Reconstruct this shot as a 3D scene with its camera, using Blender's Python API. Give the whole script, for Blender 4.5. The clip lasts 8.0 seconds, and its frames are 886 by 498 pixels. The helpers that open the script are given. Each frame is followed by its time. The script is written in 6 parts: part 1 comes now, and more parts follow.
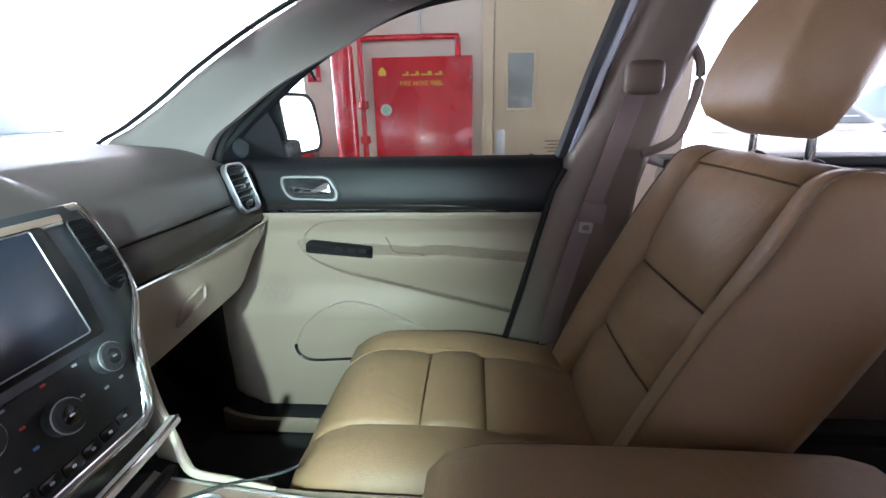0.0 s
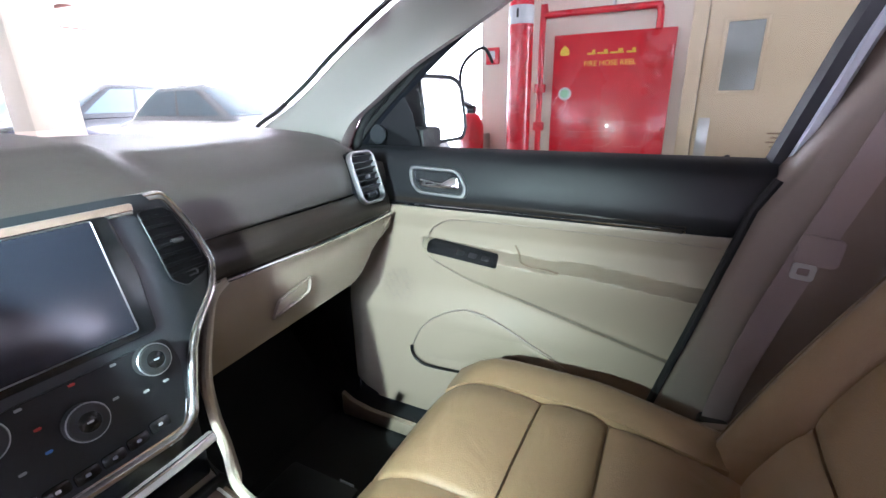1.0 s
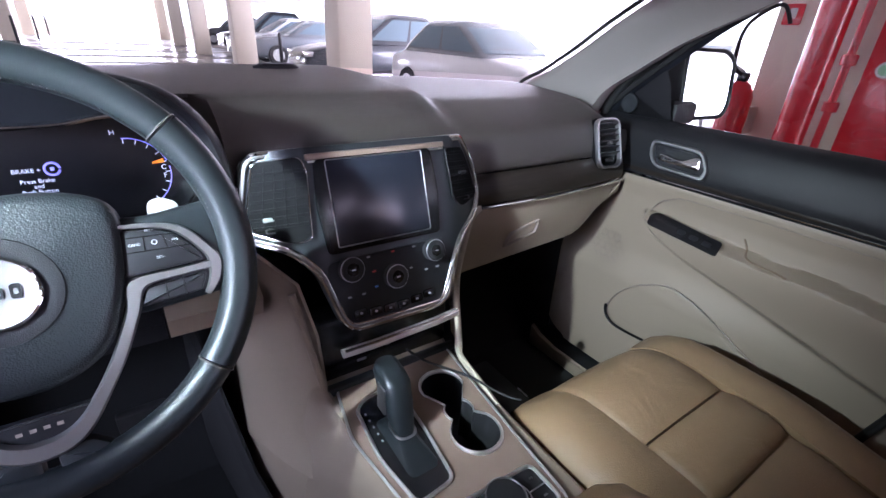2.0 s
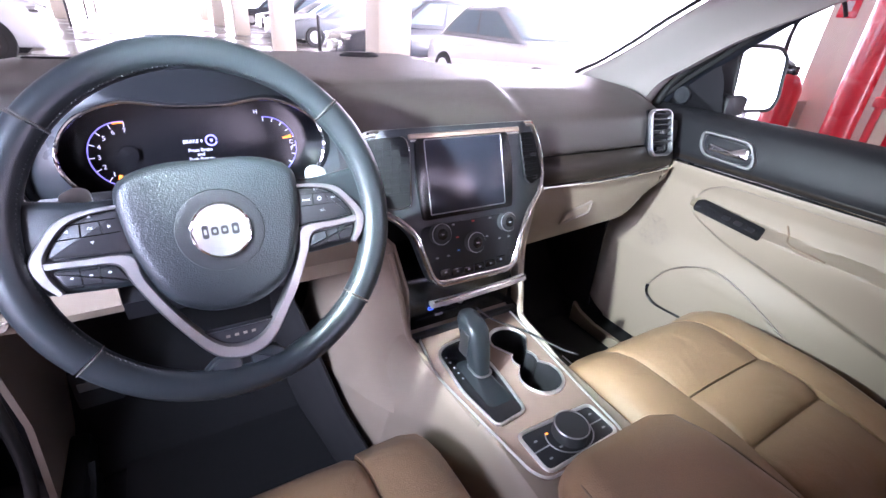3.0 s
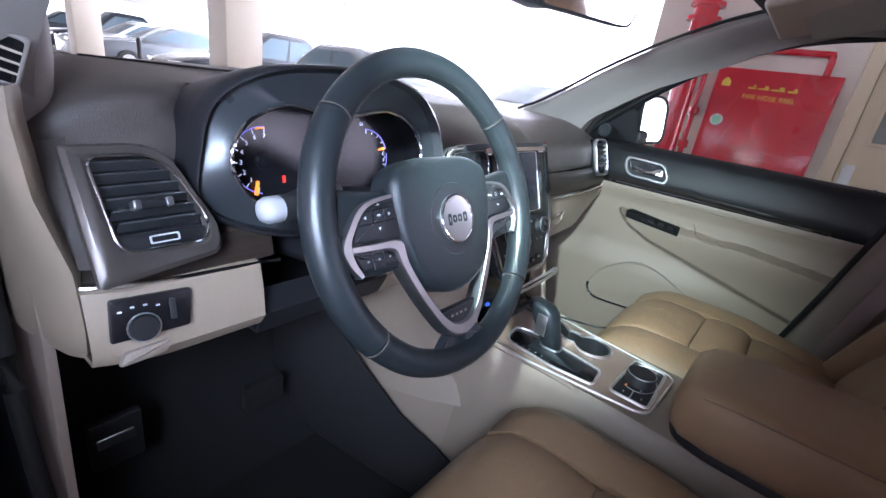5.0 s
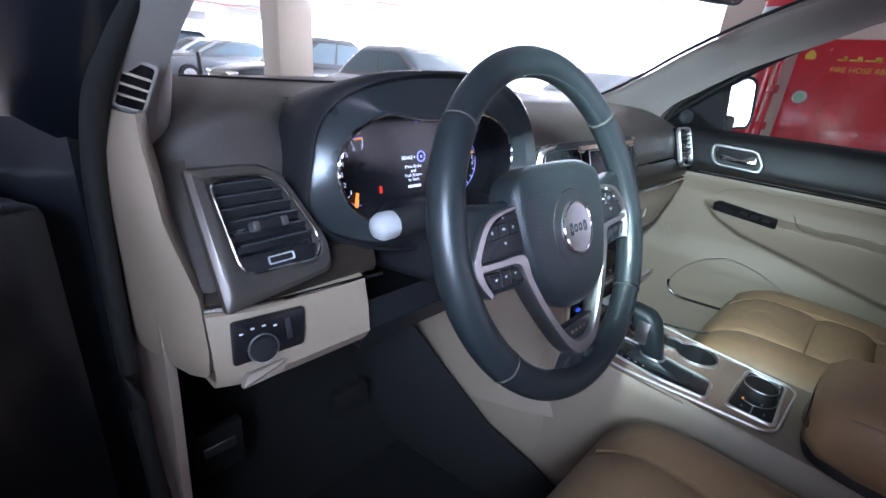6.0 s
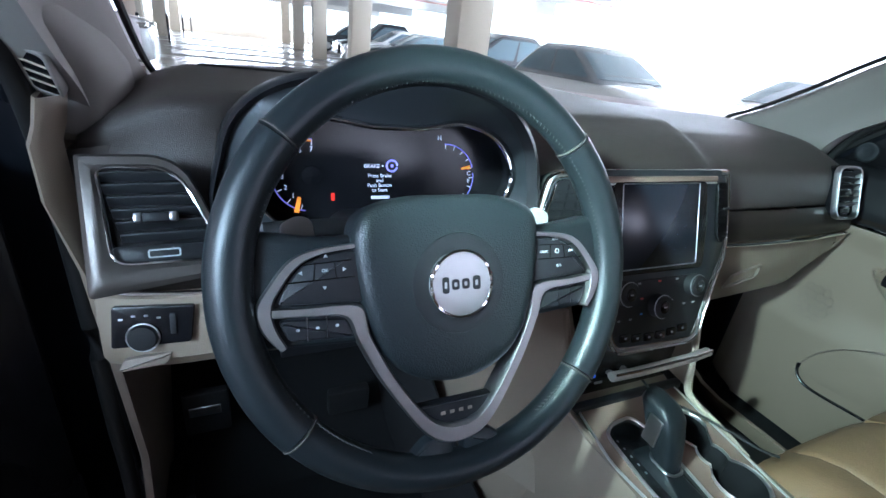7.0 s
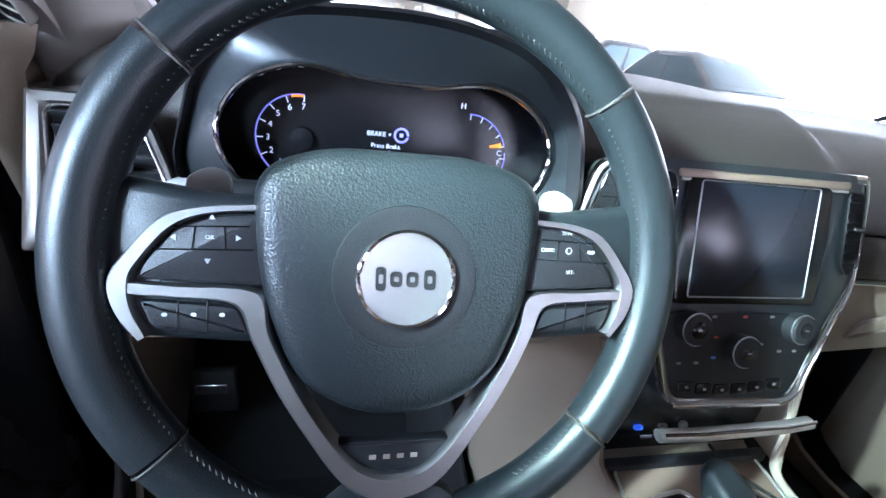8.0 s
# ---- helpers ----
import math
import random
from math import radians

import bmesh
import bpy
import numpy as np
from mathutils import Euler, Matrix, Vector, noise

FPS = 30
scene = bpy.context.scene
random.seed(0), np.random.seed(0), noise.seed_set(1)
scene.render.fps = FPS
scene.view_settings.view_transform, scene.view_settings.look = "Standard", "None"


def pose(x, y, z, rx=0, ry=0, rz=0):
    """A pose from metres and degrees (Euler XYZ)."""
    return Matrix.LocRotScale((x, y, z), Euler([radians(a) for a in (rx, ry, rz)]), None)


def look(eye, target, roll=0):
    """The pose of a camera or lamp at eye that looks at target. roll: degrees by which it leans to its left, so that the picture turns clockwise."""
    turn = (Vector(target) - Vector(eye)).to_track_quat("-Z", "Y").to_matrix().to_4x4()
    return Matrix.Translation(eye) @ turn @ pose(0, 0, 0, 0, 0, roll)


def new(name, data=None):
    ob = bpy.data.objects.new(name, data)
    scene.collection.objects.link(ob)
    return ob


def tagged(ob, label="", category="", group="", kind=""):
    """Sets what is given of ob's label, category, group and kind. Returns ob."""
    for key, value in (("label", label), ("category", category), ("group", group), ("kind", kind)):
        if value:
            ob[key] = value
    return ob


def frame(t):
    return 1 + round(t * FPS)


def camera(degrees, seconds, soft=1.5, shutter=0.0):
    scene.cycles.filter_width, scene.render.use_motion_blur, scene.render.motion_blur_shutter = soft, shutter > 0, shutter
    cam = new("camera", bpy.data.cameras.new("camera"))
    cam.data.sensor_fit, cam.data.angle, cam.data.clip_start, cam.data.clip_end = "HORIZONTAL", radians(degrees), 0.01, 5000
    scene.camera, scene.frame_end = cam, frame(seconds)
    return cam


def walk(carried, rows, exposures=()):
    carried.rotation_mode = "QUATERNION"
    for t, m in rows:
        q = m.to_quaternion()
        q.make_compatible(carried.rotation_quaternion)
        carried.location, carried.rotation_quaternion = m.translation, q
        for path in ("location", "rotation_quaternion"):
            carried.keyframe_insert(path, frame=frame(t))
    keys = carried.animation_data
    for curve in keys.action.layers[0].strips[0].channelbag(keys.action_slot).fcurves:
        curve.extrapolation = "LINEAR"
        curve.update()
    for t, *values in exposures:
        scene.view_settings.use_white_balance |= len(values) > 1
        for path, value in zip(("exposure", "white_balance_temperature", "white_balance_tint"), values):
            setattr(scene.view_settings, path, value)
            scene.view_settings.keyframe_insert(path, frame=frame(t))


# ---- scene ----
cam = camera(89.2, 8.0)
PATH = [
    (0, (-0.353, -0.009, 1.235), (1.551, 0.133, 0.641), -1.1),
    (0.5, (-0.206, -0.059, 1.221), (1.656, 0.314, 0.595), -1.0),
    (1, (-0.151, -0.068, 1.233), (1.53, 0.805, 0.592), -1.2),
    (1.5, (-0.234, -0.103, 1.265), (1.031, 1.294, 0.594), -3.6),
    (1.7, (-0.258, -0.110, 1.277), (0.891, 1.339, 0.515), -0.6),
    (2.8, (-0.396, -0.180, 1.293), (0.560, 1.309, 0.361), 5.2),
    (3, (-0.429, -0.176, 1.301), (0.518, 1.325, 0.378), 4.1),
    (3.5, (-0.521, -0.155, 1.292), (0.453, 1.346, 0.399), 3.1),
    (4, (-0.636, -0.108, 1.274), (0.457, 1.333, 0.419), 6.2),
    (4.2, (-0.682, -0.100, 1.267), (0.468, 1.311, 0.439), 7.3),
    (5.3, (-0.856, 0.060, 1.232), (0.711, 1.098, 0.549), 8.2),
    (5.5, (-0.865, 0.085, 1.23), (0.71, 1.116, 0.555), 7.9),
    (6, (-0.851, 0.09, 1.238), (0.506, 1.353, 0.486), 4.9),
    (6.5, (-0.692, 0.021, 1.262), (0.322, 1.559, 0.486), 7.0),
    (7, (-0.567, 0.012, 1.268), (0.231, 1.655, 0.438), 7.1),
    (7.5, (-0.48, 0.046, 1.247), (0.099, 1.769, 0.398), 8.0),
    (8, (-0.441, 0.078, 1.217), (0.005, 1.836, 0.361), 8.3),
]
walk(
    cam,
    [(t, look(eye, target, roll)) for t, eye, target, roll in PATH],
    [(0, 0.0, 5450, 22), (0.5, 0.26, 5450, 24), (1, 0.48, 5500, 29), (1.5, -0.68, 5500, 38), (2.8, 0.28, 5650, 46), (3, 0.58, 5650, 46), (3.5, 0.49, 5550, 33), (4, -0.32, 5500, 33), (4.2, -0.36, 5500, 33), (5.5, -0.36, 5400, 35), (6.5, -1.12, 5250, 25), (7, -1.0, 5150, 19), (7.5, -0.95, 5150, 17), (8, -0.18, 5200, 24)],
)

# ---- light ----
world = bpy.data.worlds.new("world")
scene.world = world
world.use_nodes = True
wn, wl = world.node_tree.nodes, world.node_tree.links
sky = wn.new("ShaderNodeTexSky")
sky.sky_type, sky.sun_disc = "NISHITA", False
sky.sun_elevation, sky.sun_rotation, sky.air_density, sky.dust_density = radians(48), radians(70), 1.0, 2.0
wl.new(sky.outputs[0], wn["Background"].inputs[0])
wn["Background"].inputs[1].default_value = 0.15


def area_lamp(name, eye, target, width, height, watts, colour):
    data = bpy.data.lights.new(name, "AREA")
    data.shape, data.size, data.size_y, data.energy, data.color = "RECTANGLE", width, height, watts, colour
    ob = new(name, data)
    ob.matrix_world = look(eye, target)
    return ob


# daylight at the open sides of the parking deck
area_lamp("daylight_front", (9.7, 8.0, 1.50), (0, 6.8, 1.7), 26.0, 2.8, 6000, (1.0, 0.96, 0.91))
area_lamp("daylight_aisle", (-3.0, 39.0, 1.5), (0, 0, 1.8), 18.0, 2.8, 5500, (1.0, 0.96, 0.91))
area_lamp("daylight_west", (-9.2, 4.0, 1.5), (0, 1.0, 1.4), 26.0, 2.6, 420, (1.0, 0.93, 0.86))
area_lamp("daylight_south", (5.4, -9.6, 1.5), (1.0, 0, 1.3), 8.0, 2.6, 800, (1.0, 0.94, 0.88))
# small fill lamp added by the open driver's door for wheel and left dash
area_lamp("door_fill", (-1.15, -0.10, 1.40), (-0.30, 0.55, 1.0), 0.26, 0.26, 4.1, (0.80, 1.0, 0.97)).data.spread = radians(64)
# a torch held in the open driver's door
torch = bpy.data.lights.new("torch", "SPOT")
torch.energy, torch.color, torch.shadow_soft_size = 150.0, (0.74, 1.0, 0.76), 0.012
torch.spot_size, torch.spot_blend = radians(62), 1.0
new("torch", torch).matrix_world = look((-0.66, 0.17, 1.38), (0.74, 0.60, 0.70))

# ---- materials ----


def mat(name, colour, rough=0.5, metal=0.0, grain=0.0, scale=200.0, vary=0.15, vscale=6.0, coat=0.0, stretch=(1, 1, 1), spec=0.5, wrinkle=0.0):
    m = bpy.data.materials.new(name)
    m.use_nodes = True
    n, l = m.node_tree.nodes, m.node_tree.links
    b = n["Principled BSDF"]
    b.inputs["Roughness"].default_value, b.inputs["Metallic"].default_value = rough, metal
    b.inputs["Coat Weight"].default_value = coat
    b.inputs["Specular IOR Level"].default_value = spec
    co = n.new("ShaderNodeTexCoord")
    mp = n.new("ShaderNodeMapping")
    mp.inputs["Scale"].default_value = stretch
    l.new(co.outputs["Object"], mp.inputs[0])
    big = n.new("ShaderNodeTexNoise")
    big.inputs["Scale"].default_value, big.inputs["Detail"].default_value = vscale, 6
    l.new(mp.outputs[0], big.inputs["Vector"])
    ramp = n.new("ShaderNodeMix")
    ramp.data_type = "RGBA"
    dark = [c * (1 - vary) for c in colour]
    lite = [min(1, c * (1 + vary)) for c in colour]
    ramp.inputs["A"].default_value, ramp.inputs["B"].default_value = (*dark, 1), (*lite, 1)
    l.new(big.outputs["Fac"], ramp.inputs["Factor"])
    l.new(ramp.outputs["Result"], b.inputs["Base Color"])
    rr = n.new("ShaderNodeMapRange")
    rr.inputs["To Min"].default_value, rr.inputs["To Max"].default_value = max(0.02, rough - 0.08), min(1, rough + 0.08)
    l.new(big.outputs["Fac"], rr.inputs["Value"])
    l.new(rr.outputs[0], b.inputs["Roughness"])
    if grain:
        vo = n.new("ShaderNodeTexVoronoi")
        vo.inputs["Scale"].default_value = scale
        fine = n.new("ShaderNodeTexNoise")
        fine.inputs["Scale"].default_value, fine.inputs["Detail"].default_value = scale * 0.6, 4
        add = n.new("ShaderNodeMath")
        add.operation = "ADD"
        l.new(mp.outputs[0], vo.inputs["Vector"])
        l.new(mp.outputs[0], fine.inputs["Vector"])
        l.new(vo.outputs["Distance"], add.inputs[0])
        l.new(fine.outputs["Fac"], add.inputs[1])
        bump = n.new("ShaderNodeBump")
        bump.inputs["Strength"].default_value, bump.inputs["Distance"].default_value = grain, 0.0006
        l.new(add.outputs[0], bump.inputs["Height"])
        l.new(bump.outputs[0], b.inputs["Normal"])
        if wrinkle:
            fold = n.new("ShaderNodeTexNoise")
            fold.inputs["Scale"].default_value, fold.inputs["Detail"].default_value, fold.inputs["Distortion"].default_value = 11.0, 3, 1.2
            l.new(mp.outputs[0], fold.inputs["Vector"])
            soft_bump = n.new("ShaderNodeBump")
            soft_bump.inputs["Strength"].default_value, soft_bump.inputs["Distance"].default_value = wrinkle, 0.010
            l.new(fold.outputs["Fac"], soft_bump.inputs["Height"])
            l.new(soft_bump.outputs[0], bump.inputs["Normal"])
    return m


def glow(name, colour, strength):
    m = mat(name, colour, 0.4)
    b = m.node_tree.nodes["Principled BSDF"]
    b.inputs["Emission Color"].default_value, b.inputs["Emission Strength"].default_value = (*colour, 1), strength
    return m


def glassy(name, colour=(1, 1, 1), rough=0.0, clear=0.92):
    m = bpy.data.materials.new(name)
    m.use_nodes = True
    n, l = m.node_tree.nodes, m.node_tree.links
    mix, tr, gl, fr = n.new("ShaderNodeMixShader"), n.new("ShaderNodeBsdfTransparent"), n.new("ShaderNodeBsdfGlossy"), n.new("ShaderNodeFresnel")
    fr.inputs["IOR"].default_value = 1.45
    tr.inputs[0].default_value = (clear * colour[0], clear * colour[1], clear * colour[2], 1)
    gl.inputs["Roughness"].default_value = rough
    cap = n.new("ShaderNodeMath")
    cap.operation = "MINIMUM"
    cap.inputs[1].default_value = 0.05
    l.new(fr.outputs[0], cap.inputs[0])
    l.new(cap.outputs[0], mix.inputs[0])
    l.new(tr.outputs[0], mix.inputs[1])
    l.new(gl.outputs[0], mix.inputs[2])
    l.new(mix.outputs[0], n["Material Output"].inputs[0])
    return m


M = {}
M["dash"] = mat("dash_vinyl", (0.062, 0.051, 0.046), 0.40, 0, 0.55, 900, 0.12, 5)
M["dash_dark"] = mat("dash_dark_plastic", (0.013, 0.013, 0.015), 0.40, 0, 0.3, 1200, 0.15, 6, spec=0.35)
M["black"] = mat("gloss_black", (0.010, 0.010, 0.011), 0.18, 0, 0, 1, 0.1, 8)
M["soft_black"] = mat("soft_black_plastic", (0.014, 0.014, 0.015), 0.55, 0, 0.3, 800)
M["leather_black"] = mat("black_leather", (0.012, 0.015, 0.017), 0.34, 0, 0.16, 1100, 0.12, 14, spec=0.38)
M["airbag"] = mat("pebbled_airbag_cover", (0.012, 0.015, 0.017), 0.36, 0, 0.5, 640, 0.12, 14, spec=0.40)
M["paddle"] = mat("silver_plastic", (0.40, 0.40, 0.39), 0.35)
M["liner"] = mat("hood_liner_plastic", (0.030, 0.034, 0.038), 0.30, 0.2, 0.1, 900, 0.1, 8)
M["face"] = mat("stack_face_satin", (0.022, 0.026, 0.030), 0.34, 0.2, 0.1, 1500, 0.1, 8)
M["thread"] = mat("grey_thread", (0.060, 0.058, 0.056), 0.8)
M["leather"] = mat("tan_leather", (0.295, 0.186, 0.100), 0.42, 0, 0.5, 700, 0.14, 7, wrinkle=0.35)
# darker copy of the tan leather, with shade put into its colour
M["leather_shaded"] = mat("tan_leather_shaded", (0.22, 0.136, 0.072), 0.46, 0, 0.5, 700, 0.12, 7, wrinkle=0.35)
M["beige"] = mat("beige_plastic", (0.27, 0.212, 0.160), 0.45, 0, 0.4, 900, 0.07, 5)
M["beige_pale"] = mat("pale_beige_trim", (0.44, 0.38, 0.30), 0.5, 0, 0.3, 900, 0.06, 5)
M["brown"] = mat("brown_trim", (0.16, 0.118, 0.090), 0.45, 0, 0.3, 900, 0.08, 5)
M["bronze"] = mat("bronze_satin_plate", (0.29, 0.205, 0.158), 0.33, 0.25, 0.15, 1500, 0.08, 8)
M["wheel_silver"] = mat("wheel_satin_silver", (0.36, 0.355, 0.35), 0.38, 1.0, 0.1, 2000, 0.05, 20)
M["badge"] = mat("badge_silver", (0.50, 0.50, 0.51), 0.38, 1.0, 0.1, 1500, 0.06, 40)
M["bezel"] = mat("bezel_grey", (0.30, 0.285, 0.275), 0.36, 0.9, 0.1, 1800, 0.06, 20)
M["bright"] = mat("bright_trim", (0.92, 0.91, 0.89), 0.42, 1.0, 0, 1, 0.03, 30)
M["taupe"] = mat("taupe_trim", (0.24, 0.19, 0.155), 0.5, 0, 0.3, 900, 0.08, 5)
M["headliner"] = mat("headliner_cloth", (0.40, 0.37, 0.33), 0.9, 0, 0.6, 1500, 0.06, 6)
M["pillar"] = mat("pillar_cloth", (0.26, 0.235, 0.217), 0.8, 0, 0.5, 1500, 0.06, 6)
M["carpet"] = mat("black_carpet", (0.012, 0.012, 0.013), 0.95, 0, 1.0, 1600, 0.3, 20)
M["chrome"] = mat("chrome", (0.78, 0.78, 0.78), 0.10, 1.0, 0, 1, 0.03, 30)
M["satin"] = mat("satin_silver", (0.44, 0.44, 0.445), 0.34, 1.0, 0.1, 2000, 0.05, 20)
M["wood"] = mat("dark_wood_trim", (0.026, 0.019, 0.015), 0.38, 0, 0.1, 300, 0.55, 12, 0.05, (1, 6, 14), spec=0.25)
M["screen"] = mat("display_glass", (0.018, 0.020, 0.030), 0.24, 0, 0, 1, 0.05, 5)
M["panel_black"] = mat("gauge_black", (0.008, 0.008, 0.010), 0.25, 0, 0, 1, 0.05, 5)
M["print_white"] = mat("white_print", (0.55, 0.56, 0.58), 0.5, 0, 0, 1, 0.03, 5)
M["print_grey"] = mat("grey_print", (0.32, 0.32, 0.33), 0.5)
M["print_red"] = mat("red_print", (0.6, 0.05, 0.04), 0.5)
M["print_blue"] = mat("blue_print", (0.08, 0.25, 0.7), 0.5)
M["glow_white"] = glow("glow_white", (0.80, 0.85, 1.0), 0.95)
M["glow_violet"] = glow("glow_violet", (0.33, 0.32, 1.0), 0.85)
M["glow_amber"] = glow("glow_amber", (1.0, 0.33, 0.03), 1.6)
M["glow_red"] = glow("glow_red", (1.0, 0.04, 0.02), 1.2)
M["glow_blue"] = glow("glow_blue", (0.08, 0.22, 1.0), 0.5)
M["paint"] = mat("dark_car_paint", (0.010, 0.012, 0.018), 0.30, 0.0, 0, 1, 0.1, 3, 0.25)
M["rubber"] = mat("black_rubber", (0.010, 0.010, 0.010), 0.7, 0, 0.2, 600)
M["belt"] = mat("grey_belt_webbing", (0.30, 0.235, 0.225), 0.75, 0, 0.8, 1500, 0.06, 20)
M["red"] = mat("red_enamel", (0.62, 0.012, 0.022), 0.28, 0, 0.1, 60, 0.05, 3, 0.3)
M["wall"] = mat("cream_wall_paint", (0.70, 0.60, 0.46), 0.75, 0, 0.3, 120, 0.05, 1.2)
M["wall_pink"] = mat("pale_wall_paint", (0.74, 0.66, 0.56), 0.8, 0, 0.3, 120, 0.05, 1.0)
M["door_paint"] = mat("cream_door_paint", (0.68, 0.56, 0.38), 0.5, 0, 0.15, 80, 0.05, 1.5)
M["concrete"] = mat("white_painted_concrete", (0.74, 0.72, 0.68), 0.8, 0, 0.5, 50, 0.08, 0.8)
M["column"] = mat("cream_column_paint", (0.74, 0.66, 0.54), 0.75, 0, 0.3, 60, 0.07, 1.0)
M["deck"] = mat("deck_coating", (0.32, 0.30, 0.27), 0.26, 0, 0.1, 90, 0.2, 0.6)
M["floor_shade"] = mat("tan_floor_shade", (0.15, 0.12, 0.085), 0.7, 0, 0.4, 70, 0.25, 0.9)
M["line"] = mat("white_line_paint", (0.78, 0.78, 0.76), 0.6, 0, 0.2, 60, 0.1, 2)
M["yellow"] = mat("yellow_lettering", (0.85, 0.62, 0.05), 0.5)
M["steel"] = mat("brushed_steel", (0.55, 0.55, 0.54), 0.35, 1.0, 0.1, 400, 0.08, 10)
M["pane"] = mat("wired_glass_pane", (0.23, 0.25, 0.22), 0.15, 0, 0.1, 60, 0.1, 4)
M["car_white"] = mat("white_car_paint", (0.72, 0.73, 0.74), 0.2, 0, 0, 1, 0.03, 3, 0.8)
M["car_grey"] = mat("grey_car_paint", (0.16, 0.18, 0.20), 0.22, 0.3, 0, 1, 0.05, 3, 0.8)
M["car_dark"] = mat("dark_car_paint_far", (0.03, 0.035, 0.045), 0.22, 0.1, 0, 1, 0.05, 3, 0.8)
M["car_glass"] = mat("tinted_car_glass", (0.10, 0.15, 0.18), 0.06, 0, 0, 1, 0.05, 3)
M["mirror"] = mat("mirror_glass", (0.93, 0.94, 0.95), 0.02, 1.0, 0, 1, 0.0, 3)
M["glass"] = glassy("clear_glass", (0.96, 1.0, 0.98))
M["bezel_dark"] = mat("bezel_brown_satin", (0.100, 0.086, 0.078), 0.36, 0.6, 0.1, 1800, 0.06, 20)
M["slat"] = mat("vent_slat_plastic", (0.030, 0.031, 0.034), 0.36, 0, 0.1, 900)
M["pipe_far"] = mat("dull_red_pipe", (0.34, 0.13, 0.10), 0.6)
M["vent_black"] = mat("vent_black_plastic", (0.007, 0.007, 0.008), 0.75, 0, 0.1, 900, spec=0.12)
M["stitch"] = mat("dark_stitching", (0.05, 0.045, 0.04), 0.8)
M["seam"] = mat("leather_seam_shadow", (0.20, 0.14, 0.09), 0.7)

# ---- mesh helpers ----


def axes(origin, xa, ya):
    x = Vector(xa).normalized()
    z = x.cross(Vector(ya)).normalized()
    y = z.cross(x)
    m = Matrix((x, y, z)).transposed().to_4x4()
    m.translation = origin
    return m


def sharp(bm, angle=38):
    for f in bm.faces:
        f.smooth = True
    for e in bm.edges:
        e.smooth = not (len(e.link_faces) == 2 and e.calc_face_angle(0) > radians(angle))


def thing(name, at=(0, 0, 0), label="", category="", group="", kind=""):
    ob = new(name)
    ob.empty_display_size = 0.05
    ob.location = at
    return tagged(ob, label, category, group, kind)


def part(name, bm, material, parent=None, label="", angle=38):
    sharp(bm, angle)
    me = bpy.data.meshes.new(name)
    bm.to_mesh(me)
    bm.free()
    me.materials.append(M[material] if isinstance(material, str) else material)
    ob = new(name, me)
    if parent:
        ob.parent = parent
        if parent.type == "EMPTY":
            ob.matrix_parent_inverse = Matrix.Translation(parent.location).inverted()
    return tagged(ob, label)


def fresh():
    return bmesh.new()


def block(lo, hi, bevel=0.0, seg=2, m=None):
    bm = fresh()
    bmesh.ops.create_cube(bm, size=1)
    c = [(a + b) / 2 for a, b in zip(lo, hi)]
    s = [b - a for a, b in zip(lo, hi)]
    bmesh.ops.transform(bm, verts=bm.verts, matrix=Matrix.Translation(c) @ Matrix.Diagonal((*s, 1)))
    if bevel:
        bmesh.ops.bevel(bm, geom=bm.edges[:], offset=bevel, segments=seg, profile=0.5, affect="EDGES", clamp_overlap=True)
    if m:
        bmesh.ops.transform(bm, verts=bm.verts, matrix=m)
    return bm


def rrect(w, h, r, n=5, cx=0.0, cy=0.0):
    pts = []
    for qx, qy, a0 in ((1, 1, 0), (-1, 1, 90), (-1, -1, 180), (1, -1, 270)):
        for k in range(n + 1):
            a = radians(a0 + 90 * k / n)
            pts.append((cx + qx * (w / 2 - r) + r * math.cos(a), cy + qy * (h / 2 - r) + r * math.sin(a)))
    return pts


def rounded(pts, r, n=4):
    """A polygon's outline with its corners rounded by r (one radius, or one a corner)."""
    out = []
    for i, p in enumerate(pts):
        a, b, c = Vector(pts[i - 1]), Vector(p), Vector(pts[(i + 1) % len(pts)])
        q = r[i] if isinstance(r, (list, tuple)) else r
        d1, d2 = (a - b), (c - b)
        q = min(q, d1.length * 0.48, d2.length * 0.48)
        p1, p2 = b + d1.normalized() * q, b + d2.normalized() * q
        for k in range(n + 1):
            t = k / n
            v = p1 * (1 - t) ** 2 + b * 2 * t * (1 - t) + p2 * t * t
            out.append((v.x, v.y))
    return out


def spline(pts, n=6, closed=False):
    """A smooth line through the points."""
    P = [Vector(p) for p in pts]
    out = []
    m = len(P)
    for i in range(m if closed else m - 1):
        g = (lambda k: P[k % m]) if closed else (lambda k: P[min(max(k, 0), m - 1)])
        p0, p1, p2, p3 = g(i - 1), g(i), g(i + 1), g(i + 2)
        for k in range(n):
            t = k / n
            out.append(0.5 * (2 * p1 + (p2 - p0) * t + (2 * p0 - 5 * p1 + 4 * p2 - p3) * t * t + (3 * p1 - p0 - 3 * p2 + p3) * t**3))
    if not closed:
        out.append(P[-1])
    return out


def area2(pts):
    return sum(pts[i - 1][0] * p[1] - p[0] * pts[i - 1][1] for i, p in enumerate(pts))


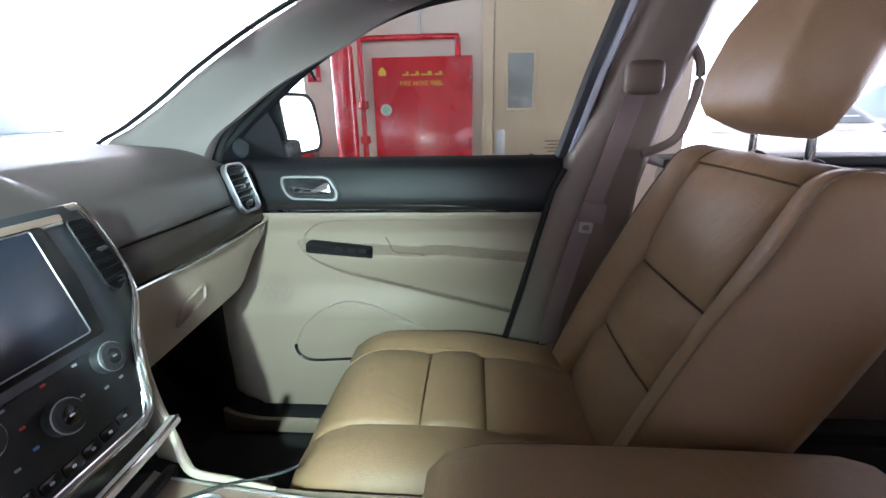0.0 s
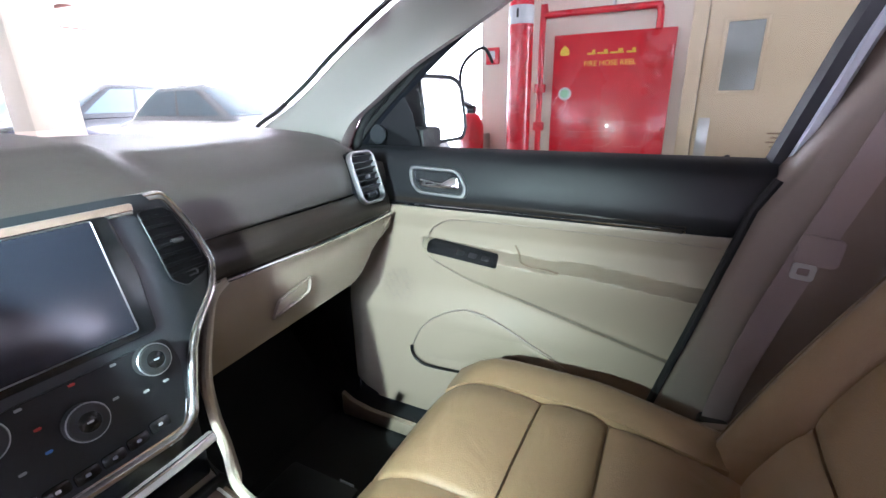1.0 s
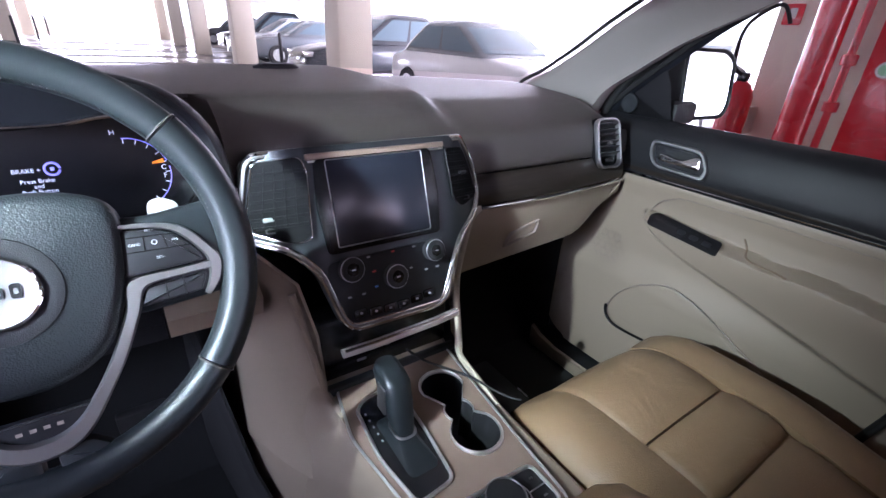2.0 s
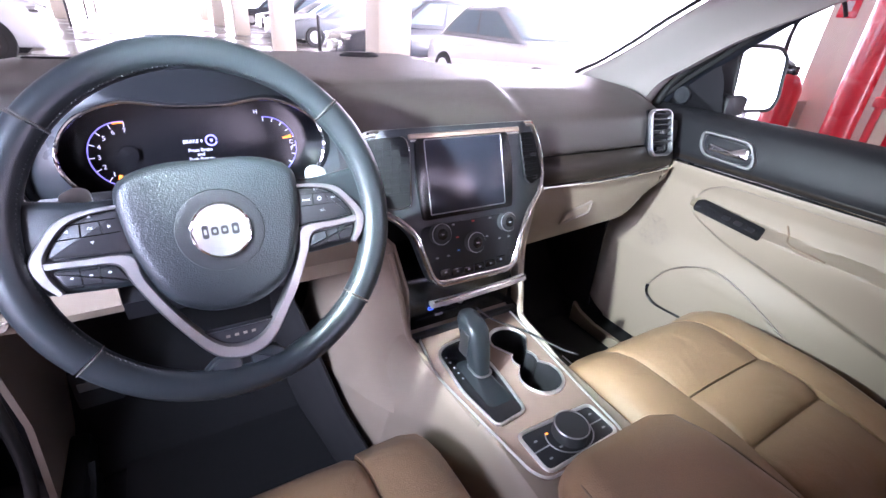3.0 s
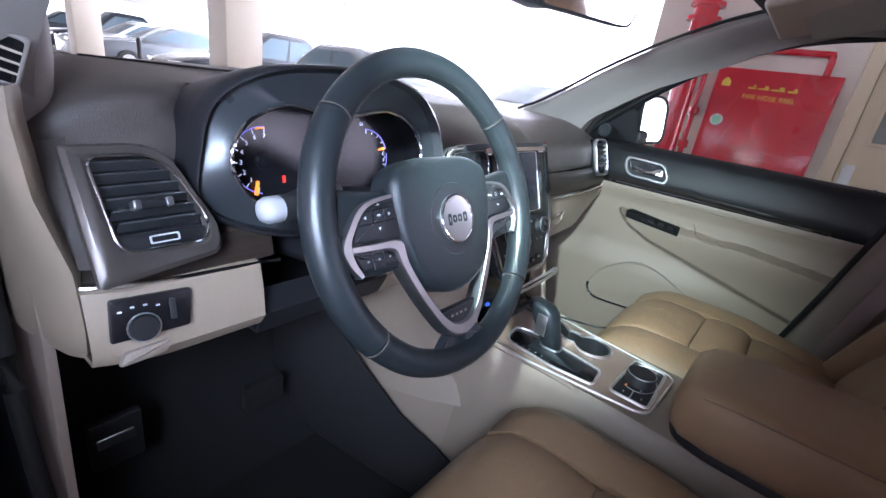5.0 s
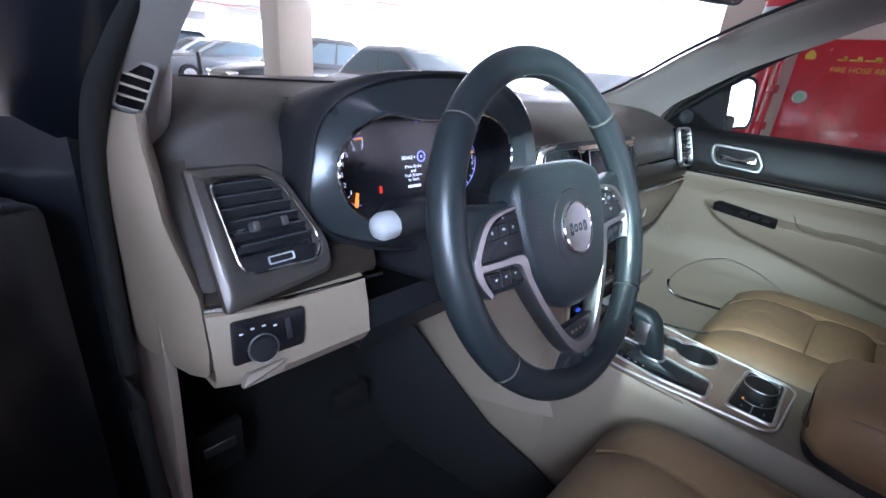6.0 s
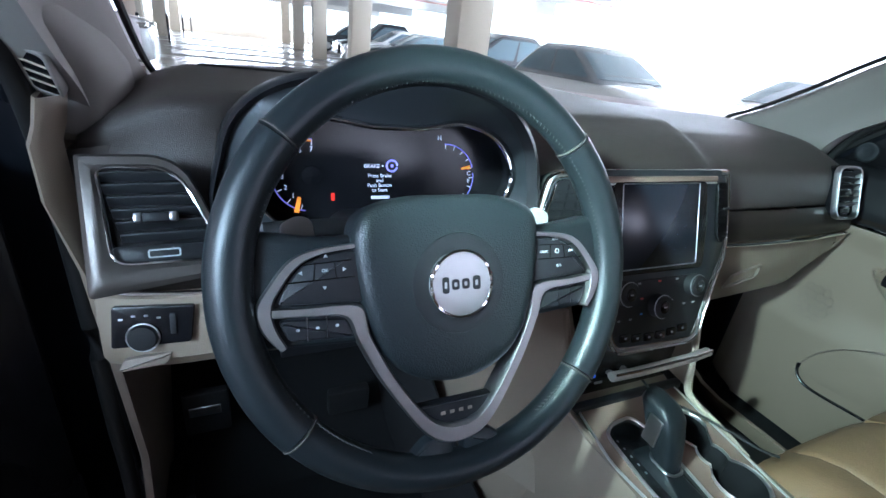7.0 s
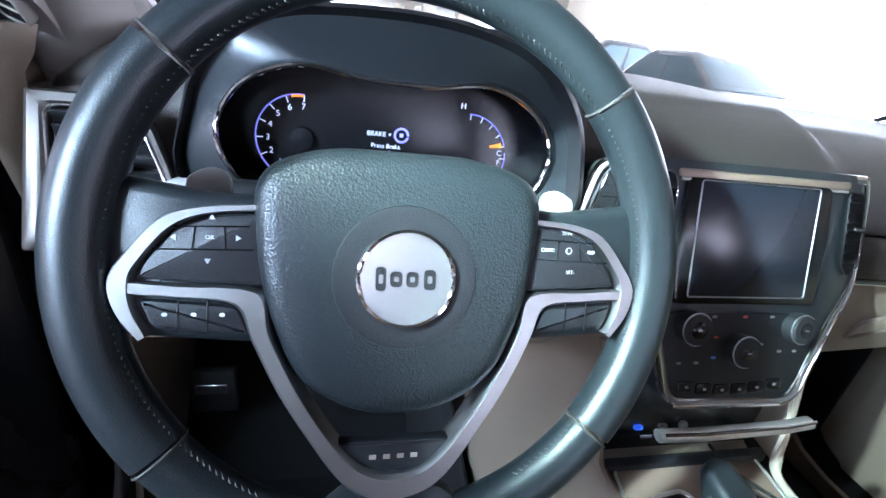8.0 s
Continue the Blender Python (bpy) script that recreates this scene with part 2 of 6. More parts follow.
def prism(outline, depth, m, bevel=0.0, seg=2, dome=0.0):
    """A solid from an outline in m's xy plane, raised by depth along m's z, its upper rim bevelled."""
    pts = list(outline)
    if area2(pts) < 0:
        pts.reverse()
    bm = fresh()
    low = [bm.verts.new((x, y, 0)) for x, y in pts]
    rings = [low]
    cx, cy = sum(p[0] for p in pts) / len(pts), sum(p[1] for p in pts) / len(pts)
    steps = [(0.0, depth - bevel)] + [(bevel * (1 - math.cos(math.pi / 2 * k / seg)), depth - bevel + bevel * math.sin(math.pi / 2 * k / seg)) for k in range(1, seg + 1)] if bevel else [(0.0, depth)]
    n = len(pts)
    for inset, z in steps:
        ring = []
        for i, (x, y) in enumerate(pts):
            tx, ty = pts[(i + 1) % n][0] - pts[i - 1][0], pts[(i + 1) % n][1] - pts[i - 1][1]
            ln = math.hypot(tx, ty) or 1
            ring.append(bm.verts.new((x - ty / ln * inset, y + tx / ln * inset, z)))
        rings.append(ring)
    if dome:
        for k in (0.8, 0.5, 0.2):
            rings.append([bm.verts.new((cx + (v.co.x - cx) * k, cy + (v.co.y - cy) * k, depth + dome * (1 - k * k))) for v in rings[len(steps)]])
    for a, b in zip(rings, rings[1:]):
        for i in range(n):
            bm.faces.new((a[i], a[(i + 1) % n], b[(i + 1) % n], b[i]))
    bm.faces.new(rings[-1])
    bm.faces.new(list(reversed(low)))
    bmesh.ops.transform(bm, verts=bm.verts, matrix=m)
    return bm


def band(outer, inner, depth, m, bevel=0.0):
    """A frame between two outlines with the same number of points."""
    o, i = list(outer), list(inner)
    bm = fresh()
    n = len(o)
    rows = [[(x, y, 0) for x, y in o], [(x, y, depth - bevel) for x, y in o]]
    if bevel:
        rows += [[(x + (a - x) * 0.25, y + (b - y) * 0.25, depth) for (x, y), (a, b) in zip(o, i)], [(x + (a - x) * 0.75, y + (b - y) * 0.75, depth) for (x, y), (a, b) in zip(o, i)]]
    rows += [[(x, y, depth - bevel) for x, y in i], [(x, y, 0) for x, y in i]]
    vs = [[bm.verts.new(p) for p in r] for r in rows]
    for a, b in zip(vs, vs[1:] + vs[:1]):
        for k in range(n):
            bm.faces.new((a[k], a[(k + 1) % n], b[(k + 1) % n], b[k]))
    bmesh.ops.recalc_face_normals(bm, faces=bm.faces)
    bmesh.ops.transform(bm, verts=bm.verts, matrix=m)
    return bm


def loft(rings, caps=True, closed=True):
    bm = fresh()
    vs = [[bm.verts.new(p) for p in r] for r in rings]
    n = len(vs[0])
    for a, b in zip(vs, vs[1:]):
        for k in range(n if closed else n - 1):
            bm.faces.new((a[k], a[(k + 1) % n], b[(k + 1) % n], b[k]))
    if caps:
        bm.faces.new(list(reversed(vs[0])))
        bm.faces.new(vs[-1])
    bmesh.ops.recalc_face_normals(bm, faces=bm.faces)
    return bm


def tube(path, radius, n=10, closed=False, caps=True, flat=1.0, up=(0, 0, 1)):
    P = [Vector(p) for p in path]
    rings = []
    for i, p in enumerate(P):
        a = P[i - 1] if (i or closed) else P[0]
        b = P[(i + 1) % len(P)] if (i < len(P) - 1 or closed) else P[-1]
        t = (b - a).normalized()
        s = t.cross(Vector(up))
        s = (s if s.length > 1e-4 else t.cross(Vector((1, 0, 0)))).normalized()
        w = s.cross(t)
        r = radius(i / (len(P) - 1)) if callable(radius) else radius
        rings.append([p + (s * math.cos(2 * math.pi * k / n) + w * flat * math.sin(2 * math.pi * k / n)) * r for k in range(n)])
    if closed:
        rings.append(rings[0])
        bm = loft(rings, caps=False)
        bmesh.ops.remove_doubles(bm, verts=bm.verts, dist=1e-6)
        return bm
    return loft(rings, caps)


def sheet(rows, thick=0.0):
    """A grid of points as a surface, given thickness downwards along its normals."""
    bm = loft(rows, caps=False, closed=False)
    if thick:
        bmesh.ops.solidify(bm, geom=bm.faces[:], thickness=thick)
    return bm


def lathe(profile, m, n=28):
    """Turns (radius, height) points round m's z."""
    rings = [[(r * math.cos(2 * math.pi * k / n), r * math.sin(2 * math.pi * k / n), h) for k in range(n)] for r, h in profile]
    bm = loft(rings)
    bmesh.ops.transform(bm, verts=bm.verts, matrix=m)
    return bm


def joined(*bms):
    out = fresh()
    for b in bms:
        me = bpy.data.meshes.new("scratch")
        b.to_mesh(me)
        b.free()
        out.from_mesh(me)
        bpy.data.meshes.remove(me)
    return out


def letters(name, text, size, m, material, parent, align="CENTER", depth=0.0002):
    cu = bpy.data.curves.new(name, "FONT")
    cu.body, cu.size, cu.extrude, cu.align_x, cu.align_y = text, size, depth, align, "CENTER"
    ob = bpy.data.objects.new(name, cu)
    scene.collection.objects.link(ob)
    bpy.context.view_layer.update()
    me = bpy.data.meshes.new_from_object(ob)
    bpy.data.objects.remove(ob)
    bm = fresh()
    bm.from_mesh(me)
    bpy.data.meshes.remove(me)
    bmesh.ops.transform(bm, verts=bm.verts, matrix=m)
    return part(name, bm, material, parent)


def at2(m, x, y, z=0.0, turn=0.0):
    return m @ Matrix.Translation((x, y, z)) @ Matrix.Rotation(radians(turn), 4, "Z")


def cut(ob, cutter):
    """Takes the cutter's volume out of ob's mesh."""
    me = bpy.data.meshes.new("cutter")
    cutter.to_mesh(me)
    cutter.free()
    tool = bpy.data.objects.new("cutter", me)
    scene.collection.objects.link(tool)
    mod = ob.modifiers.new("hole", "BOOLEAN")
    mod.operation, mod.object, mod.solver = "DIFFERENCE", tool, "EXACT"
    bpy.context.view_layer.update()
    done = bpy.data.meshes.new_from_object(ob.evaluated_get(bpy.context.evaluated_depsgraph_get()))
    ob.modifiers.clear()
    ob.data = done
    bpy.data.objects.remove(tool)
    bpy.data.meshes.remove(me)
    return ob


def flipx(bm):
    bmesh.ops.transform(bm, verts=bm.verts, matrix=Matrix.Diagonal((-1, 1, 1, 1)))
    bmesh.ops.reverse_faces(bm, faces=bm.faces)
    return bm


# ---- parking deck ----
WX = 2.73
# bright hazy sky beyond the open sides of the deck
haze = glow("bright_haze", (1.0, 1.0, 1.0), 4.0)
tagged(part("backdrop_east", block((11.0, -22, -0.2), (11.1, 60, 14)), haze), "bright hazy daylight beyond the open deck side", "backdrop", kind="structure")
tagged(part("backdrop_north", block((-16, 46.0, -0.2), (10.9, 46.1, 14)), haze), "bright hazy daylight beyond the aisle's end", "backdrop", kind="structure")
part("ground", block((-60, -40, -0.3), (60, 90, 0)), "deck")
tagged(bpy.data.objects["ground"], "grey coated concrete parking deck floor", "floor", kind="structure")
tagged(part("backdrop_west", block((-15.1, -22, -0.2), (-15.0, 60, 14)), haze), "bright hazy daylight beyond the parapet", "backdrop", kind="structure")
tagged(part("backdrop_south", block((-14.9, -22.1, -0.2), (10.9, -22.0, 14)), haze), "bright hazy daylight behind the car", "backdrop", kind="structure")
ceil = block((-14, -10, 2.95), (9.8, 40, 3.2))
ceil = joined(ceil, *[block((-14, y - 0.2, 2.55), (9.8, y + 0.2, 2.96)) for y in (7.5, 15, 22.5, 30, 37.5)])
tagged(part("ceiling", ceil, "concrete"), "white painted concrete deck ceiling with beams", "ceiling", kind="structure")
bm = joined(block((WX, -1.35, 0), (WX + 0.2, 1.12, 2.95)), block((WX + 0.2, -1.35, 0), (6.5, -1.15, 2.95)))
tagged(part("wall_east", bm, "wall_pink"), "pale painted service room wall", "wall", kind="structure")
tagged(part("wall_east_return", block((WX + 0.2, 0.92, 0), (6.5, 1.12, 2.95)), "wall_pink"), "pale painted return of the service room wall", "wall", kind="structure")
# unseen wall, added to cut the light from behind the car
tagged(part("unseen_rear_wall", block((-9.7, -10, 0), (1.5, -9.8, 2.95)), "concrete"), "unseen white painted wall added behind the car against rear light", "wall", kind="structure")
tagged(part("wall_west", block((-9.7, -10, 0), (-9.5, 40, 0.9)), "wall_pink"), "low pale painted parapet of the deck", "wall", kind="structure")
for k, y in enumerate((7.4, 14.9, 22.4, 29.9, 37.4)):
    for x in (2.97, -3.9 if y > 10 else -7.5):
        col = thing("column", (x, y, 0), "square cream painted concrete column", "column", "deck columns")
        part("shaft", block((x - 0.29, y - 0.29, 0), (x + 0.29, y + 0.29, 2.95), 0.03, 2), "column", col)
tagged(part("wall_north", block((-9.4, 40.0, 0), (9.8, 40.2, 0.85)), "wall_pink"), "low pale painted parapet at the aisle's end", "wall", kind="structure")
# bands of shade on the aisle floor, put in as tan strips
for y, d in ((17.2, 0.7), (20.0, 0.9), (23.4, 1.2), (28.6, 2.0), (35.0, 2.6)):
    tagged(part("floor_shade", block((-2.6, y, 0), (5.2, y + d, 0.004)), "floor_shade"), "tan strip painted as a band of shade on the aisle floor", "floor strip", "floor strips", "structure")
for k in range(9):
    tagged(part("bay_line", block((3.4, 2.2 + 2.5 * k, 0), (8.2, 2.32 + 2.5 * k, 0.004)), "line"), "white painted parking bay line on the floor", "line", "bay lines", "structure")
    tagged(part("bay_line", block((-8.2, 2.2 + 2.5 * k, 0), (-3.4, 2.32 + 2.5 * k, 0.004)), "line"), "white painted parking bay line on the floor", "line", "bay lines", "structure")

# ---- things on the service room wall ----
WALL = axes((WX, 0, 0), (0, -1, 0), (0, 0, 1))


def on_wall(y0, y1, z0, z1, depth, bevel=0.004, lift=0.0):
    return prism(rrect(abs(y1 - y0), z1 - z0, 0.006, 2, -(y0 + y1) / 2, (z0 + z1) / 2), depth, at2(WALL, 0, 0, lift), bevel)


cab = thing("fire_hose_cabinet", (WX, 0.34, 0.75), "red enamelled steel fire hose cabinet on the wall", "cabinet")
part("case", on_wall(0.015, 0.645, 0.60, 1.55, 0.025), "red", cab)
cabdoor = part("door", on_wall(0.01, 0.65, 0.59, 1.555, 0.015, 0.004, 0.027), "red", cab)
lockm = at2(WALL, -0.571, 1.236, 0.043)
part("lock", lathe([(0.037, 0), (0.037, 0.006), (0.030, 0.008), (0.030, 0.004), (0.001, 0.004)], lockm), "steel", cabdoor, "round chrome lock with a green insert")
part("lock_insert", lathe([(0.026, 0.0), (0.026, 0.007), (0.001, 0.007)], lockm, 20), mat("green_plastic", (0.25, 0.5, 0.3), 0.4), cabdoor)
for z in (0.80, 1.02, 1.44):
    part("hinge", tube([(WX - 0.046, 0.022, z - 0.03), (WX - 0.046, 0.022, z + 0.03)], 0.008), "red", cabdoor)
part("emblem", prism(rounded([(0, 0), (0.05, 0), (0.05, 0.03), (0.025, 0.055), (0, 0.03)], 0.008), 0.001, at2(WALL, -0.61, 1.445, 0.0425)), "yellow", cabdoor, "yellow flame mark")
letters("lettering", "FIRE HOSE REEL", 0.040, at2(WALL, -0.335, 1.395, 0.0425), "yellow", cabdoor)
for k, (u, w) in enumerate(((-0.435, 0.045), (-0.375, 0.06), (-0.30, 0.075), (-0.225, 0.05))):
    part("text_bar", prism(rrect(w, 0.010, 0.004, 3), 0.0008, at2(WALL, u, 1.448, 0.0425)), "yellow", cabdoor)
    part("text_bar", prism(rrect(w * 0.35, 0.024, 0.004, 3), 0.0008, at2(WALL, u + w * 0.25, 1.456, 0.0425)), "yellow", cabdoor)

pipe = thing("sprinkler_pipe", (WX - 0.05, 0.7, 1.6), "thin red fire pipe bent round the cabinet top", "pipe")
run = [(WX - 0.05, 0.72, 0.3), (WX - 0.05, 0.72, 1.62), (WX - 0.05, 0.70, 1.655), (WX - 0.05, 0.66, 1.665), (WX - 0.05, 0.14, 1.665), (WX - 0.05, 0.11, 1.655), (WX - 0.05, 0.10, 1.62), (WX - 0.06, 0.10, 1.55)]
part("pipe_run", tube(spline(run, 4), 0.018, 12, up=(1, 0, 0)), "red", pipe)
for z in (1.05, 1.27):
    part("valve", lathe([(0.03, -0.025), (0.034, -0.02), (0.034, 0.02), (0.03, 0.025)], Matrix.Translation((WX - 0.05, 0.72, z)), 16), "red", pipe)
riser = thing("fire_riser", (2.45, 0.775, 0), "thick red vertical fire riser pipe beside the wall", "pipe")
part("pipe_run", tube([(2.45, 0.775, 0), (2.45, 0.775, 2.95)], 0.066, 24), "red", riser)
part("label_band", lathe([(0.0665, 0), (0.068, 0.002), (0.068, 0.088), (0.0665, 0.09)], Matrix.Translation((2.45, 0.775, 1.595)), 24), "print_white", riser, "white paper label round the pipe")
part("label_mark", prism(rrect(0.012, 0.045, 0.004, 2), 0.001, axes((2.3815, 0.775, 1.645), (0, -1, 0), (0, 0, 1))), "soft_black", riser)
for z in (1.78, 1.86):
    part("flange", lathe([(0.066, -0.012), (0.095, -0.012), (0.095, 0.012), (0.066, 0.012)], Matrix.Translation((2.45, 0.775, z)), 24), "red", riser)
ext = thing("fire_extinguisher", (2.5, 1.08, 0.75), "red fire extinguisher with black hose hung on the wall", "extinguisher")
part("cylinder", lathe([(0.03, 0), (0.07, 0.01), (0.075, 0.04), (0.075, 0.34), (0.05, 0.40), (0.02, 0.42)], Matrix.Translation((2.52, 1.10, 0.72)), 20), "red", ext)
part("valve_head", block((2.495, 1.075, 1.13), (2.545, 1.125, 1.18), 0.008), "black", ext)
part("bracket", block((2.59, 1.06, 0.85), (2.731, 1.115, 1.0), 0.005), "steel", ext)
part("handle", tube([(2.52, 1.10, 1.18), (2.52, 1.16, 1.21), (2.52, 1.20, 1.20)], 0.008), "steel", ext)
part("hose", tube(spline([(2.52, 1.10, 1.16), (2.44, 1.13, 1.22), (2.43, 1.12, 1.40), (2.50, 1.02, 1.50), (2.56, 0.98, 1.42)], 6), 0.010), "rubber", ext)
sgn = thing("safety_sign", (WX, 1.0, 1.5), "small red and white safety sign on the wall", "sign")
part("plate", on_wall(1.00, 1.09, 1.42, 1.52, 0.004, 0.001), "red", sgn)
part("pictogram", on_wall(1.03, 1.065, 1.45, 1.50, 0.005, 0.0), "print_white", sgn)
cond = thing("conduit", (WX, 0.35, 2.3), "thin grey vertical conduit on the wall", "conduit")
part("conduit_run", tube([(WX - 0.012, 0.34, 1.68), (WX - 0.012, 0.34, 2.95)], 0.010, 8), "steel", cond)

sdoor = thing("door_1", (WX, -0.45, 0), "cream painted steel service door with a narrow pane", "door", kind="structure")
part("frame", joined(on_wall(-0.05, -0.12, 0, 2.10, 0.05), on_wall(-0.97, -1.04, 0, 2.10, 0.05), on_wall(-0.05, -1.04, 2.10, 2.18, 0.05)), "door_paint", sdoor)
part("leaf", on_wall(-0.125, -0.965, 0.01, 2.095, 0.025), "door_paint", sdoor)
part("pane_frame", band(rrect(0.20, 0.37, 0.008, 2, 0.293, 1.397), rrect(0.155, 0.325, 0.004, 2, 0.293, 1.397), 0.012, at2(WALL, 0, 0, 0.026), 0.003), "door_paint", sdoor)
part("pane", on_wall(-0.215, -0.371, 1.235, 1.559, 0.002, 0.0, 0.027), "pane", sdoor)
part("push_plate", on_wall(-0.145, -0.20, 0.87, 1.10, 0.003, 0.001, 0.026), "steel", sdoor)
part("lettering_bars", joined(*[on_wall(-0.46 - 0.02 * (k % 2), -0.56, 1.02 - 0.022 * k, 1.028 - 0.022 * k, 0.001, 0.0, 0.026) for k in range(4)]), mat("brown_print", (0.3, 0.2, 0.12), 0.6), sdoor)

# ---- parked cars ----


def parked_car(x, y, turn, paint, label, length=4.6, tall=1.48, roof=None, waist=0.0):
    m = Matrix.Translation((x, y, 0)) @ Matrix.Rotation(radians(turn), 4, "Z")
    c = thing("parked_car", (x, y, 0), label, "car", "parked cars")
    h, w = length / 2, 0.90
    rings = []
    stations = ((-1.0, 0.66, 0.70), (-0.985, 0.80, 0.80), (-0.93, 0.90, 0.86), (-0.75, 0.97, 0.89), (-0.4, 1.0, 0.90), (0.2, 0.99, 0.90), (0.5, 0.95, 0.89), (0.78, 0.87, 0.86), (0.93, 0.78, 0.81), (0.985, 0.68, 0.74), (1.0, 0.56, 0.66))
    for a, b, k in stations:
        b += waist
        half = [(k * 0.86, 0.24), (k * 0.98, 0.34), (k, 0.52), (k * 0.995, max(0.53, b - 0.22)), (k * 0.965, max(0.54, b - 0.07)), (k * 0.88, max(0.545, b - 0.015)), (k * 0.5, b + 0.012)]
        rings.append([m @ Vector((a * h, y, z)) for y, z in half + [(-y, z) for y, z in half[::-1]]])
    part("body", loft(rings), paint, c, "", 50)

    def house(t, grow=0.0):
        """The cabin's outline at a share of its height."""
        a0, a1 = -0.78 * h + 0.30 * h * t ** 1.3, 0.44 * h - 0.42 * h * t ** 1.15
        return [(px, py, 0.95 + waist + (tall - 0.95 - waist) * t) for px, py in rrect(a1 - a0 + 2 * grow, 2 * (w * (0.95 - 0.20 * t) + grow), 0.20, 4, (a0 + a1) / 2)]

    levels = [house(t) for t in (0.0, 0.25, 0.5, 0.75, 0.9)] + [[(x * 0.97 - 0.01, y * 0.9, tall + 0.012) for x, y, _ in house(0.97)], [(x * 0.5 - 0.1, y * 0.5, tall + 0.03) for x, y, _ in house(1.0)]]
    part("cabin", loft([[m @ Vector(p) for p in r] for r in levels]), roof or paint, c, "", 60)

    def pane(name, ids, cut_ids=None):
        rows = []
        for t in (0.14, 0.5, 0.84):
            ring = [Vector(p) for p in house(t, 0.006)]
            pts = [ring[k] for k in ids] if cut_ids is None else [ring[cut_ids[0]].lerp(ring[cut_ids[1]], f) for f in ids]
            rows.append([m @ p for p in pts])
        part(name, sheet(rows, 0.004), "car_glass", c, "dark tinted window")

    pane("windscreen", (17, 18, 19, 0, 1, 2))
    pane("rear_window", (7, 8, 9, 10, 11, 12))
    for e in ((4, 5), (15, 14)):
        pane("side_window", (0.02, 0.25, 0.46), e)
        pane("side_window", (0.50, 0.75, 0.97), e)
    for q in (-1, 1):
        for a in (-0.62 * h, 0.62 * h):
            wh = part("tyre", lathe([(0.20, -0.1), (0.31, -0.1), (0.33, -0.06), (0.33, 0.06), (0.31, 0.1), (0.20, 0.1)], m @ Matrix.Translation((a, q * 0.82, 0.33)) @ Matrix.Rotation(radians(90), 4, "X"), 24), "rubber", c)
            part("rim", lathe([(0.02, -0.103), (0.20, -0.103), (0.21, 0), (0.20, 0.103), (0.02, 0.103)], m @ Matrix.Translation((a, q * 0.82, 0.33)) @ Matrix.Rotation(radians(90), 4, "X"), 20), "steel", c)
        if waist:
            part("wheel_arch", lathe([(0.35, -0.09), (0.44, -0.09), (0.44, 0.09), (0.35, 0.09)], m @ Matrix.Translation((0.62 * h, q * 0.82, 0.35)) @ Matrix.Rotation(radians(90), 4, "X"), 24), "rubber", c)
            part("fog_lamp", block((h - 0.10, q * 0.66 - 0.06, 0.60), (h + 0.004, q * 0.66 + 0.06, 0.70), 0.02, 2, m), "steel", c)
        part("headlight", block((h - 0.22, q * 0.62 - 0.16, 0.62 + waist), (h - 0.02, q * 0.62 + 0.16, 0.74 + waist), 0.03, 2, m), "chrome", c)
    return c


parked_car(5.6, 7.05, 272, "car_white", "white parked car with tinted windows and dark roof in the glare", 4.4, 1.50, "car_grey")
parked_car(7.0, 3.9, 182, "car_white", "white parked car in glare by the open side", 4.3, 1.40)
parked_car(5.9, 12.0, 180, "car_dark", "dark parked estate car between columns", 4.7, 1.65)
parked_car(5.9, 17.8, 180, "car_grey", "grey parked car between columns", 4.5, 1.45)
parked_car(5.9, 20.4, 180, "car_white", "white parked car between columns", 4.5, 1.5)
parked_car(6.5, 25.0, 180, "car_dark", "dark parked off-road car between far columns", 4.7, 1.8)
parked_car(6.4, 32.6, 180, "car_dark", "dark parked car at the far end of the deck", 4.6, 1.6)
parked_car(-4.5, 12.7, 0, "car_white", "white parked pickup across the aisle", 4.7, 1.80, waist=0.22)
parked_car(-5.5, 18.6, 0, "car_dark", "dark parked car across the aisle", 4.5, 1.5)
parked_car(-6.2, 5.5, 0, "car_grey", "grey parked car across the aisle", 4.5, 1.5)
parked_car(5.6, -3.4, 180, "car_white", "white parked car behind the service room", 4.4, 1.5)
parked_car(5.6, -6.2, 180, "car_grey", "grey parked car behind the service room", 4.4, 1.5)
for k, (x, y) in enumerate(((-2.85, 15.7), (-2.9, 23.0), (-2.95, 30.5), (-2.95, 36.5), (3.3, 12.4), (3.3, 17.0))):
    b = thing("bollard", (x, y, 0), "slim dark steel bollard on the deck", "bollard", "bollards")
    part("post", lathe([(0.045, 0), (0.045, 1.05), (0.03, 1.1), (0.001, 1.1)], Matrix.Translation((x, y, 0)), 14), "soft_black", b)
    part("base_plate", lathe([(0.11, 0), (0.11, 0.015), (0.05, 0.02)], Matrix.Translation((x, y, 0)), 14), "line", b)
for x, z in ((1.1, 2.80), (4.2, 2.72), (-3.0, 2.80)):
    p = thing("ceiling_pipe", (x, 10, z), "red sprinkler pipe run under the ceiling", "pipe", "ceiling pipes")
    part("pipe_run", tube([(x, -9.5, z), (x, 39, z)], 0.030, 10), "pipe_far", p)
for y in (4.0, 11.0, 19.0):
    p = thing("ceiling_pipe", (0, y, 2.7), "red sprinkler branch pipe under the ceiling", "pipe", "ceiling pipes")
    part("pipe_run", tube([(-13, y, 2.68), (9.0, y, 2.68)], 0.022, 10), "pipe_far", p)
tray = thing("cable_tray", (-1.6, 10, 2.6), "grey steel cable tray under the ceiling", "cable tray")
part("tray_body", joined(block((-1.75, -9, 2.62), (-1.45, 39, 2.63)), block((-1.75, -9, 2.63), (-1.74, 39, 2.70)), block((-1.46, -9, 2.63), (-1.45, 39, 2.70))), "steel", tray)

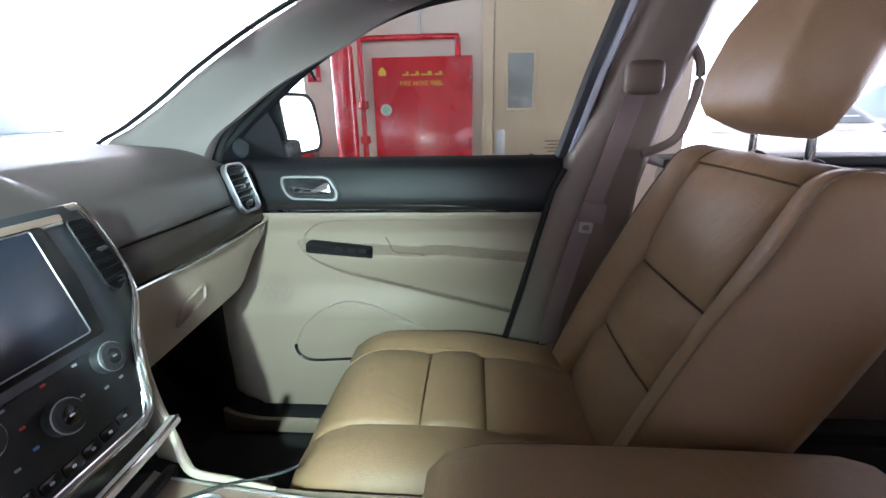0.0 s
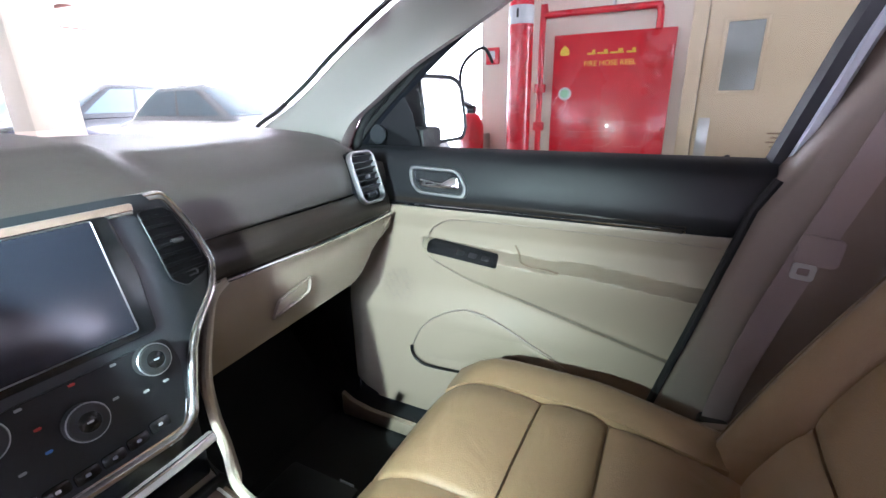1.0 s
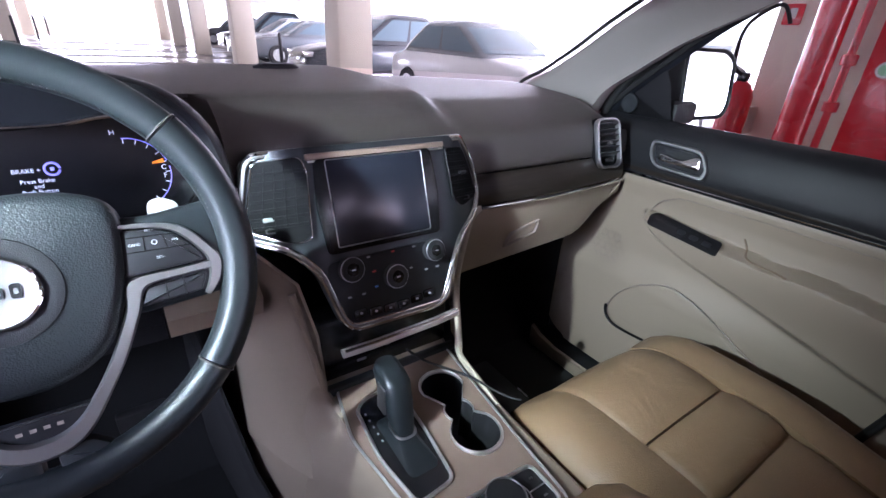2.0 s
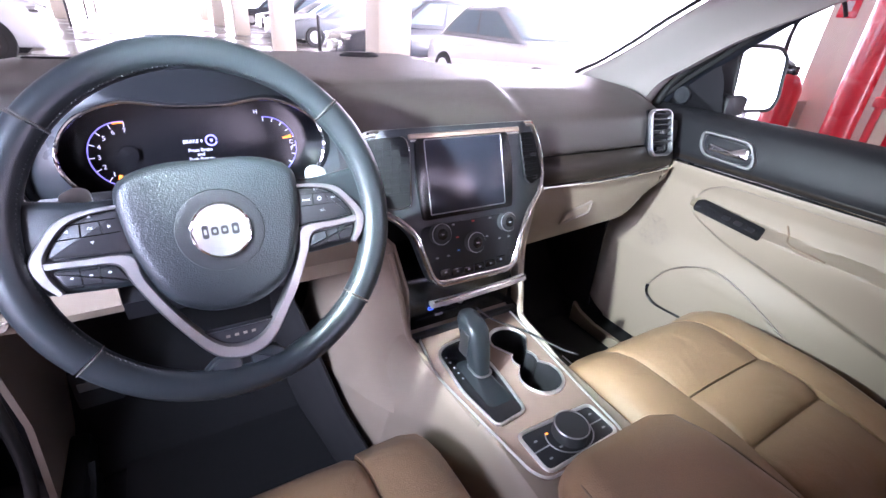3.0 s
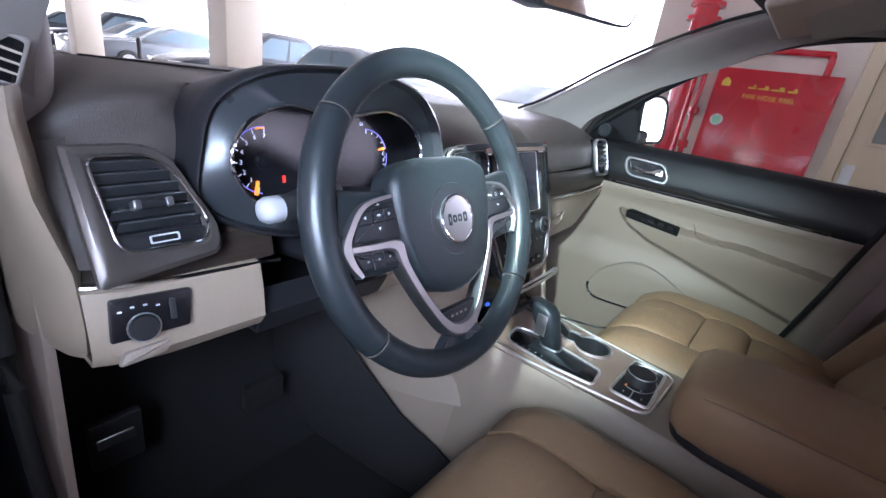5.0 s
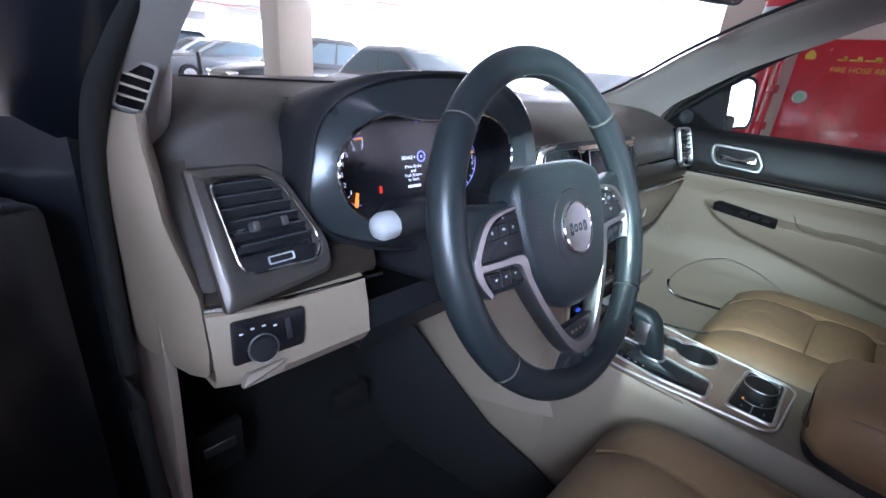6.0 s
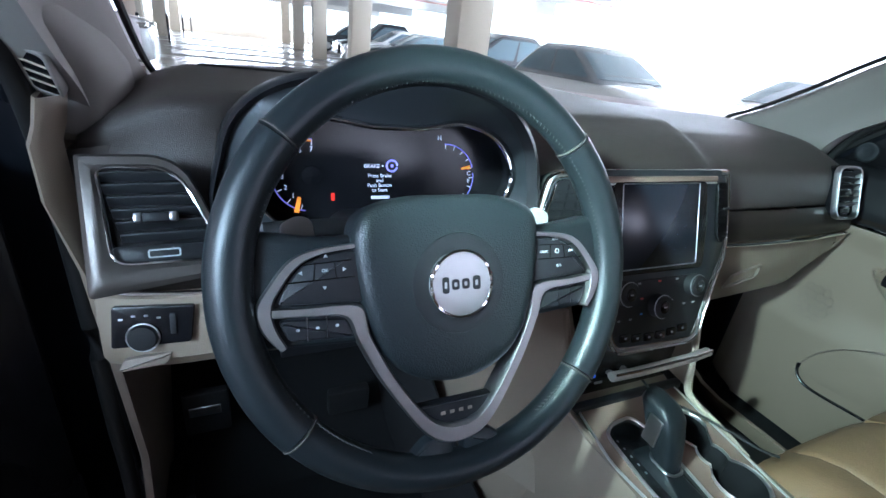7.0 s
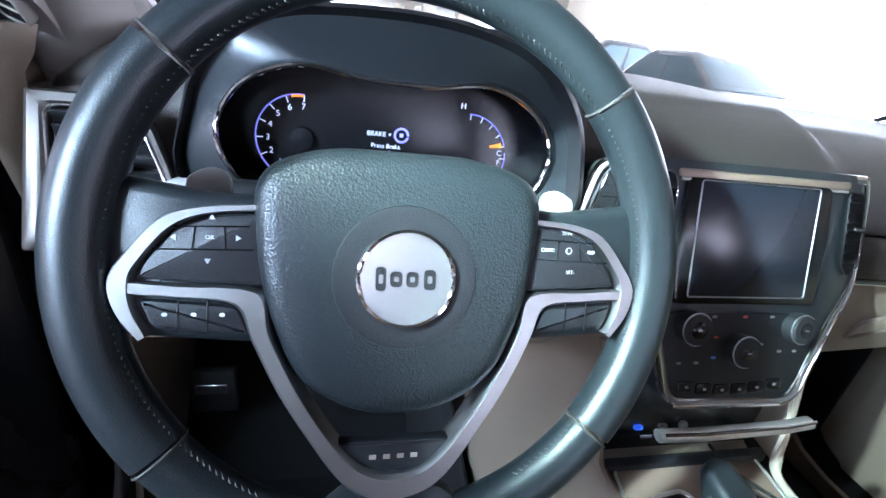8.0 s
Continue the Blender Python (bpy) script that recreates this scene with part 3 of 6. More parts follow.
# ---- the car: dashboard ----


def ws_y(x):
    return 1.205 - 0.70 * x * x


dash = thing("dashboard", (0, 0.7, 0.95), "dark grained vinyl dashboard with pale glovebox, reaching across the cabin", "dashboard")
rows = []
for k in range(73):
    x = -0.735 + 1.47 * k / 72
    f = ws_y(x) + 0.05
    e = max(0.0, abs(x) - 0.62) / 0.115
    drop = 0.05 * e * e
    q = min(1, max(0, (x - 0.186) / 0.040))
    drop += 0.020 * q * q * (3 - 2 * q)
    prof = [(f, 1.14 - drop), (f - 0.05, 1.185 - drop), (0.5 * f + 0.36, 1.194 - drop), (0.70, 1.186 - drop), (0.64, 1.176 - drop), (0.590, 1.156 - drop), (0.560, 1.128 - drop * 0.6), (0.548, 1.09), (0.540, 1.045), (0.548, 1.036)]
    if x < -0.188:
        side = prof[:5] + [(0.625, 1.156 - drop), (0.607, 1.128 - drop * 0.6), (0.592, 1.09), (0.570, 1.045), (0.570, 1.036)]
        tuck = prof[:4] + [(0.685, 1.176), (0.680, 1.15), (0.680, 1.12), (0.680, 1.09), (0.680, 1.06), (0.690, 1.04)]
        w = min(1.0, max(0.0, (x + 0.600) / 0.070))
        w = w * w * (3 - 2 * w)
        prof = [(a[0] + (b[0] - a[0]) * w, a[1] + (b[1] - a[1]) * w) for a, b in zip(side, tuck)]
    prof = [p if p[0] >= 0.64 or i > 3 else (max(p[0], 0.645 + 0.01 * (3 - i)), p[1]) for i, p in enumerate(prof)]
    rows.append([(x, q.x, q.y) for q in spline([(*p, 0) for p in prof], 3)])
part("top_pad", sheet(rows, 0.004), "dash", dash, "dark brown-grey grained soft top")
# inner frame that closes the dash below the pad
part("carrier", block((-0.725, 0.70, 0.92), (0.725, 1.0, 1.10), 0.02), "soft_black", dash)
part("firewall", block((-0.74, 1.0, 0.28), (0.74, 1.05, 1.15)), "carpet", dash)
# passenger side trim
rows = []
for k in range(25):
    x = 0.20 + 0.525 * k / 24
    b = 0.012 * math.sin(math.pi * k / 24)
    rows.append([(x, 0.545 - b, 1.037), (x, 0.536 - b, 1.030), (x, 0.528 - b, 1.005), (x, 0.527 - b, 0.985), (x, 0.532 - b, 0.976)])
part("trim_strip", sheet(rows, 0.004), "wood", dash, "dark wood trim strip")
part("chrome_line", tube([(0.205 + 0.515 * k / 16, 0.522 - 0.012 * math.sin(math.pi * k / 16), 0.974) for k in range(17)], 0.0035, 8), "chrome", dash)
# glovebox
rows = []
for k in range(21):
    t = k / 20
    x = 0.190 + 0.530 * t
    low = 0.80 + 0.03 * t + max(0, t - 0.72) ** 2 * 1.9
    rows.append([(x, 0.534, 0.968), (x, 0.528, 0.950), (x, 0.527, 0.5 * (0.95 + low)), (x, 0.540, low + 0.02), (x, 0.580, low), (x, 0.72, low + 0.02)])
gb = part("glovebox", sheet(rows, 0.004), "beige", dash, "pale beige glovebox lid")
gm = axes((0.385, 0.524, 0.893), (1, 0, 0.16), (0, 0.05, 1))
part("glovebox_latch", band(rounded([(-0.055, -0.016), (0.045, -0.014), (0.06, 0.016), (-0.03, 0.012)], 0.008), rounded([(-0.048, -0.012), (0.040, -0.010), (0.052, 0.012), (-0.027, 0.008)], 0.006), 0.006, gm, 0.002), "taupe", gb)
part("latch_lever", prism(rounded([(-0.046, -0.010), (0.038, -0.009), (0.048, 0.010), (-0.026, 0.006)], 0.005), 0.003, gm, 0.001), "beige", gb)


def slats(m, w, h, n, parent, material="soft_black", lean=0.0, tilt=28, deep=0.02):
    for k in range(n):
        v = -h / 2 + h * (k + 0.5) / n
        sl = prism(rrect(w, deep, 0.002, 2), 0.0022, m @ Matrix.Translation((lean * v, v, -0.012)) @ Matrix.Rotation(radians(90 - tilt), 4, "X"), 0.0008)
        part("slat", sl, material, parent)


# outer passenger vent
rv = part("side_vent", prism(rrect(0.070, 0.122, 0.014), 0.010, axes((0.640, 0.545, 1.070), (1, -0.12, 0), (-0.06, 0.36, 1)) @ Matrix.Diagonal((0.97, 0.90, 1, 1))), "panel_black", dash)
rvm = axes((0.640, 0.531, 1.070), (1, -0.12, 0), (-0.06, 0.36, 1)) @ Matrix.Diagonal((0.97, 0.90, 1, 1))
part("vent_bezel", band(rrect(0.078, 0.130, 0.022), rrect(0.064, 0.116, 0.016), 0.012, rvm, 0.004), "satin", rv)
slats(at2(rvm, 0, 0.010, 0.016), 0.060, 0.088, 6, rv, "slat")
part("vent_knob", block((-0.004, -0.004, 0.0), (0.004, 0.004, 0.012), 0.002, 2, at2(rvm, 0, 0.0, 0.004)), "satin", rv)
part("vent_wheel", block((-0.012, -0.005, 0.0), (0.012, 0.005, 0.006), 0.002, 2, at2(rvm, 0, -0.044, 0.002)), "soft_black", rv)
# outer driver vent
lvm = axes((-0.657, 0.539, 1.062), (1, 0.06, 0), (0, 0.50, 1))
lo = rounded([(-0.061, 0.069), (0.030, 0.069), (0.070, -0.034), (0.066, -0.064), (-0.061, -0.077)], [0.004, 0.035, 0.03, 0.02, 0.006], 5)
li = rounded([(-0.044, 0.054), (0.026, 0.054), (0.057, -0.022), (0.050, -0.047), (-0.037, -0.045)], [0.012, 0.030, 0.03, 0.02, 0.016], 5)
lv = part("side_vent", prism(li, 0.004, at2(lvm, 0, 0, -0.006)), "panel_black", dash)
part("vent_bezel", band(lo, li, 0.014, lvm, 0.005), "bezel_dark", lv, "satin silver vent surround")
part("vent_ring", tube([lvm @ Vector((x, y, 0.0145)) for x, y in li], 0.0016, 6, True), "chrome", lv)
slats(at2(lvm, 0.005, 0.014, 0.012), 0.084, 0.078, 6, lv, "slat", -0.22, 30)
part("vent_knob", block((-0.016, -0.006, 0), (0.016, 0.006, 0.012), 0.004, 2, at2(lvm, 0.004, 0.002, 0.006)), "dash_dark", lv)
for u in (-0.016, 0.016):
    part("knob_tip", block((-0.004, -0.005, 0), (0.004, 0.005, 0.014), 0.002, 2, at2(lvm, 0.004 + u, 0.002, 0.006)), "satin", lv)
part("slider_panel", prism(rounded([(-0.036, -0.044), (0.048, -0.046), (0.054, -0.028), (-0.038, -0.026)], 0.006), 0.010, lvm, 0.002), "dash_dark", lv)
part("slider", band(rrect(0.030, 0.009, 0.002, 2, 0.008, -0.036), rrect(0.027, 0.006, 0.001, 2, 0.008, -0.036), 0.002, at2(lvm, 0, 0, 0.010)), "print_white", lv)
# driver side wood strip, chrome line and knee panel
rows = []
for k in range(15):
    x = -0.722 + 0.212 * k / 14
    t = k / 14
    w = 3.0 * max(0.0, -0.64 - x) ** 2
    rows.append([(x, y + w, z) for x, y, z in ((x, 0.552, 0.998 + 0.034 * t), (x, 0.540, 0.994 + 0.034 * t), (x, 0.528, 0.985 + 0.005 * t), (x, 0.530, 0.978), (x, 0.540, 0.976))])
part("trim_strip", sheet(rows, 0.004), "wood", dash, "dark wood trim strip")
part("chrome_line", tube([(-0.722, 0.542, 0.981), (-0.69, 0.529, 0.980), (-0.64, 0.522, 0.979), (-0.505, 0.521, 0.974)], 0.003, 8), "chrome", dash)
rows = []
for k in range(13):
    x = -0.722 + 0.187 * k / 12
    w = 3.0 * max(0.0, -0.64 - x) ** 2
    rows.append([(x, y + w, z) for x, y, z in ((x, 0.540, 0.977), (x, 0.522, 0.972), (x, 0.514, 0.94), (x, 0.510, 0.905), (x, 0.520, 0.890), (x, 0.60, 0.878), (x, 0.75, 0.88))])
knee = part("knee_panel", sheet(rows, 0.005), "beige", dash, "pale beige knee panel")
under = lambda xs: [[(x, 0.545, 0.92), (x, 0.515, 0.90), (x, 0.53, 0.868), (x, 0.62, 0.862), (x, 0.75, 0.87)] for x in xs]
part("column_surround", sheet(under((-0.536, -0.48, -0.42, -0.36, -0.303)), 0.005), "dash_dark", dash, "black lower cover round the steering column")
part("knee_panel", sheet(under((-0.30, -0.25, -0.21, -0.17)), 0.005), "beige", dash, "pale beige inner knee panel")
hm = axes((-0.668, 0.5125, 0.946), (1, -0.10, 0.0), (0, 0.24, 1))
hs = part("headlamp_switch", prism(rounded([(-0.042, -0.022), (0.036, -0.020), (0.042, 0.024), (-0.038, 0.026)], 0.004), 0.006, hm, 0.002), "panel_black", dash, "black headlamp switch panel")
part("switch_knob", lathe([(0.0155, 0), (0.015, 0.004), (0.0135, 0.007), (0.001, 0.0075)], at2(hm, -0.010, -0.010, 0.006), 24), "dash_dark", hs)
part("knob_ring", tube([at2(hm, -0.010, -0.010, 0.008) @ Vector((0.016 * math.cos(a * 0.3), 0.016 * math.sin(a * 0.3), 0)) for a in range(21)], 0.0010, 6, True), "satin", hs)
for k in range(4):
    part("symbol", block((-0.002, -0.001, 0), (0.002, 0.001, 0.0004), 0, 2, at2(hm, -0.030 + 0.012 * k, 0.016 - 0.003 * abs(k - 1.5), 0.006)), "print_white", hs)
part("dimmer_wheel", block((-0.003, -0.012, 0), (0.003, 0.012, 0.004), 0.001, 2, at2(hm, 0.020, 0.004, 0.005)), "soft_black", hs)
part("hood_release", prism(rounded([(-0.028, -0.007), (0.02, -0.007), (0.028, 0.007), (-0.02, 0.007)], 0.005), 0.008, axes((-0.680, 0.507, 0.905), (1, 0, 0.05), (0, 0.3, 1)), 0.003), "taupe", knee)
# end cap of the dash at the driver's door
rows, strip = [], []
for z, o in ((1.176, 0.042), (1.150, 0.030), (1.135, 0.012), (1.08, 0.003), (1.0, 0.0), (0.93, 0.002), (0.895, 0.012), (0.878, 0.035)):
    d = -0.24 * max(0.0, min(z, 1.10) - 0.985) + 0.10 * max(0.0, z - 1.12)
    rows.append([(x + d * k, y + o, z) for x, y, k in ((-0.706, 0.575, 1), (-0.717, 0.545, 1), (-0.723, 0.539, 1), (-0.732, 0.552, 0.9), (-0.744, 0.59, 0.6), (-0.756, 0.64, 0.3), (-0.765, 0.69, 0), (-0.766, 0.76, 0))])
    if 0.97 < z < 1.10:
        back_y = 0.44 * max(0.0, z - 1.0)
        strip.append([(-0.690, 0.550 + back_y, z), (-0.712 + 0.3 * d, 0.542 + back_y, z), (-0.722 + 0.95 * d, 0.552 + 0.6 * back_y, z), (-0.725 + d, 0.60, z)])
strip.insert(0, [(-0.690, 0.62, 1.125), (-0.715, 0.612, 1.122), (-0.742, 0.612, 1.118), (-0.752, 0.63, 1.118)])
part("end_strip", sheet(strip, 0.003), "dash", dash, "dark strip beside the outer vent", 60)
part("end_cap", sheet(rows, 0.004), "beige", dash, "pale beige rounded end of the dash", 70)
# slots at the foot of the windscreen
part("defroster_slot", block((-0.62, 0.86, 1.186), (-0.30, 0.872, 1.1965), 0.003), "soft_black", dash)
part("speaker_puck", lathe([(0.04, 0), (0.04, 0.008), (0.03, 0.014), (0.001, 0.015)], Matrix.Translation((0.02, 1.0, 1.19)) @ Matrix.Diagonal((1.3, 0.5, 1, 1)), 20), "dash_dark", dash)

# ---- gauge cluster ----
clus = thing("gauge_cluster", (-0.39, 0.6, 1.08), "lit gauge cluster behind a dark hood, asking to press the brake", "instrument cluster")
cm = axes((-0.390, 0.592, 1.098), (1, 0, 0), (0, 0.16, 1))
ring = [(p.x, p.y) for p in spline([(-0.19, 0.0, 0), (-0.165, 0.052, 0), (-0.105, 0.078, 0), (-0.035, 0.070, 0), (0.035, 0.070, 0), (0.105, 0.078, 0), (0.165, 0.052, 0), (0.19, 0.0, 0), (0.165, -0.050, 0), (0.10, -0.082, 0), (0, -0.088, 0), (-0.10, -0.082, 0), (-0.165, -0.050, 0)], 6, True)]
part("dial_face", prism(ring, 0.006, at2(cm, 0, 0, -0.006)), "panel_black", clus)
mouth = [(x * 0.895, y * (0.885 if y > 0 else 0.90)) for x, y in ring]
part("chrome_ring", tube([cm @ Vector((x, y, 0.055)) for x, y in mouth], 0.0026, 8, True), "chrome", clus)
part("dial_tunnel", loft([[cm @ Vector((a * (1 - t) + x * t, b * (1 - t) + y * t, -0.002 + 0.057 * t)) for (a, b), (x, y) in zip(ring, mouth)] for t in (0, 0.35, 0.7, 1)], caps=False), "panel_black", clus)
lip_pts = [(-0.225, -0.055), (-0.222, 0.02), (-0.195, 0.075), (-0.125, 0.108), (-0.03, 0.120), (0.06, 0.118), (0.135, 0.098), (0.178, 0.055), (0.195, 0.0), (0.19, -0.06), (0.10, -0.098), (-0.10, -0.098)]
lip = [(p.x, p.y) for p in spline([(*p, 0) for p in lip_pts], 6, True)]


def resample(pts, count):
    P = [Vector((*p, 0)) for p in pts]
    out = []
    for k in range(count):
        a = 2 * math.pi * k / count
        d = Vector((math.cos(a), math.sin(a), 0))
        best = max(P, key=lambda q: (q.normalized()).dot(d) if q.length else -1)
        i = P.index(best)
        o = P[i - 1] if (P[i - 1].normalized().dot(d) > P[(i + 1) % len(P)].normalized().dot(d)) else P[(i + 1) % len(P)]
        a1, a2 = math.atan2(best.y, best.x), math.atan2(o.y, o.x)
        w = lambda v: (v + math.pi) % (2 * math.pi) - math.pi
        t = w(a - a1) / w(a2 - a1) if abs(w(a2 - a1)) > 1e-6 else 0
        t = min(max(t, 0), 1)
        out.append(best.lerp(o, t))
    return [(v.x, v.y) for v in out]


def hooded(x, y, f, g, z):
    """A point of the hood's lip or flank; the lip falls back towards the outer vent."""
    k = min(1.0, max(0.0, (-x - 0.09) / 0.12))
    k = k * k * (3 - 2 * k)
    return cm @ Vector((x * (1 + (f - 1) * (1 - 0.6 * k)) * (1 - 0.10 * k), y * g, z - (0.040 * k if z > 0 else 0)))


NR = 72
r_in, r_lip = resample(mouth, NR), resample(lip, NR)
hood_rows = [[cm @ Vector((x, y, 0.055)) for x, y in r_in],
             [cm @ Vector((x * 1.07, y * 1.08, 0.050)) for x, y in r_in],
             *[[hooded(x, y, f, g, z) for x, y in r_lip] for f, g, z in ((0.94, 0.95, 0.075), (0.985, 0.985, 0.088), (1.02, 1.02, 0.084), (1.06, 1.05, 0.05), (1.09, 1.03, 0.01), (1.12, 1.00, -0.04), (1.16, 0.93, -0.10), (1.18, 0.78, -0.18))]]
part("hood_liner", loft(hood_rows[:3], caps=False), "liner", clus, "glossy grey inner rim of the hood", 60)
part("hood", loft(hood_rows[2:], caps=False), "dash_dark", clus, "dark arched instrument hood", 60)
g0 = 0.0012


def arc(cx, cy, r, a0, a1, k=24):
    return [(cx + r * math.cos(radians(a0 + (a1 - a0) * i / k)), cy + r * math.sin(radians(a0 + (a1 - a0) * i / k))) for i in range(k + 1)]


tc = (-0.098, -0.003)
part("tachometer_ring", tube([cm @ Vector((x, y, g0)) for x, y in arc(*tc, 0.046, 85, 262)], 0.0008, 6), "glow_violet", clus)
for k in range(8):
    a = radians(255 - 170 * k / 7)
    part("tick", tube([cm @ Vector((tc[0] + r * math.cos(a), tc[1] + r * math.sin(a), g0)) for r in (0.0385, 0.045)], 0.0006, 5), "glow_white", clus)
    if k:
        letters("numeral", str(k), 0.0088, at2(cm, tc[0] + 0.0335 * math.cos(a), tc[1] + 0.0335 * math.sin(a), g0), "glow_white", clus)
part("red_zone", tube([cm @ Vector((x, y, g0 + 0.001)) for x, y in arc(*tc, 0.0445, 86, 102, 6)], 0.0012, 6), "glow_amber", clus)
part("dial_hub", lathe([(0.013, 0), (0.012, 0.006), (0.001, 0.007)], at2(cm, tc[0] + 0.002, tc[1], 0), 20), "panel_black", clus)
part("needle", prism([(-0.0022, 0), (0.0022, 0), (0.0032, 0.020), (-0.0032, 0.020)], 0.001, at2(cm, -0.112, -0.030, g0 + 0.004, 168)), "glow_amber", clus)
fc = (0.091, -0.006)
part("temperature_ring", tube([cm @ Vector((x, y, g0)) for x, y in arc(*fc, 0.047, 18, 92, 14)], 0.0007, 6), "glow_violet", clus)
part("fuel_ring", tube([cm @ Vector((x, y, g0)) for x, y in arc(*fc, 0.047, -60, 8, 14)], 0.0007, 6), "glow_violet", clus)
for k in range(9):
    a = radians(-55 + 145 * k / 8)
    part("tick", tube([cm @ Vector((fc[0] + r * math.cos(a), fc[1] + r * math.sin(a), g0)) for r in (0.0405, 0.046)], 0.0005, 5), "glow_white", clus)
for txt, a, r in (("H", 92, 0.055), ("C", 8, 0.040), ("F", -8, 0.040)):
    letters("numeral", txt, 0.009, at2(cm, fc[0] + r * math.cos(radians(a)) - (0.008 if txt == "H" else 0), fc[1] + r * math.sin(radians(a)), g0), "glow_white", clus)
part("needle", prism([(0.003, -0.0012), (0.017, -0.0026), (0.017, 0.0026), (0.003, 0.0012)], 0.001, at2(cm, fc[0] + 0.024, fc[1] + 0.012, g0, 10)), "glow_amber", clus)
for txt, v in (("Press Brake", -0.0035), ("and", -0.0100), ("Push Button", -0.0165), ("to Start", -0.0230)):
    letters("message", txt, 0.0070, at2(cm, -0.005, v, g0), "glow_white", clus)
letters("message", "BRAKE +", 0.0072, at2(cm, -0.013, 0.0095, g0), "glow_white", clus)
part("odometer_bar", block((-0.013, -0.002, 0), (0.013, 0.002, 0.0004), 0, 2, at2(cm, -0.004, -0.033, g0)), "glow_white", clus)
part("start_button_symbol", tube([cm @ Vector((x, y, g0)) for x, y in arc(0.012, 0.010, 0.0075, 0, 345, 24)], 0.0013, 6), "glow_violet", clus)
part("start_button_mark", block((-0.002, -0.002, 0), (0.002, 0.002, 0.0004), 0.0008, 1, at2(cm, 0.012, 0.010, g0)), "glow_violet", clus)
part("warning_lamp", block((-0.0022, -0.005, 0), (0.0022, 0.005, 0.0005), 0, 2, at2(cm, -0.069, -0.031, g0)), "glow_red", clus)

# ---- steering wheel ----
SW = axes((-0.402, 0.330, 1.083), (1, 0, 0), (0, 0.375, 0.927))
wheel = thing("steering_wheel", (-0.402, 0.33, 1.083), "black leather steering wheel with silver spokes and round badge", "steering wheel")
RR, RT = 0.180, 0.0165
segs = [("rim_leather", 40, 140, "leather_black"), ("rim_leather", 220, 320, "leather_black"), ("rim_grip", 140.6, 219.4, "leather_black"), ("rim_grip", -39.4, 39.4, "leather_black")]
for nm, a0, a1, mt in segs:
    fat = 1.06 if nm == "rim_grip" else 1.0
    path = [SW @ Vector((RR * math.cos(radians(a0 + (a1 - a0) * k / 32)), RR * math.sin(radians(a0 + (a1 - a0) * k / 32)), 0)) for k in range(33)]
    part(nm, tube(path, RT * fat, 18, up=SW.to_3x3() @ Vector((0, 0, 1))), mt, wheel)
for a in (40.3, 139.7, 220.3, 320 - 0.3):
    c = Vector((RR * math.cos(radians(a)), RR * math.sin(radians(a)), 0))
    rad, up = c.normalized(), Vector((0, 0, 1))
    part("seam_ring", tube([SW @ (c + (rad * math.cos(q * 0.4) + up * math.sin(q * 0.4)) * RT * 1.035) for q in range(16)], 0.0011, 5, True), "stitch", wheel)
# stitching round the inside of the rim
st = [tube([SW @ Vector(((RR - RT * 0.93) * math.cos(radians(a + d)), (RR - RT * 0.93) * math.sin(radians(a + d)), 0.0065 + 0.002 * s)) for d, s in ((0, -1), (0.9, 1))], 0.0006, 4) for a in np.arange(-60, 240, 1.6)]
tagged(part("stitching", joined(*st), "thread", wheel), kind="stuff")
# airbag pad
pad = rounded([(-0.0905, 0.057), (-0.050, 0.0725), (0.050, 0.0725), (0.0905, 0.057), (0.086, -0.012), (0.063, -0.071), (0.024, -0.093), (-0.024, -0.093), (-0.063, -0.071), (-0.086, -0.012)], [0.022, 0.03, 0.03, 0.022, 0.05, 0.04, 0.03, 0.03, 0.04, 0.05], 5)
part("airbag_pad", prism(pad, 0.038, at2(SW, 0, -0.003, -0.022), 0.014, 4, 0.004), "airbag", wheel, "black grained airbag cover", 60)
part("badge_recess", lathe([(0.045, -0.002), (0.043, 0.002), (0.034, 0.0035), (0.029, 0.0015)], at2(SW, 0, -0.007, 0.0175), 36), "dash_dark", wheel)
bad = part("badge", lathe([(0.029, 0), (0.029, 0.003), (0.0275, 0.0045), (0.026, 0.004), (0.001, 0.0045)], at2(SW, 0, -0.007, 0.0190), 40), "badge", wheel, "round satin silver badge")
part("badge_ring", tube([at2(SW, 0, -0.007, 0.0227) @ Vector((0.0283 * math.cos(q * math.pi / 20), 0.0283 * math.sin(q * math.pi / 20), 0)) for q in range(40)], 0.0016, 6, True), "chrome", bad)
for u, w, h in ((-0.0155, 0.006, 0.014), (-0.0065, 0.007, 0.009), (0.003, 0.007, 0.009), (0.0135, 0.007, 0.012)):
    part("badge_mark", band(rrect(w, h, 0.002, 2), rrect(w * 0.45, h * 0.4, 0.0008, 2), 0.0008, at2(SW, u, -0.007, 0.0233)), "dash_dark", bad)


def ribbon(one, two, top=0.009):
    """A flat bevelled strip between two lines on the wheel's face."""
    one, two = [[(p.x, p.y) for p in spline([(*q, 0) for q in e], 4)] for e in (one, two)]
    strip = []
    for a, b in zip(one, two):
        w = [(0, -0.012), (0, top - 0.003), (0.15, top), (0.85, top), (1, top - 0.003), (1, -0.012)]
        strip.append([SW @ Vector((a[0] + (b[0] - a[0]) * k, a[1] + (b[1] - a[1]) * k, z)) for k, z in w])
    return loft(strip)


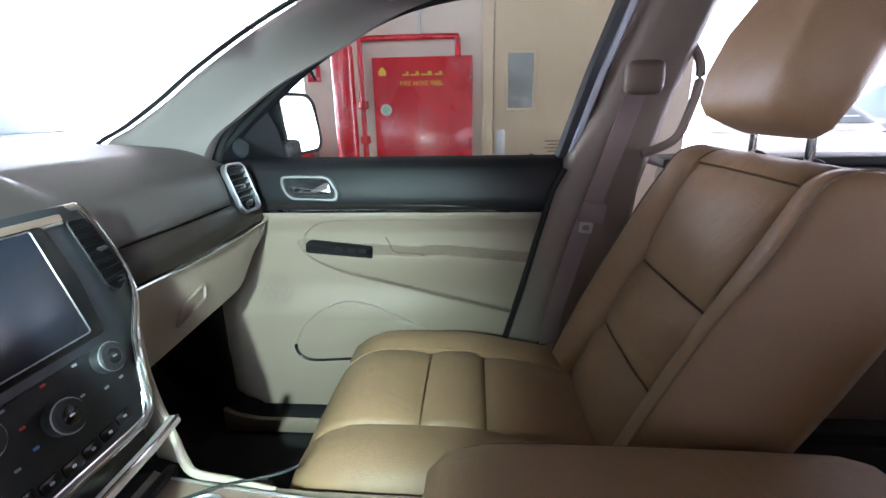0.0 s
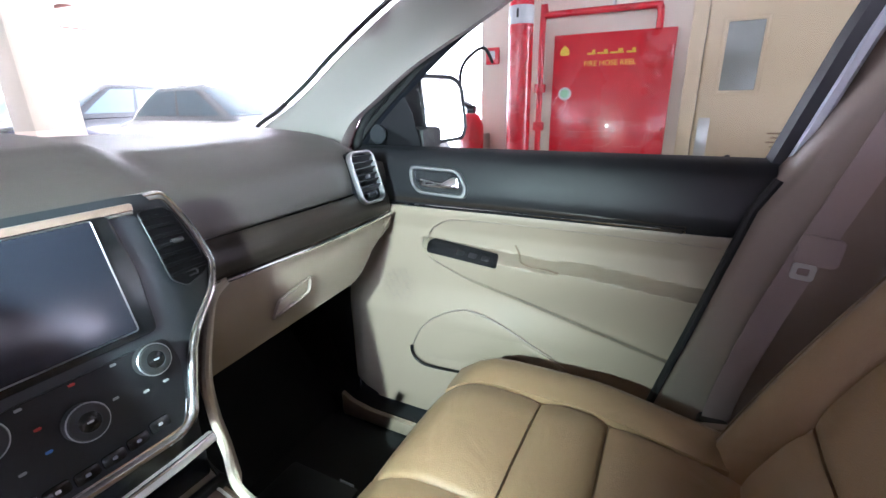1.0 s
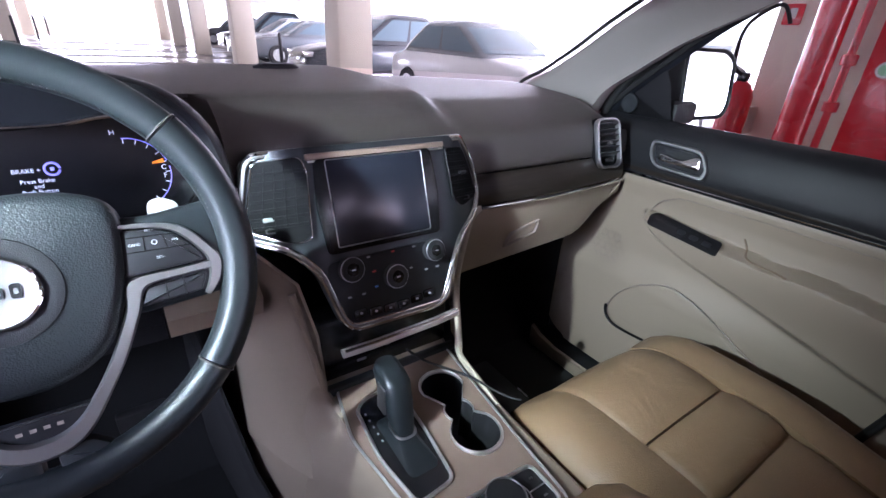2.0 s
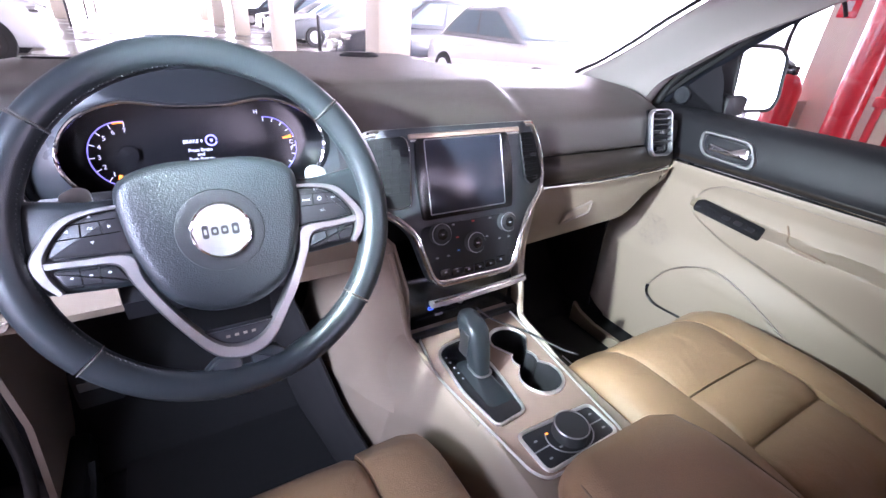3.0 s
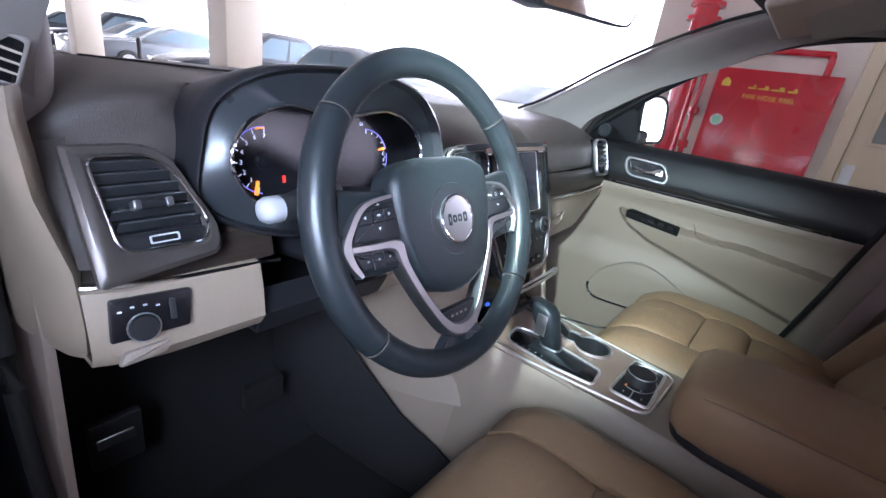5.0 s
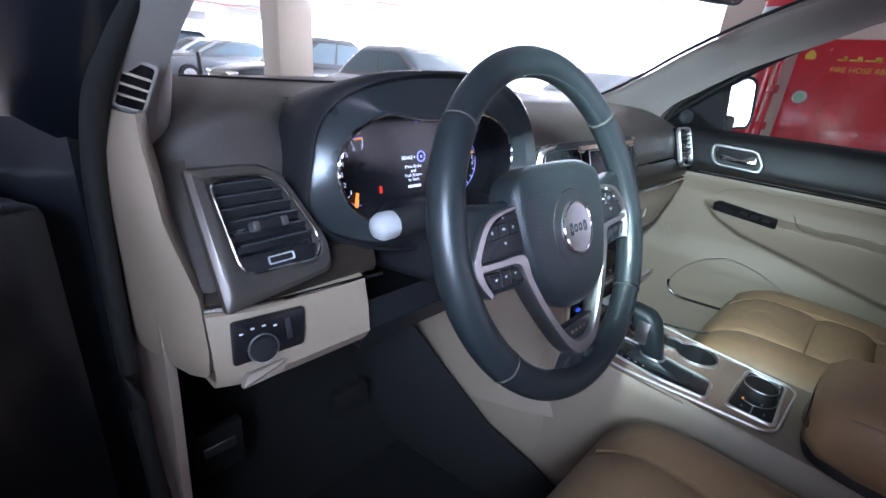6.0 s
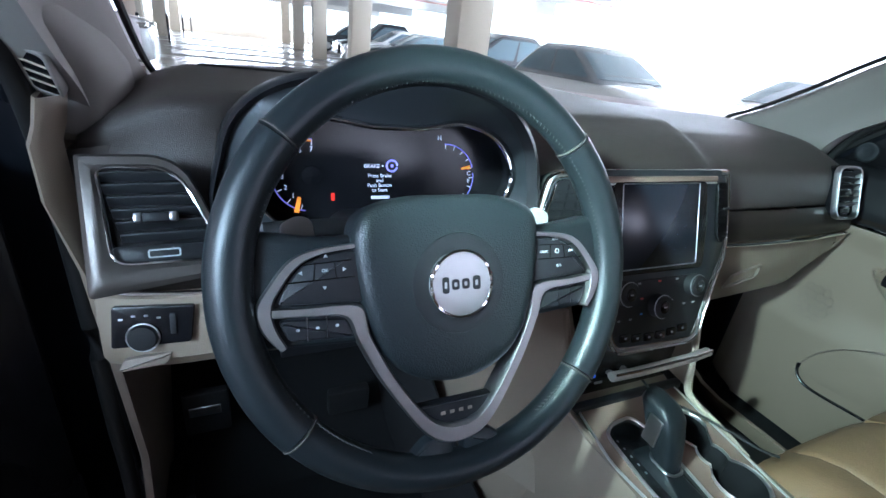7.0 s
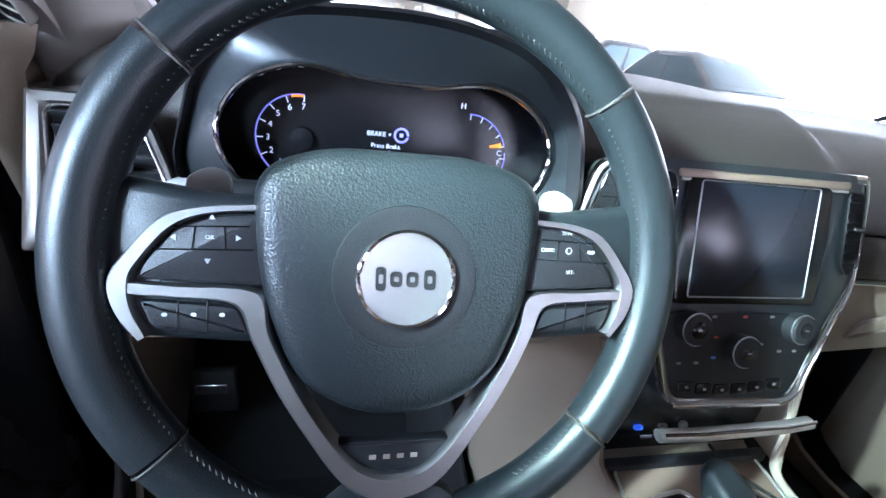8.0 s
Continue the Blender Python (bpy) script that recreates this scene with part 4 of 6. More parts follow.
for s in (-1, 1):
    # arm under the switches
    arm = rounded([(s * 0.070, 0.040), (s * 0.110, 0.038), (s * 0.168, 0.047), (s * 0.176, -0.03), (s * 0.165, -0.046), (s * 0.080, -0.052)], 0.012, 3)
    part("spoke_arm", prism(arm, 0.020, at2(SW, 0, 0, -0.018), 0.008, 3), "leather_black", wheel)
    crest = [(-0.085, 0.0325), (-0.116, 0.0298), (-0.137, 0.0225), (-0.154, 0.003), (-0.1635, -0.0138), (-0.159, -0.032), (-0.147, -0.047)]
    hollow = [(-0.085, 0.0285), (-0.112, 0.0255), (-0.130, 0.0175), (-0.1445, 0.000), (-0.1505, -0.0120), (-0.1495, -0.028), (-0.1425, -0.044)]
    part("silver_hoop", ribbon([(-s * x, y) for x, y in crest], [(-s * x, y) for x, y in hollow]), "wheel_silver", wheel)
    up_pad = rounded([(s * 0.082, 0.0275), (s * 0.111, 0.0245), (s * 0.129, 0.0165), (s * 0.1435, -0.001), (s * 0.1485, -0.0115), (s * 0.082, -0.0160)], 0.005, 3)
    sw1 = part("switch_pad", prism(up_pad, 0.008, at2(SW, 0, 0, 0.000), 0.003), "dash_dark", wheel)
    for p1, p2 in (((0.090, 0.0195), (0.129, 0.0180)), ((0.088, 0.0060), (0.140, 0.0050)), ((0.1035, 0.0192), (0.1025, 0.0060)), ((0.1185, 0.0186), (0.1200, 0.0055))):
        part("switch_gap", tube([SW @ Vector((s * x, y, 0.0082)) for x, y in (p1, p2)], 0.0005, 5), "panel_black", sw1)
    low_pad = rounded([(s * 0.097, -0.0275), (s * 0.148, -0.0235), (s * 0.141, -0.0405), (s * 0.089, -0.0445)], 0.004, 3)
    sw2 = part("switch_pad", prism(low_pad, 0.007, at2(SW, 0, 0, 0.000), 0.003), "dash_dark", wheel)
    for x in (0.112, 0.127):
        part("switch_gap", tube([SW @ Vector((s * x, y, 0.0072)) for y in (-0.022, -0.042)], 0.0005, 5), "panel_black", sw2)
    marks = ((0.109, 0.0240, "SET+"), (0.0955, 0.0125, "CANC"), (0.1275, 0.0120, "RES"), (0.113, -0.002, "SET-")) if s > 0 else ((-0.111, 0.0125, "OK"),)
    for u, v, tx in marks:
        letters("marking", tx, 0.0034, at2(SW, u, v, 0.0083), "print_white", sw1)
    if s < 0:
        for u, v, r in ((-0.110, 0.0240, 0), (-0.1295, 0.0120, 90), (-0.096, 0.0125, 270), (-0.112, -0.001, 180)):
            part("arrow", prism([(-0.0018, -0.0013), (0.0018, -0.0013), (0, 0.0017)], 0.0004, at2(SW, u, v, 0.0081, r)), "print_white", sw1)
        for u in (-0.134, -0.119, -0.104):
            part("symbol", prism(rrect(0.0030, 0.0022, 0.001, 2), 0.0004, at2(SW, u, -0.032, 0.0071)), "print_white", sw2)
    else:
        part("symbol", band(rrect(0.0046, 0.0046, 0.0021, 3), rrect(0.0034, 0.0034, 0.0015, 3), 0.0004, at2(SW, 0.111, 0.0125, 0.0081)), "print_white", sw1)
# silver V with a flat foot, and the dark plate it holds
lower = [(-0.152, -0.0212), (-0.125, -0.0228), (-0.098, -0.0268), (-0.0885, -0.0475), (-0.0725, -0.081), (-0.0530, -0.1125), (-0.0365, -0.136), (-0.021, -0.149), (0, -0.1535)]
upper = [(-0.152, -0.0132), (-0.125, -0.0150), (-0.0835, -0.0180), (-0.0770, -0.044), (-0.0590, -0.081), (-0.0395, -0.1115), (-0.0235, -0.1290), (-0.009, -0.1355), (0, -0.1360)]
mirrored = lambda e: e + [(-x, y) for x, y in e[-2::-1]]
part("lower_spoke", ribbon(mirrored(lower), mirrored(upper), 0.0085), "wheel_silver", wheel, "satin silver V-shaped lower spoke")
cp = part("spoke_plate", prism(rounded([(-0.039, -0.116), (0.039, -0.116), (0.024, -0.139), (-0.024, -0.139)], 0.004, 3), 0.010, at2(SW, 0, 0, -0.008), 0.002), "dash_dark", wheel)
for u in (-0.014, -0.005, 0.004, 0.013):
    part("text_bar", block((-0.0022, -0.0015, 0), (0.0022, 0.0015, 0.0004), 0, 2, at2(SW, u, -0.126, 0.0021)), "taupe", cp)
for s in (-1, 1):
    stem = rounded([(s * 0.005, -0.150), (s * 0.030, -0.147), (s * 0.046, -0.160), (s * 0.060, -0.172), (s * 0.005, -0.176)], 0.006, 3)
    part("spoke_root", prism(stem, 0.012, at2(SW, 0, 0, -0.009), 0.004), "leather_black", wheel)
for s in (-1, 1):
    pdl = rounded([(s * 0.112, 0.047), (s * 0.124, 0.051), (s * 0.140, 0.043), (s * 0.137, 0.026), (s * 0.110, 0.026)], 0.006, 3)
    part("shift_paddle", prism(pdl, 0.004, at2(SW, 0, 0.006, -0.045), 0.0015), "paddle", wheel)
# column shroud and stalk
colm = thing("steering_column", (-0.40, 0.47, 1.03), "dark plastic steering column shroud with stalk", "steering column")
rings = []
for y, z, w, h in ((0.35, 1.068, 0.055, 0.060), (0.40, 1.046, 0.075, 0.092), (0.47, 1.018, 0.082, 0.118), (0.56, 1.0, 0.085, 0.11), (0.62, 0.99, 0.085, 0.11)):
    rings.append([(-0.402 + px, y, z + py) for px, py in rrect(2 * w * 0.8, h, 0.03, 4)])
part("shroud", loft(rings), "dash_dark", colm)
stalk = part("stalk", tube([(-0.47, 0.45, 1.075), (-0.52, 0.447, 1.076), (-0.552, 0.446, 1.075)], 0.016, 14), "soft_black", colm)
part("stalk_tip", lathe([(0.0145, 0), (0.0155, 0.005), (0.0155, 0.018), (0.012, 0.025), (0.006, 0.028), (0.001, 0.029)], axes((-0.55, 0.446, 1.075), (0, 1, 0), (0, 0, -1)), 18), "print_grey", stalk, "pale grey stalk tip")
for u in (-0.50, -0.52):
    part("marking", block((u - 0.004, 0.4325, 1.072), (u + 0.004, 0.434, 1.080)), "print_white", stalk)

# ---- centre stack ----
ST = axes((0.008, 0.397, 0.86), (1, 0, 0), (0, 0.313, 0.95))
stack = thing("centre_stack", (0.008, 0.45, 0.95), "dark centre stack with blank touchscreen and chrome outline", "centre console")
H1 = 0.288
outl = [(-0.180, H1), (0.168, H1), (0.196, 0.243), (0.214, 0.185), (0.192, 0.150), (0.131, 0.108), (0.109, 0.060), (0.096, 0.020), (0.075, 0.008), (-0.075, 0.011), (-0.092, 0.027), (-0.104, 0.068), (-0.115, 0.110), (-0.146, 0.145), (-0.196, 0.168), (-0.200, 0.205)]
so = rounded(outl, [0.02, 0.012, 0.03, 0.016, 0.02, 0.03, 0.03, 0.014, 0.014, 0.014, 0.014, 0.03, 0.02, 0.03, 0.012, 0.03], 4)


def bend(v):
    """Sets the stack's flanks back towards the windscreen."""
    x, y, z = v
    return Vector((x * (1.05 if x > 0 else 1), y, z - (2.4 if x < 0 else 1.7) * max(0.0, abs(x) - 0.105) ** 1.6))


def bent(bm, m=ST):
    inv = m.inverted()
    for v in bm.verts:
        v.co = m @ bend(inv @ v.co)
    return bm


def span(outline, v):
    """Where a level line cuts an outline."""
    xs = []
    for (x0, y0), (x1, y1) in zip(outline, outline[1:] + outline[:1]):
        if (y0 - v) * (y1 - v) < 0:
            xs.append(x0 + (x1 - x0) * (v - y0) / (y1 - y0))
    return min(xs), max(xs)


def patch(outline, z, depth):
    """A plate that follows the stack's bend inside an outline."""
    lo_v, hi_v = min(p[1] for p in outline), max(p[1] for p in outline)
    strip = []
    for k in range(15):
        v = lo_v + (hi_v - lo_v) * (0.004 + 0.992 * k / 14)
        a, b = span(outline, v)
        xs = [a + (b - a) * q / 6 for q in range(7)]
        strip.append([ST @ bend((x, v, z + depth)) for x in xs] + [ST @ bend((x, v, z - 0.004)) for x in xs[::-1]])
    return loft(strip)


rows = []
for k in range(41):
    v = 0.0125 + (H1 - 0.0128) * k / 40
    a, b = span(so, v)
    rows.append([bend((a + (b - a) * u / 24, v, 0)) for u in range(25)])
back = [[Vector((p.x, p.y, p.z - 0.02)) for p in r] for r in rows]
part("face", loft([[ST @ p for p in r + b[::-1]] for r, b in zip(rows, back)]), "face", stack)


def inset(pts, d):
    """An outline moved inwards by d."""
    n, flip = len(pts), 1 if area2(pts) > 0 else -1
    out = []
    for i, (x, y) in enumerate(pts):
        tx, ty = pts[(i + 1) % n][0] - pts[i - 1][0], pts[(i + 1) % n][1] - pts[i - 1][1]
        ln = math.hypot(tx, ty) or 1
        out.append((x - flip * ty / ln * d, y + flip * tx / ln * d))
    return out


def frame_band(pts, width, top, name, material, parent, label=""):
    """A rounded band along an outline of the stack's face."""
    rings = []
    for d, z in ((0.0, -0.004), (0.0, top * 0.6), (width * 0.3, top), (width * 0.7, top), (width, top * 0.5), (width, -0.003)):
        rings.append([ST @ bend((x, y, z)) for x, y in inset(pts, d)])
    bm = loft(rings, caps=False)
    return part(name, bm, material, parent, label, 50)


frame_band(so, 0.0085, 0.0055, "outline", "bezel", stack, "satin silver outline band of the stack")
part("outline_edge", tube([ST @ bend((x, y, 0.0036)) for x, y in inset(so, 0.0020)], 0.0032, 8, True, up=(0, 1, 0)), "chrome", stack, "chrome outer edge")
part("outline_inner", tube([ST @ bend((x, y, 0.0036)) for x, y in inset(so, 0.0088)], 0.0010, 6, True, up=(0, 1, 0)), "chrome", stack, "thin chrome inner edge")
part("top_bar", bent(prism(rrect(0.226, 0.009, 0.003, 3, 0.008, H1 - 0.014), 0.005, ST, 0.002)), "bronze", stack, "bronze strip over the screen")
part("top_line", tube([ST @ bend((-0.102 + 0.220 * k / 20, H1 - 0.0205, 0.0030)) for k in range(21)], 0.0016, 6), "bright", stack)
sm = at2(ST, 0.0015, 0.2045)
dis = part("display_frame", prism(rounded([(-0.096, 0.066), (0.096, 0.066), (0.102, 0.0), (0.096, -0.072), (-0.096, -0.072), (-0.102, 0.0)], 0.008, 3), 0.006, sm, 0.003), "black", stack)
part("display", prism(rrect(0.156, 0.124, 0.003, 3), 0.0012, at2(sm, -0.002, 0, 0.006), 0.0004), "screen", dis, "blank dark touchscreen")
for s in (-1, 1):
    part("display_edge", prism(rounded([(s * 0.078 - 0.001, 0.062), (s * 0.092, 0.062), (s * 0.097, 0.0), (s * 0.092, -0.066), (s * 0.078 - 0.001, -0.064)], 0.003, 3), 0.002, at2(sm, 0, 0, 0.0055) @ Matrix.Rotation(radians(s * 5), 4, "Y"), 0.0008), "satin", dis, "satin strip beside the screen")
part("display_rim", tube([at2(sm, 0, 0, 0.0068) @ Vector((x, y, 0)) for x, y in rrect(0.158, 0.126, 0.003, 3, -0.002)], 0.0009, 6, True), "satin", dis)
for s, vo, knob in ((-1, [(-0.170, 0.275), (-0.112, 0.275), (-0.106, 0.255), (-0.114, 0.160), (-0.140, 0.158), (-0.186, 0.180), (-0.187, 0.205)], (-0.163, 0.196)), (1, [(0.122, 0.268), (0.165, 0.268), (0.183, 0.225), (0.199, 0.185), (0.188, 0.176), (0.148, 0.166), (0.130, 0.180)], (0.158, 0.224))):
    vo = rounded(vo, 0.008, 4)
    cv = part("centre_vent", patch(vo, 0.0008, 0.003), "vent_black", stack)
    part("vent_ring", tube([ST @ bend((x, y, 0.0042)) for x, y in vo], 0.0010, 6, True), "chrome" if s < 0 else "dash_dark", cv)
    for k in range(7):
        v = 0.186 + 0.0122 * k
        a, b = span(vo, v)
        bar = [[ST @ bend((a + (b - a) * q, v + dy, z)) for dy, z in ((-0.0040, 0.0030), (-0.0028, 0.0058), (0.0008, 0.0055), (0.0012, 0.003))] for q in (0.04, 0.2, 0.4, 0.6, 0.8, 0.96)]
        part("slat", loft(bar), "vent_black", cv)
    if s < 0:
        for q in (0.24, 0.42, 0.60, 0.78):
            fin = []
            for v in (0.186, 0.205, 0.225, 0.245, 0.268):
                a, b = span(vo, v)
                fin.append([ST @ bend((a + (b - a) * q + dx, v, z)) for dx, z in ((-0.0008, 0.003), (-0.0008, 0.0066), (0.0008, 0.0066), (0.0008, 0.003))])
            part("fin", loft(fin), "vent_black", cv)
    part("vent_knob", block((-0.008, -0.003, 0), (0.008, 0.003, 0.005), 0.002, 2, Matrix.Translation(ST @ bend((*knob, 0.004))) @ ST.to_3x3().to_4x4()), "paddle" if s < 0 else "soft_black", cv)
    part("vent_wheel", band(rrect(0.020, 0.008, 0.003, 3), rrect(0.016, 0.004, 0.0015, 3), 0.002, Matrix.Translation(ST @ bend((s * 0.160, 0.180, 0.0035))) @ ST.to_3x3().to_4x4()), "soft_black", cv)
clim = part("climate_panel", prism(rounded([(-0.098, 0.122), (0.102, 0.122), (0.108, 0.09), (0.096, 0.045), (0.084, 0.022), (0.068, 0.017), (-0.068, 0.020), (-0.082, 0.030), (-0.092, 0.06), (-0.103, 0.10)], 0.010, 3), 0.003, ST, 0.001), "dash_dark", stack, "dark climate panel with three knobs")
part("climate_trim", tube([ST @ Vector((x, y, 0.003)) for x, y, _ in spline([(0.097, 0.045, 0), (0.085, 0.023, 0), (0.068, 0.0185, 0), (0, 0.019, 0), (-0.068, 0.0215, 0), (-0.083, 0.031, 0), (-0.091, 0.055, 0)], 5)], 0.0018, 6), "chrome", clim)
for u, v, r in ((-0.068, 0.107, 0.0185), (0.002, 0.080, 0.0185), (0.077, 0.106, 0.0175)):
    kb = part("knob", lathe([(r, 0), (r, 0.012), (r * 0.9, 0.016), (r * 0.55, 0.0165), (r * 0.5, 0.013), (0.001, 0.013)], at2(ST, u, v, 0.003), 28), "soft_black", clim)
    part("knob_ring", tube([at2(ST, u, v, 0.0155) @ Vector((r * 0.97 * math.cos(q * math.pi / 14), r * 0.97 * math.sin(q * math.pi / 14), 0)) for q in range(28)], 0.0011, 6, True), "satin", kb)
    part("knob_cap", lathe([(r * 0.60, 0.0), (r * 0.60, 0.0050), (r * 0.50, 0.0065), (0.001, 0.0070)], at2(ST, u, v, 0.0125), 24), "black", kb)
    part("cap_ring", tube([at2(ST, u, v, 0.0178) @ Vector((r * 0.60 * math.cos(q * math.pi / 14), r * 0.60 * math.sin(q * math.pi / 14), 0)) for q in range(28)], 0.0009, 6, True), "chrome", kb)
    part("knob_mark", prism(rrect(0.006, 0.002, 0.0008, 2), 0.0005, at2(ST, u, v, 0.0195)), "print_grey", kb)
for k in range(6):
    part("button", prism(rrect(0.022, 0.013, 0.003, 2), 0.0022, at2(ST, -0.062 + 0.0245 * k, 0.031 + 0.0008 * (k - 2.5) ** 2, 0.003), 0.001), "black", clim)
    part("button_mark", prism(rrect(0.0045, 0.003, 0.001, 2), 0.0005, at2(ST, -0.062 + 0.0245 * k, 0.031 + 0.0008 * (k - 2.5) ** 2, 0.0052)), "print_grey", clim)
for u, v, c in ((-0.036, 0.118, "print_grey"), (0.006, 0.118, "print_red"), (0.044, 0.118, "print_grey"), (-0.030, 0.094, "print_red"), (-0.030, 0.070, "print_blue"), (0.062, 0.076, "print_grey"), (0.084, 0.076, "print_grey"), (-0.075, 0.064, "print_grey"), (-0.052, 0.064, "print_grey"), (0.034, 0.085, "print_grey")):
    part("button_mark", prism(rrect(0.006, 0.0028, 0.001, 2), 0.0006, at2(ST, u, v, 0.003)), c, clim)
bar = part("storage_bar", tube([(-0.100, 0.3705, 0.860), (-0.05, 0.368, 0.861), (0.06, 0.368, 0.864), (0.102, 0.3705, 0.866)], 0.0080, 12, flat=0.8), "bright", stack, "satin silver grab bar")
part("bar_line", tube([(-0.098, 0.3635, 0.868), (-0.05, 0.361, 0.869), (0.06, 0.361, 0.872), (0.100, 0.3635, 0.874)], 0.0022, 6), "chrome", stack)

# ---- centre console ----
con = thing("centre_console", (0, 0.2, 0.5), "beige centre console with gear selector, cup holders and terrain dial", "centre console")
rings = []
for y, top, hw, bw in ((0.62, 0.80, 0.135, 0.20), (0.50, 0.775, 0.130, 0.20), (0.42, 0.752, 0.118, 0.19), (0.30, 0.748, 0.112, 0.18), (0.15, 0.745, 0.110, 0.17), (0.02, 0.742, 0.112, 0.16), (-0.30, 0.740, 0.115, 0.15), (-0.75, 0.740, 0.115, 0.15)):
    c = 0.008
    rings.append([(c - bw, y, 0.34), (c - bw, y, 0.50), (c - hw - 0.030, y, top - 0.09), (c - hw - 0.012, y, top - 0.03), (c - hw - 0.003, y, top - 0.006), (c - hw + 0.004, y, top), (c + hw - 0.004, y, top), (c + hw + 0.003, y, top - 0.006), (c + hw + 0.012, y, top - 0.03), (c + hw + 0.030, y, top - 0.09), (c + bw, y, 0.50), (c + bw, y, 0.34)])
body_ob = part("console_body", loft(rings), "beige", con)
TOP = axes((0.008, 0, 0.750), (1, 0, 0), (0, 1, 0.012))
topo = rounded([(-0.098, 0.095), (-0.084, 0.074), (0.060, 0.068), (0.074, 0.085), (0.082, 0.18), (0.092, 0.28), (0.108, 0.42), (-0.104, 0.42), (-0.124, 0.31), (-0.112, 0.21)], 0.02, 4)
tp = part("top_plate", prism(topo, 0.006, at2(TOP, 0, 0, -0.002), 0.003), "bronze", con, "bronze-brown satin console top plate")
part("plate_rim", tube([at2(TOP, 0, 0, 0.0035) @ Vector((x * 1.005, y, 0)) for x, y in topo], 0.0022, 8, True), "bright", con, "bright edge of the top plate")
# recessed bin below the stack
part("storage_bin", block((-0.116, 0.438, 0.752), (0.132, 0.60, 0.87), 0.008), "panel_black", con)
part("bin_lip", block((-0.115, 0.405, 0.750), (0.132, 0.42, 0.768), 0.005), "dash_dark", con)
for u, mt, lb in ((-0.062, "glow_blue", "blue-lit charging socket"), (-0.026, "satin", "")):
    part("usb_port", band(rrect(0.012, 0.006, 0.002, 3), rrect(0.0095, 0.0038, 0.0014, 3), 0.004, axes((u, 0.436, 0.800), (1, 0, 0), (0, 0.2, 1)), 0.001), mt, con, lb)
part("socket_label", block((-0.050, 0.4345, 0.779), (-0.034, 0.4365, 0.783)), "print_grey", con)
part("aux_port", lathe([(0.006, 0), (0.006, 0.004), (0.003, 0.004)], axes((0.005, 0.436, 0.80), (1, 0, 0), (0, 0.2, 1)), 14), "satin", con)
for s in (-1, 1):
    rail = [(0.008 + s * 0.150, 0.45, 0.93), (0.008 + s * 0.140, 0.43, 0.86), (0.008 + s * 0.128, 0.425, 0.79), (0.008 + s * 0.122, 0.40, 0.757), (0.008 + s * 0.114, 0.28, 0.750), (0.008 + s * 0.108, 0.20, 0.744)]
    if s > 0:
        rail = [(0.262, 0.522, 0.973), (0.222, 0.500, 0.965), (0.180, 0.462, 0.938), (0.146, 0.432, 0.895), (0.133, 0.412, 0.850), (0.134, 0.402, 0.800), (0.128, 0.385, 0.758), (0.120, 0.32, 0.752), (0.113, 0.26, 0.744)]
    part("leg_rail", tube(spline(rail, 6), 0.006, 8), "beige_pale" if s > 0 else "beige", con)
    side = [(0.008 + s * 0.150, 0.47, 0.94), (0.008 + s * 0.136, 0.44, 0.86), (0.008 + s * 0.128, 0.44, 0.75)]
    rows = [[(x - s * 0.014, y - 0.012, z), (x + s * 0.012, y + 0.05, z - 0.01), (x + s * 0.05, y + 0.16, z - 0.02), (x + s * 0.06, y + 0.4, z - 0.02)] for x, y, z in [(0.008 + s * 0.205, 0.50, 1.00), *side, (0.008 + s * 0.148, 0.42, 0.66), (0.008 + s * 0.172, 0.41, 0.60), (0.008 + s * 0.195, 0.40, 0.50), (0.008 + s * 0.19, 0.40, 0.34)]]
    if s < 0:
        part("tunnel_cheek", sheet(rows[:6], 0.005), "beige", con)
        part("tunnel_side", sheet(rows[5:], 0.005), "beige", con)
        low = [[(x, y, z), (x - 0.008, y, z - 0.03), (x - 0.012, y, 0.35)] for x, y, z in ((-0.274, 0.90, 0.84), (-0.270, 0.78, 0.755), (-0.258, 0.70, 0.698), (-0.244, 0.61, 0.631), (-0.228, 0.50, 0.556), (-0.205, 0.40, 0.512), (-0.198, 0.32, 0.482), (-0.190, 0.20, 0.45), (-0.185, 0.05, 0.43))]
        part("tunnel_carpet", sheet(low, 0.006), "carpet", con)
    else:
        edge = spline(rail[:7], 4)
        part("tunnel_cheek", sheet([[(p.x, p.y, p.z), (p.x + 0.016, p.y + 0.020, p.z - 0.004), (p.x + 0.034, p.y + 0.075, p.z - 0.010)] for p in edge], 0.005), "beige", con, "", 60)
        part("tunnel_carpet", sheet([r[1:] for r in rows], 0.005), "carpet", con)
# gear selector
gate = rounded([(-0.098, 0.352), (-0.080, 0.366), (-0.034, 0.372), (-0.024, 0.340), (-0.028, 0.262), (-0.038, 0.180), (-0.096, 0.174), (-0.107, 0.255)], [0.012, 0.012, 0.014, 0.01, 0.02, 0.012, 0.012, 0.02], 4)
gs = thing("gear_selector", (-0.05, 0.28, 0.75), "black leather gear selector in a chrome-edged gate", "gear lever")
part("gate_plate", prism(gate, 0.004, at2(TOP, 0, 0, 0.003), 0.001), "black", gs)
part("gate_rim", tube([at2(TOP, 0, 0, 0.0075) @ Vector((x, y, 0)) for x, y in gate], 0.0028, 8, True), "bright", gs)
br = []
for t, w, l in ((0, 0.058, 0.150), (0.12, 0.050, 0.130), (0.4, 0.038, 0.085), (0.7, 0.030, 0.055), (1, 0.026, 0.034)):
    br.append([(-0.055 + px, 0.262 + 0.017 * t + py, 0.756 + 0.017 * t) for px, py in rrect(w, l, 0.01, 4)])
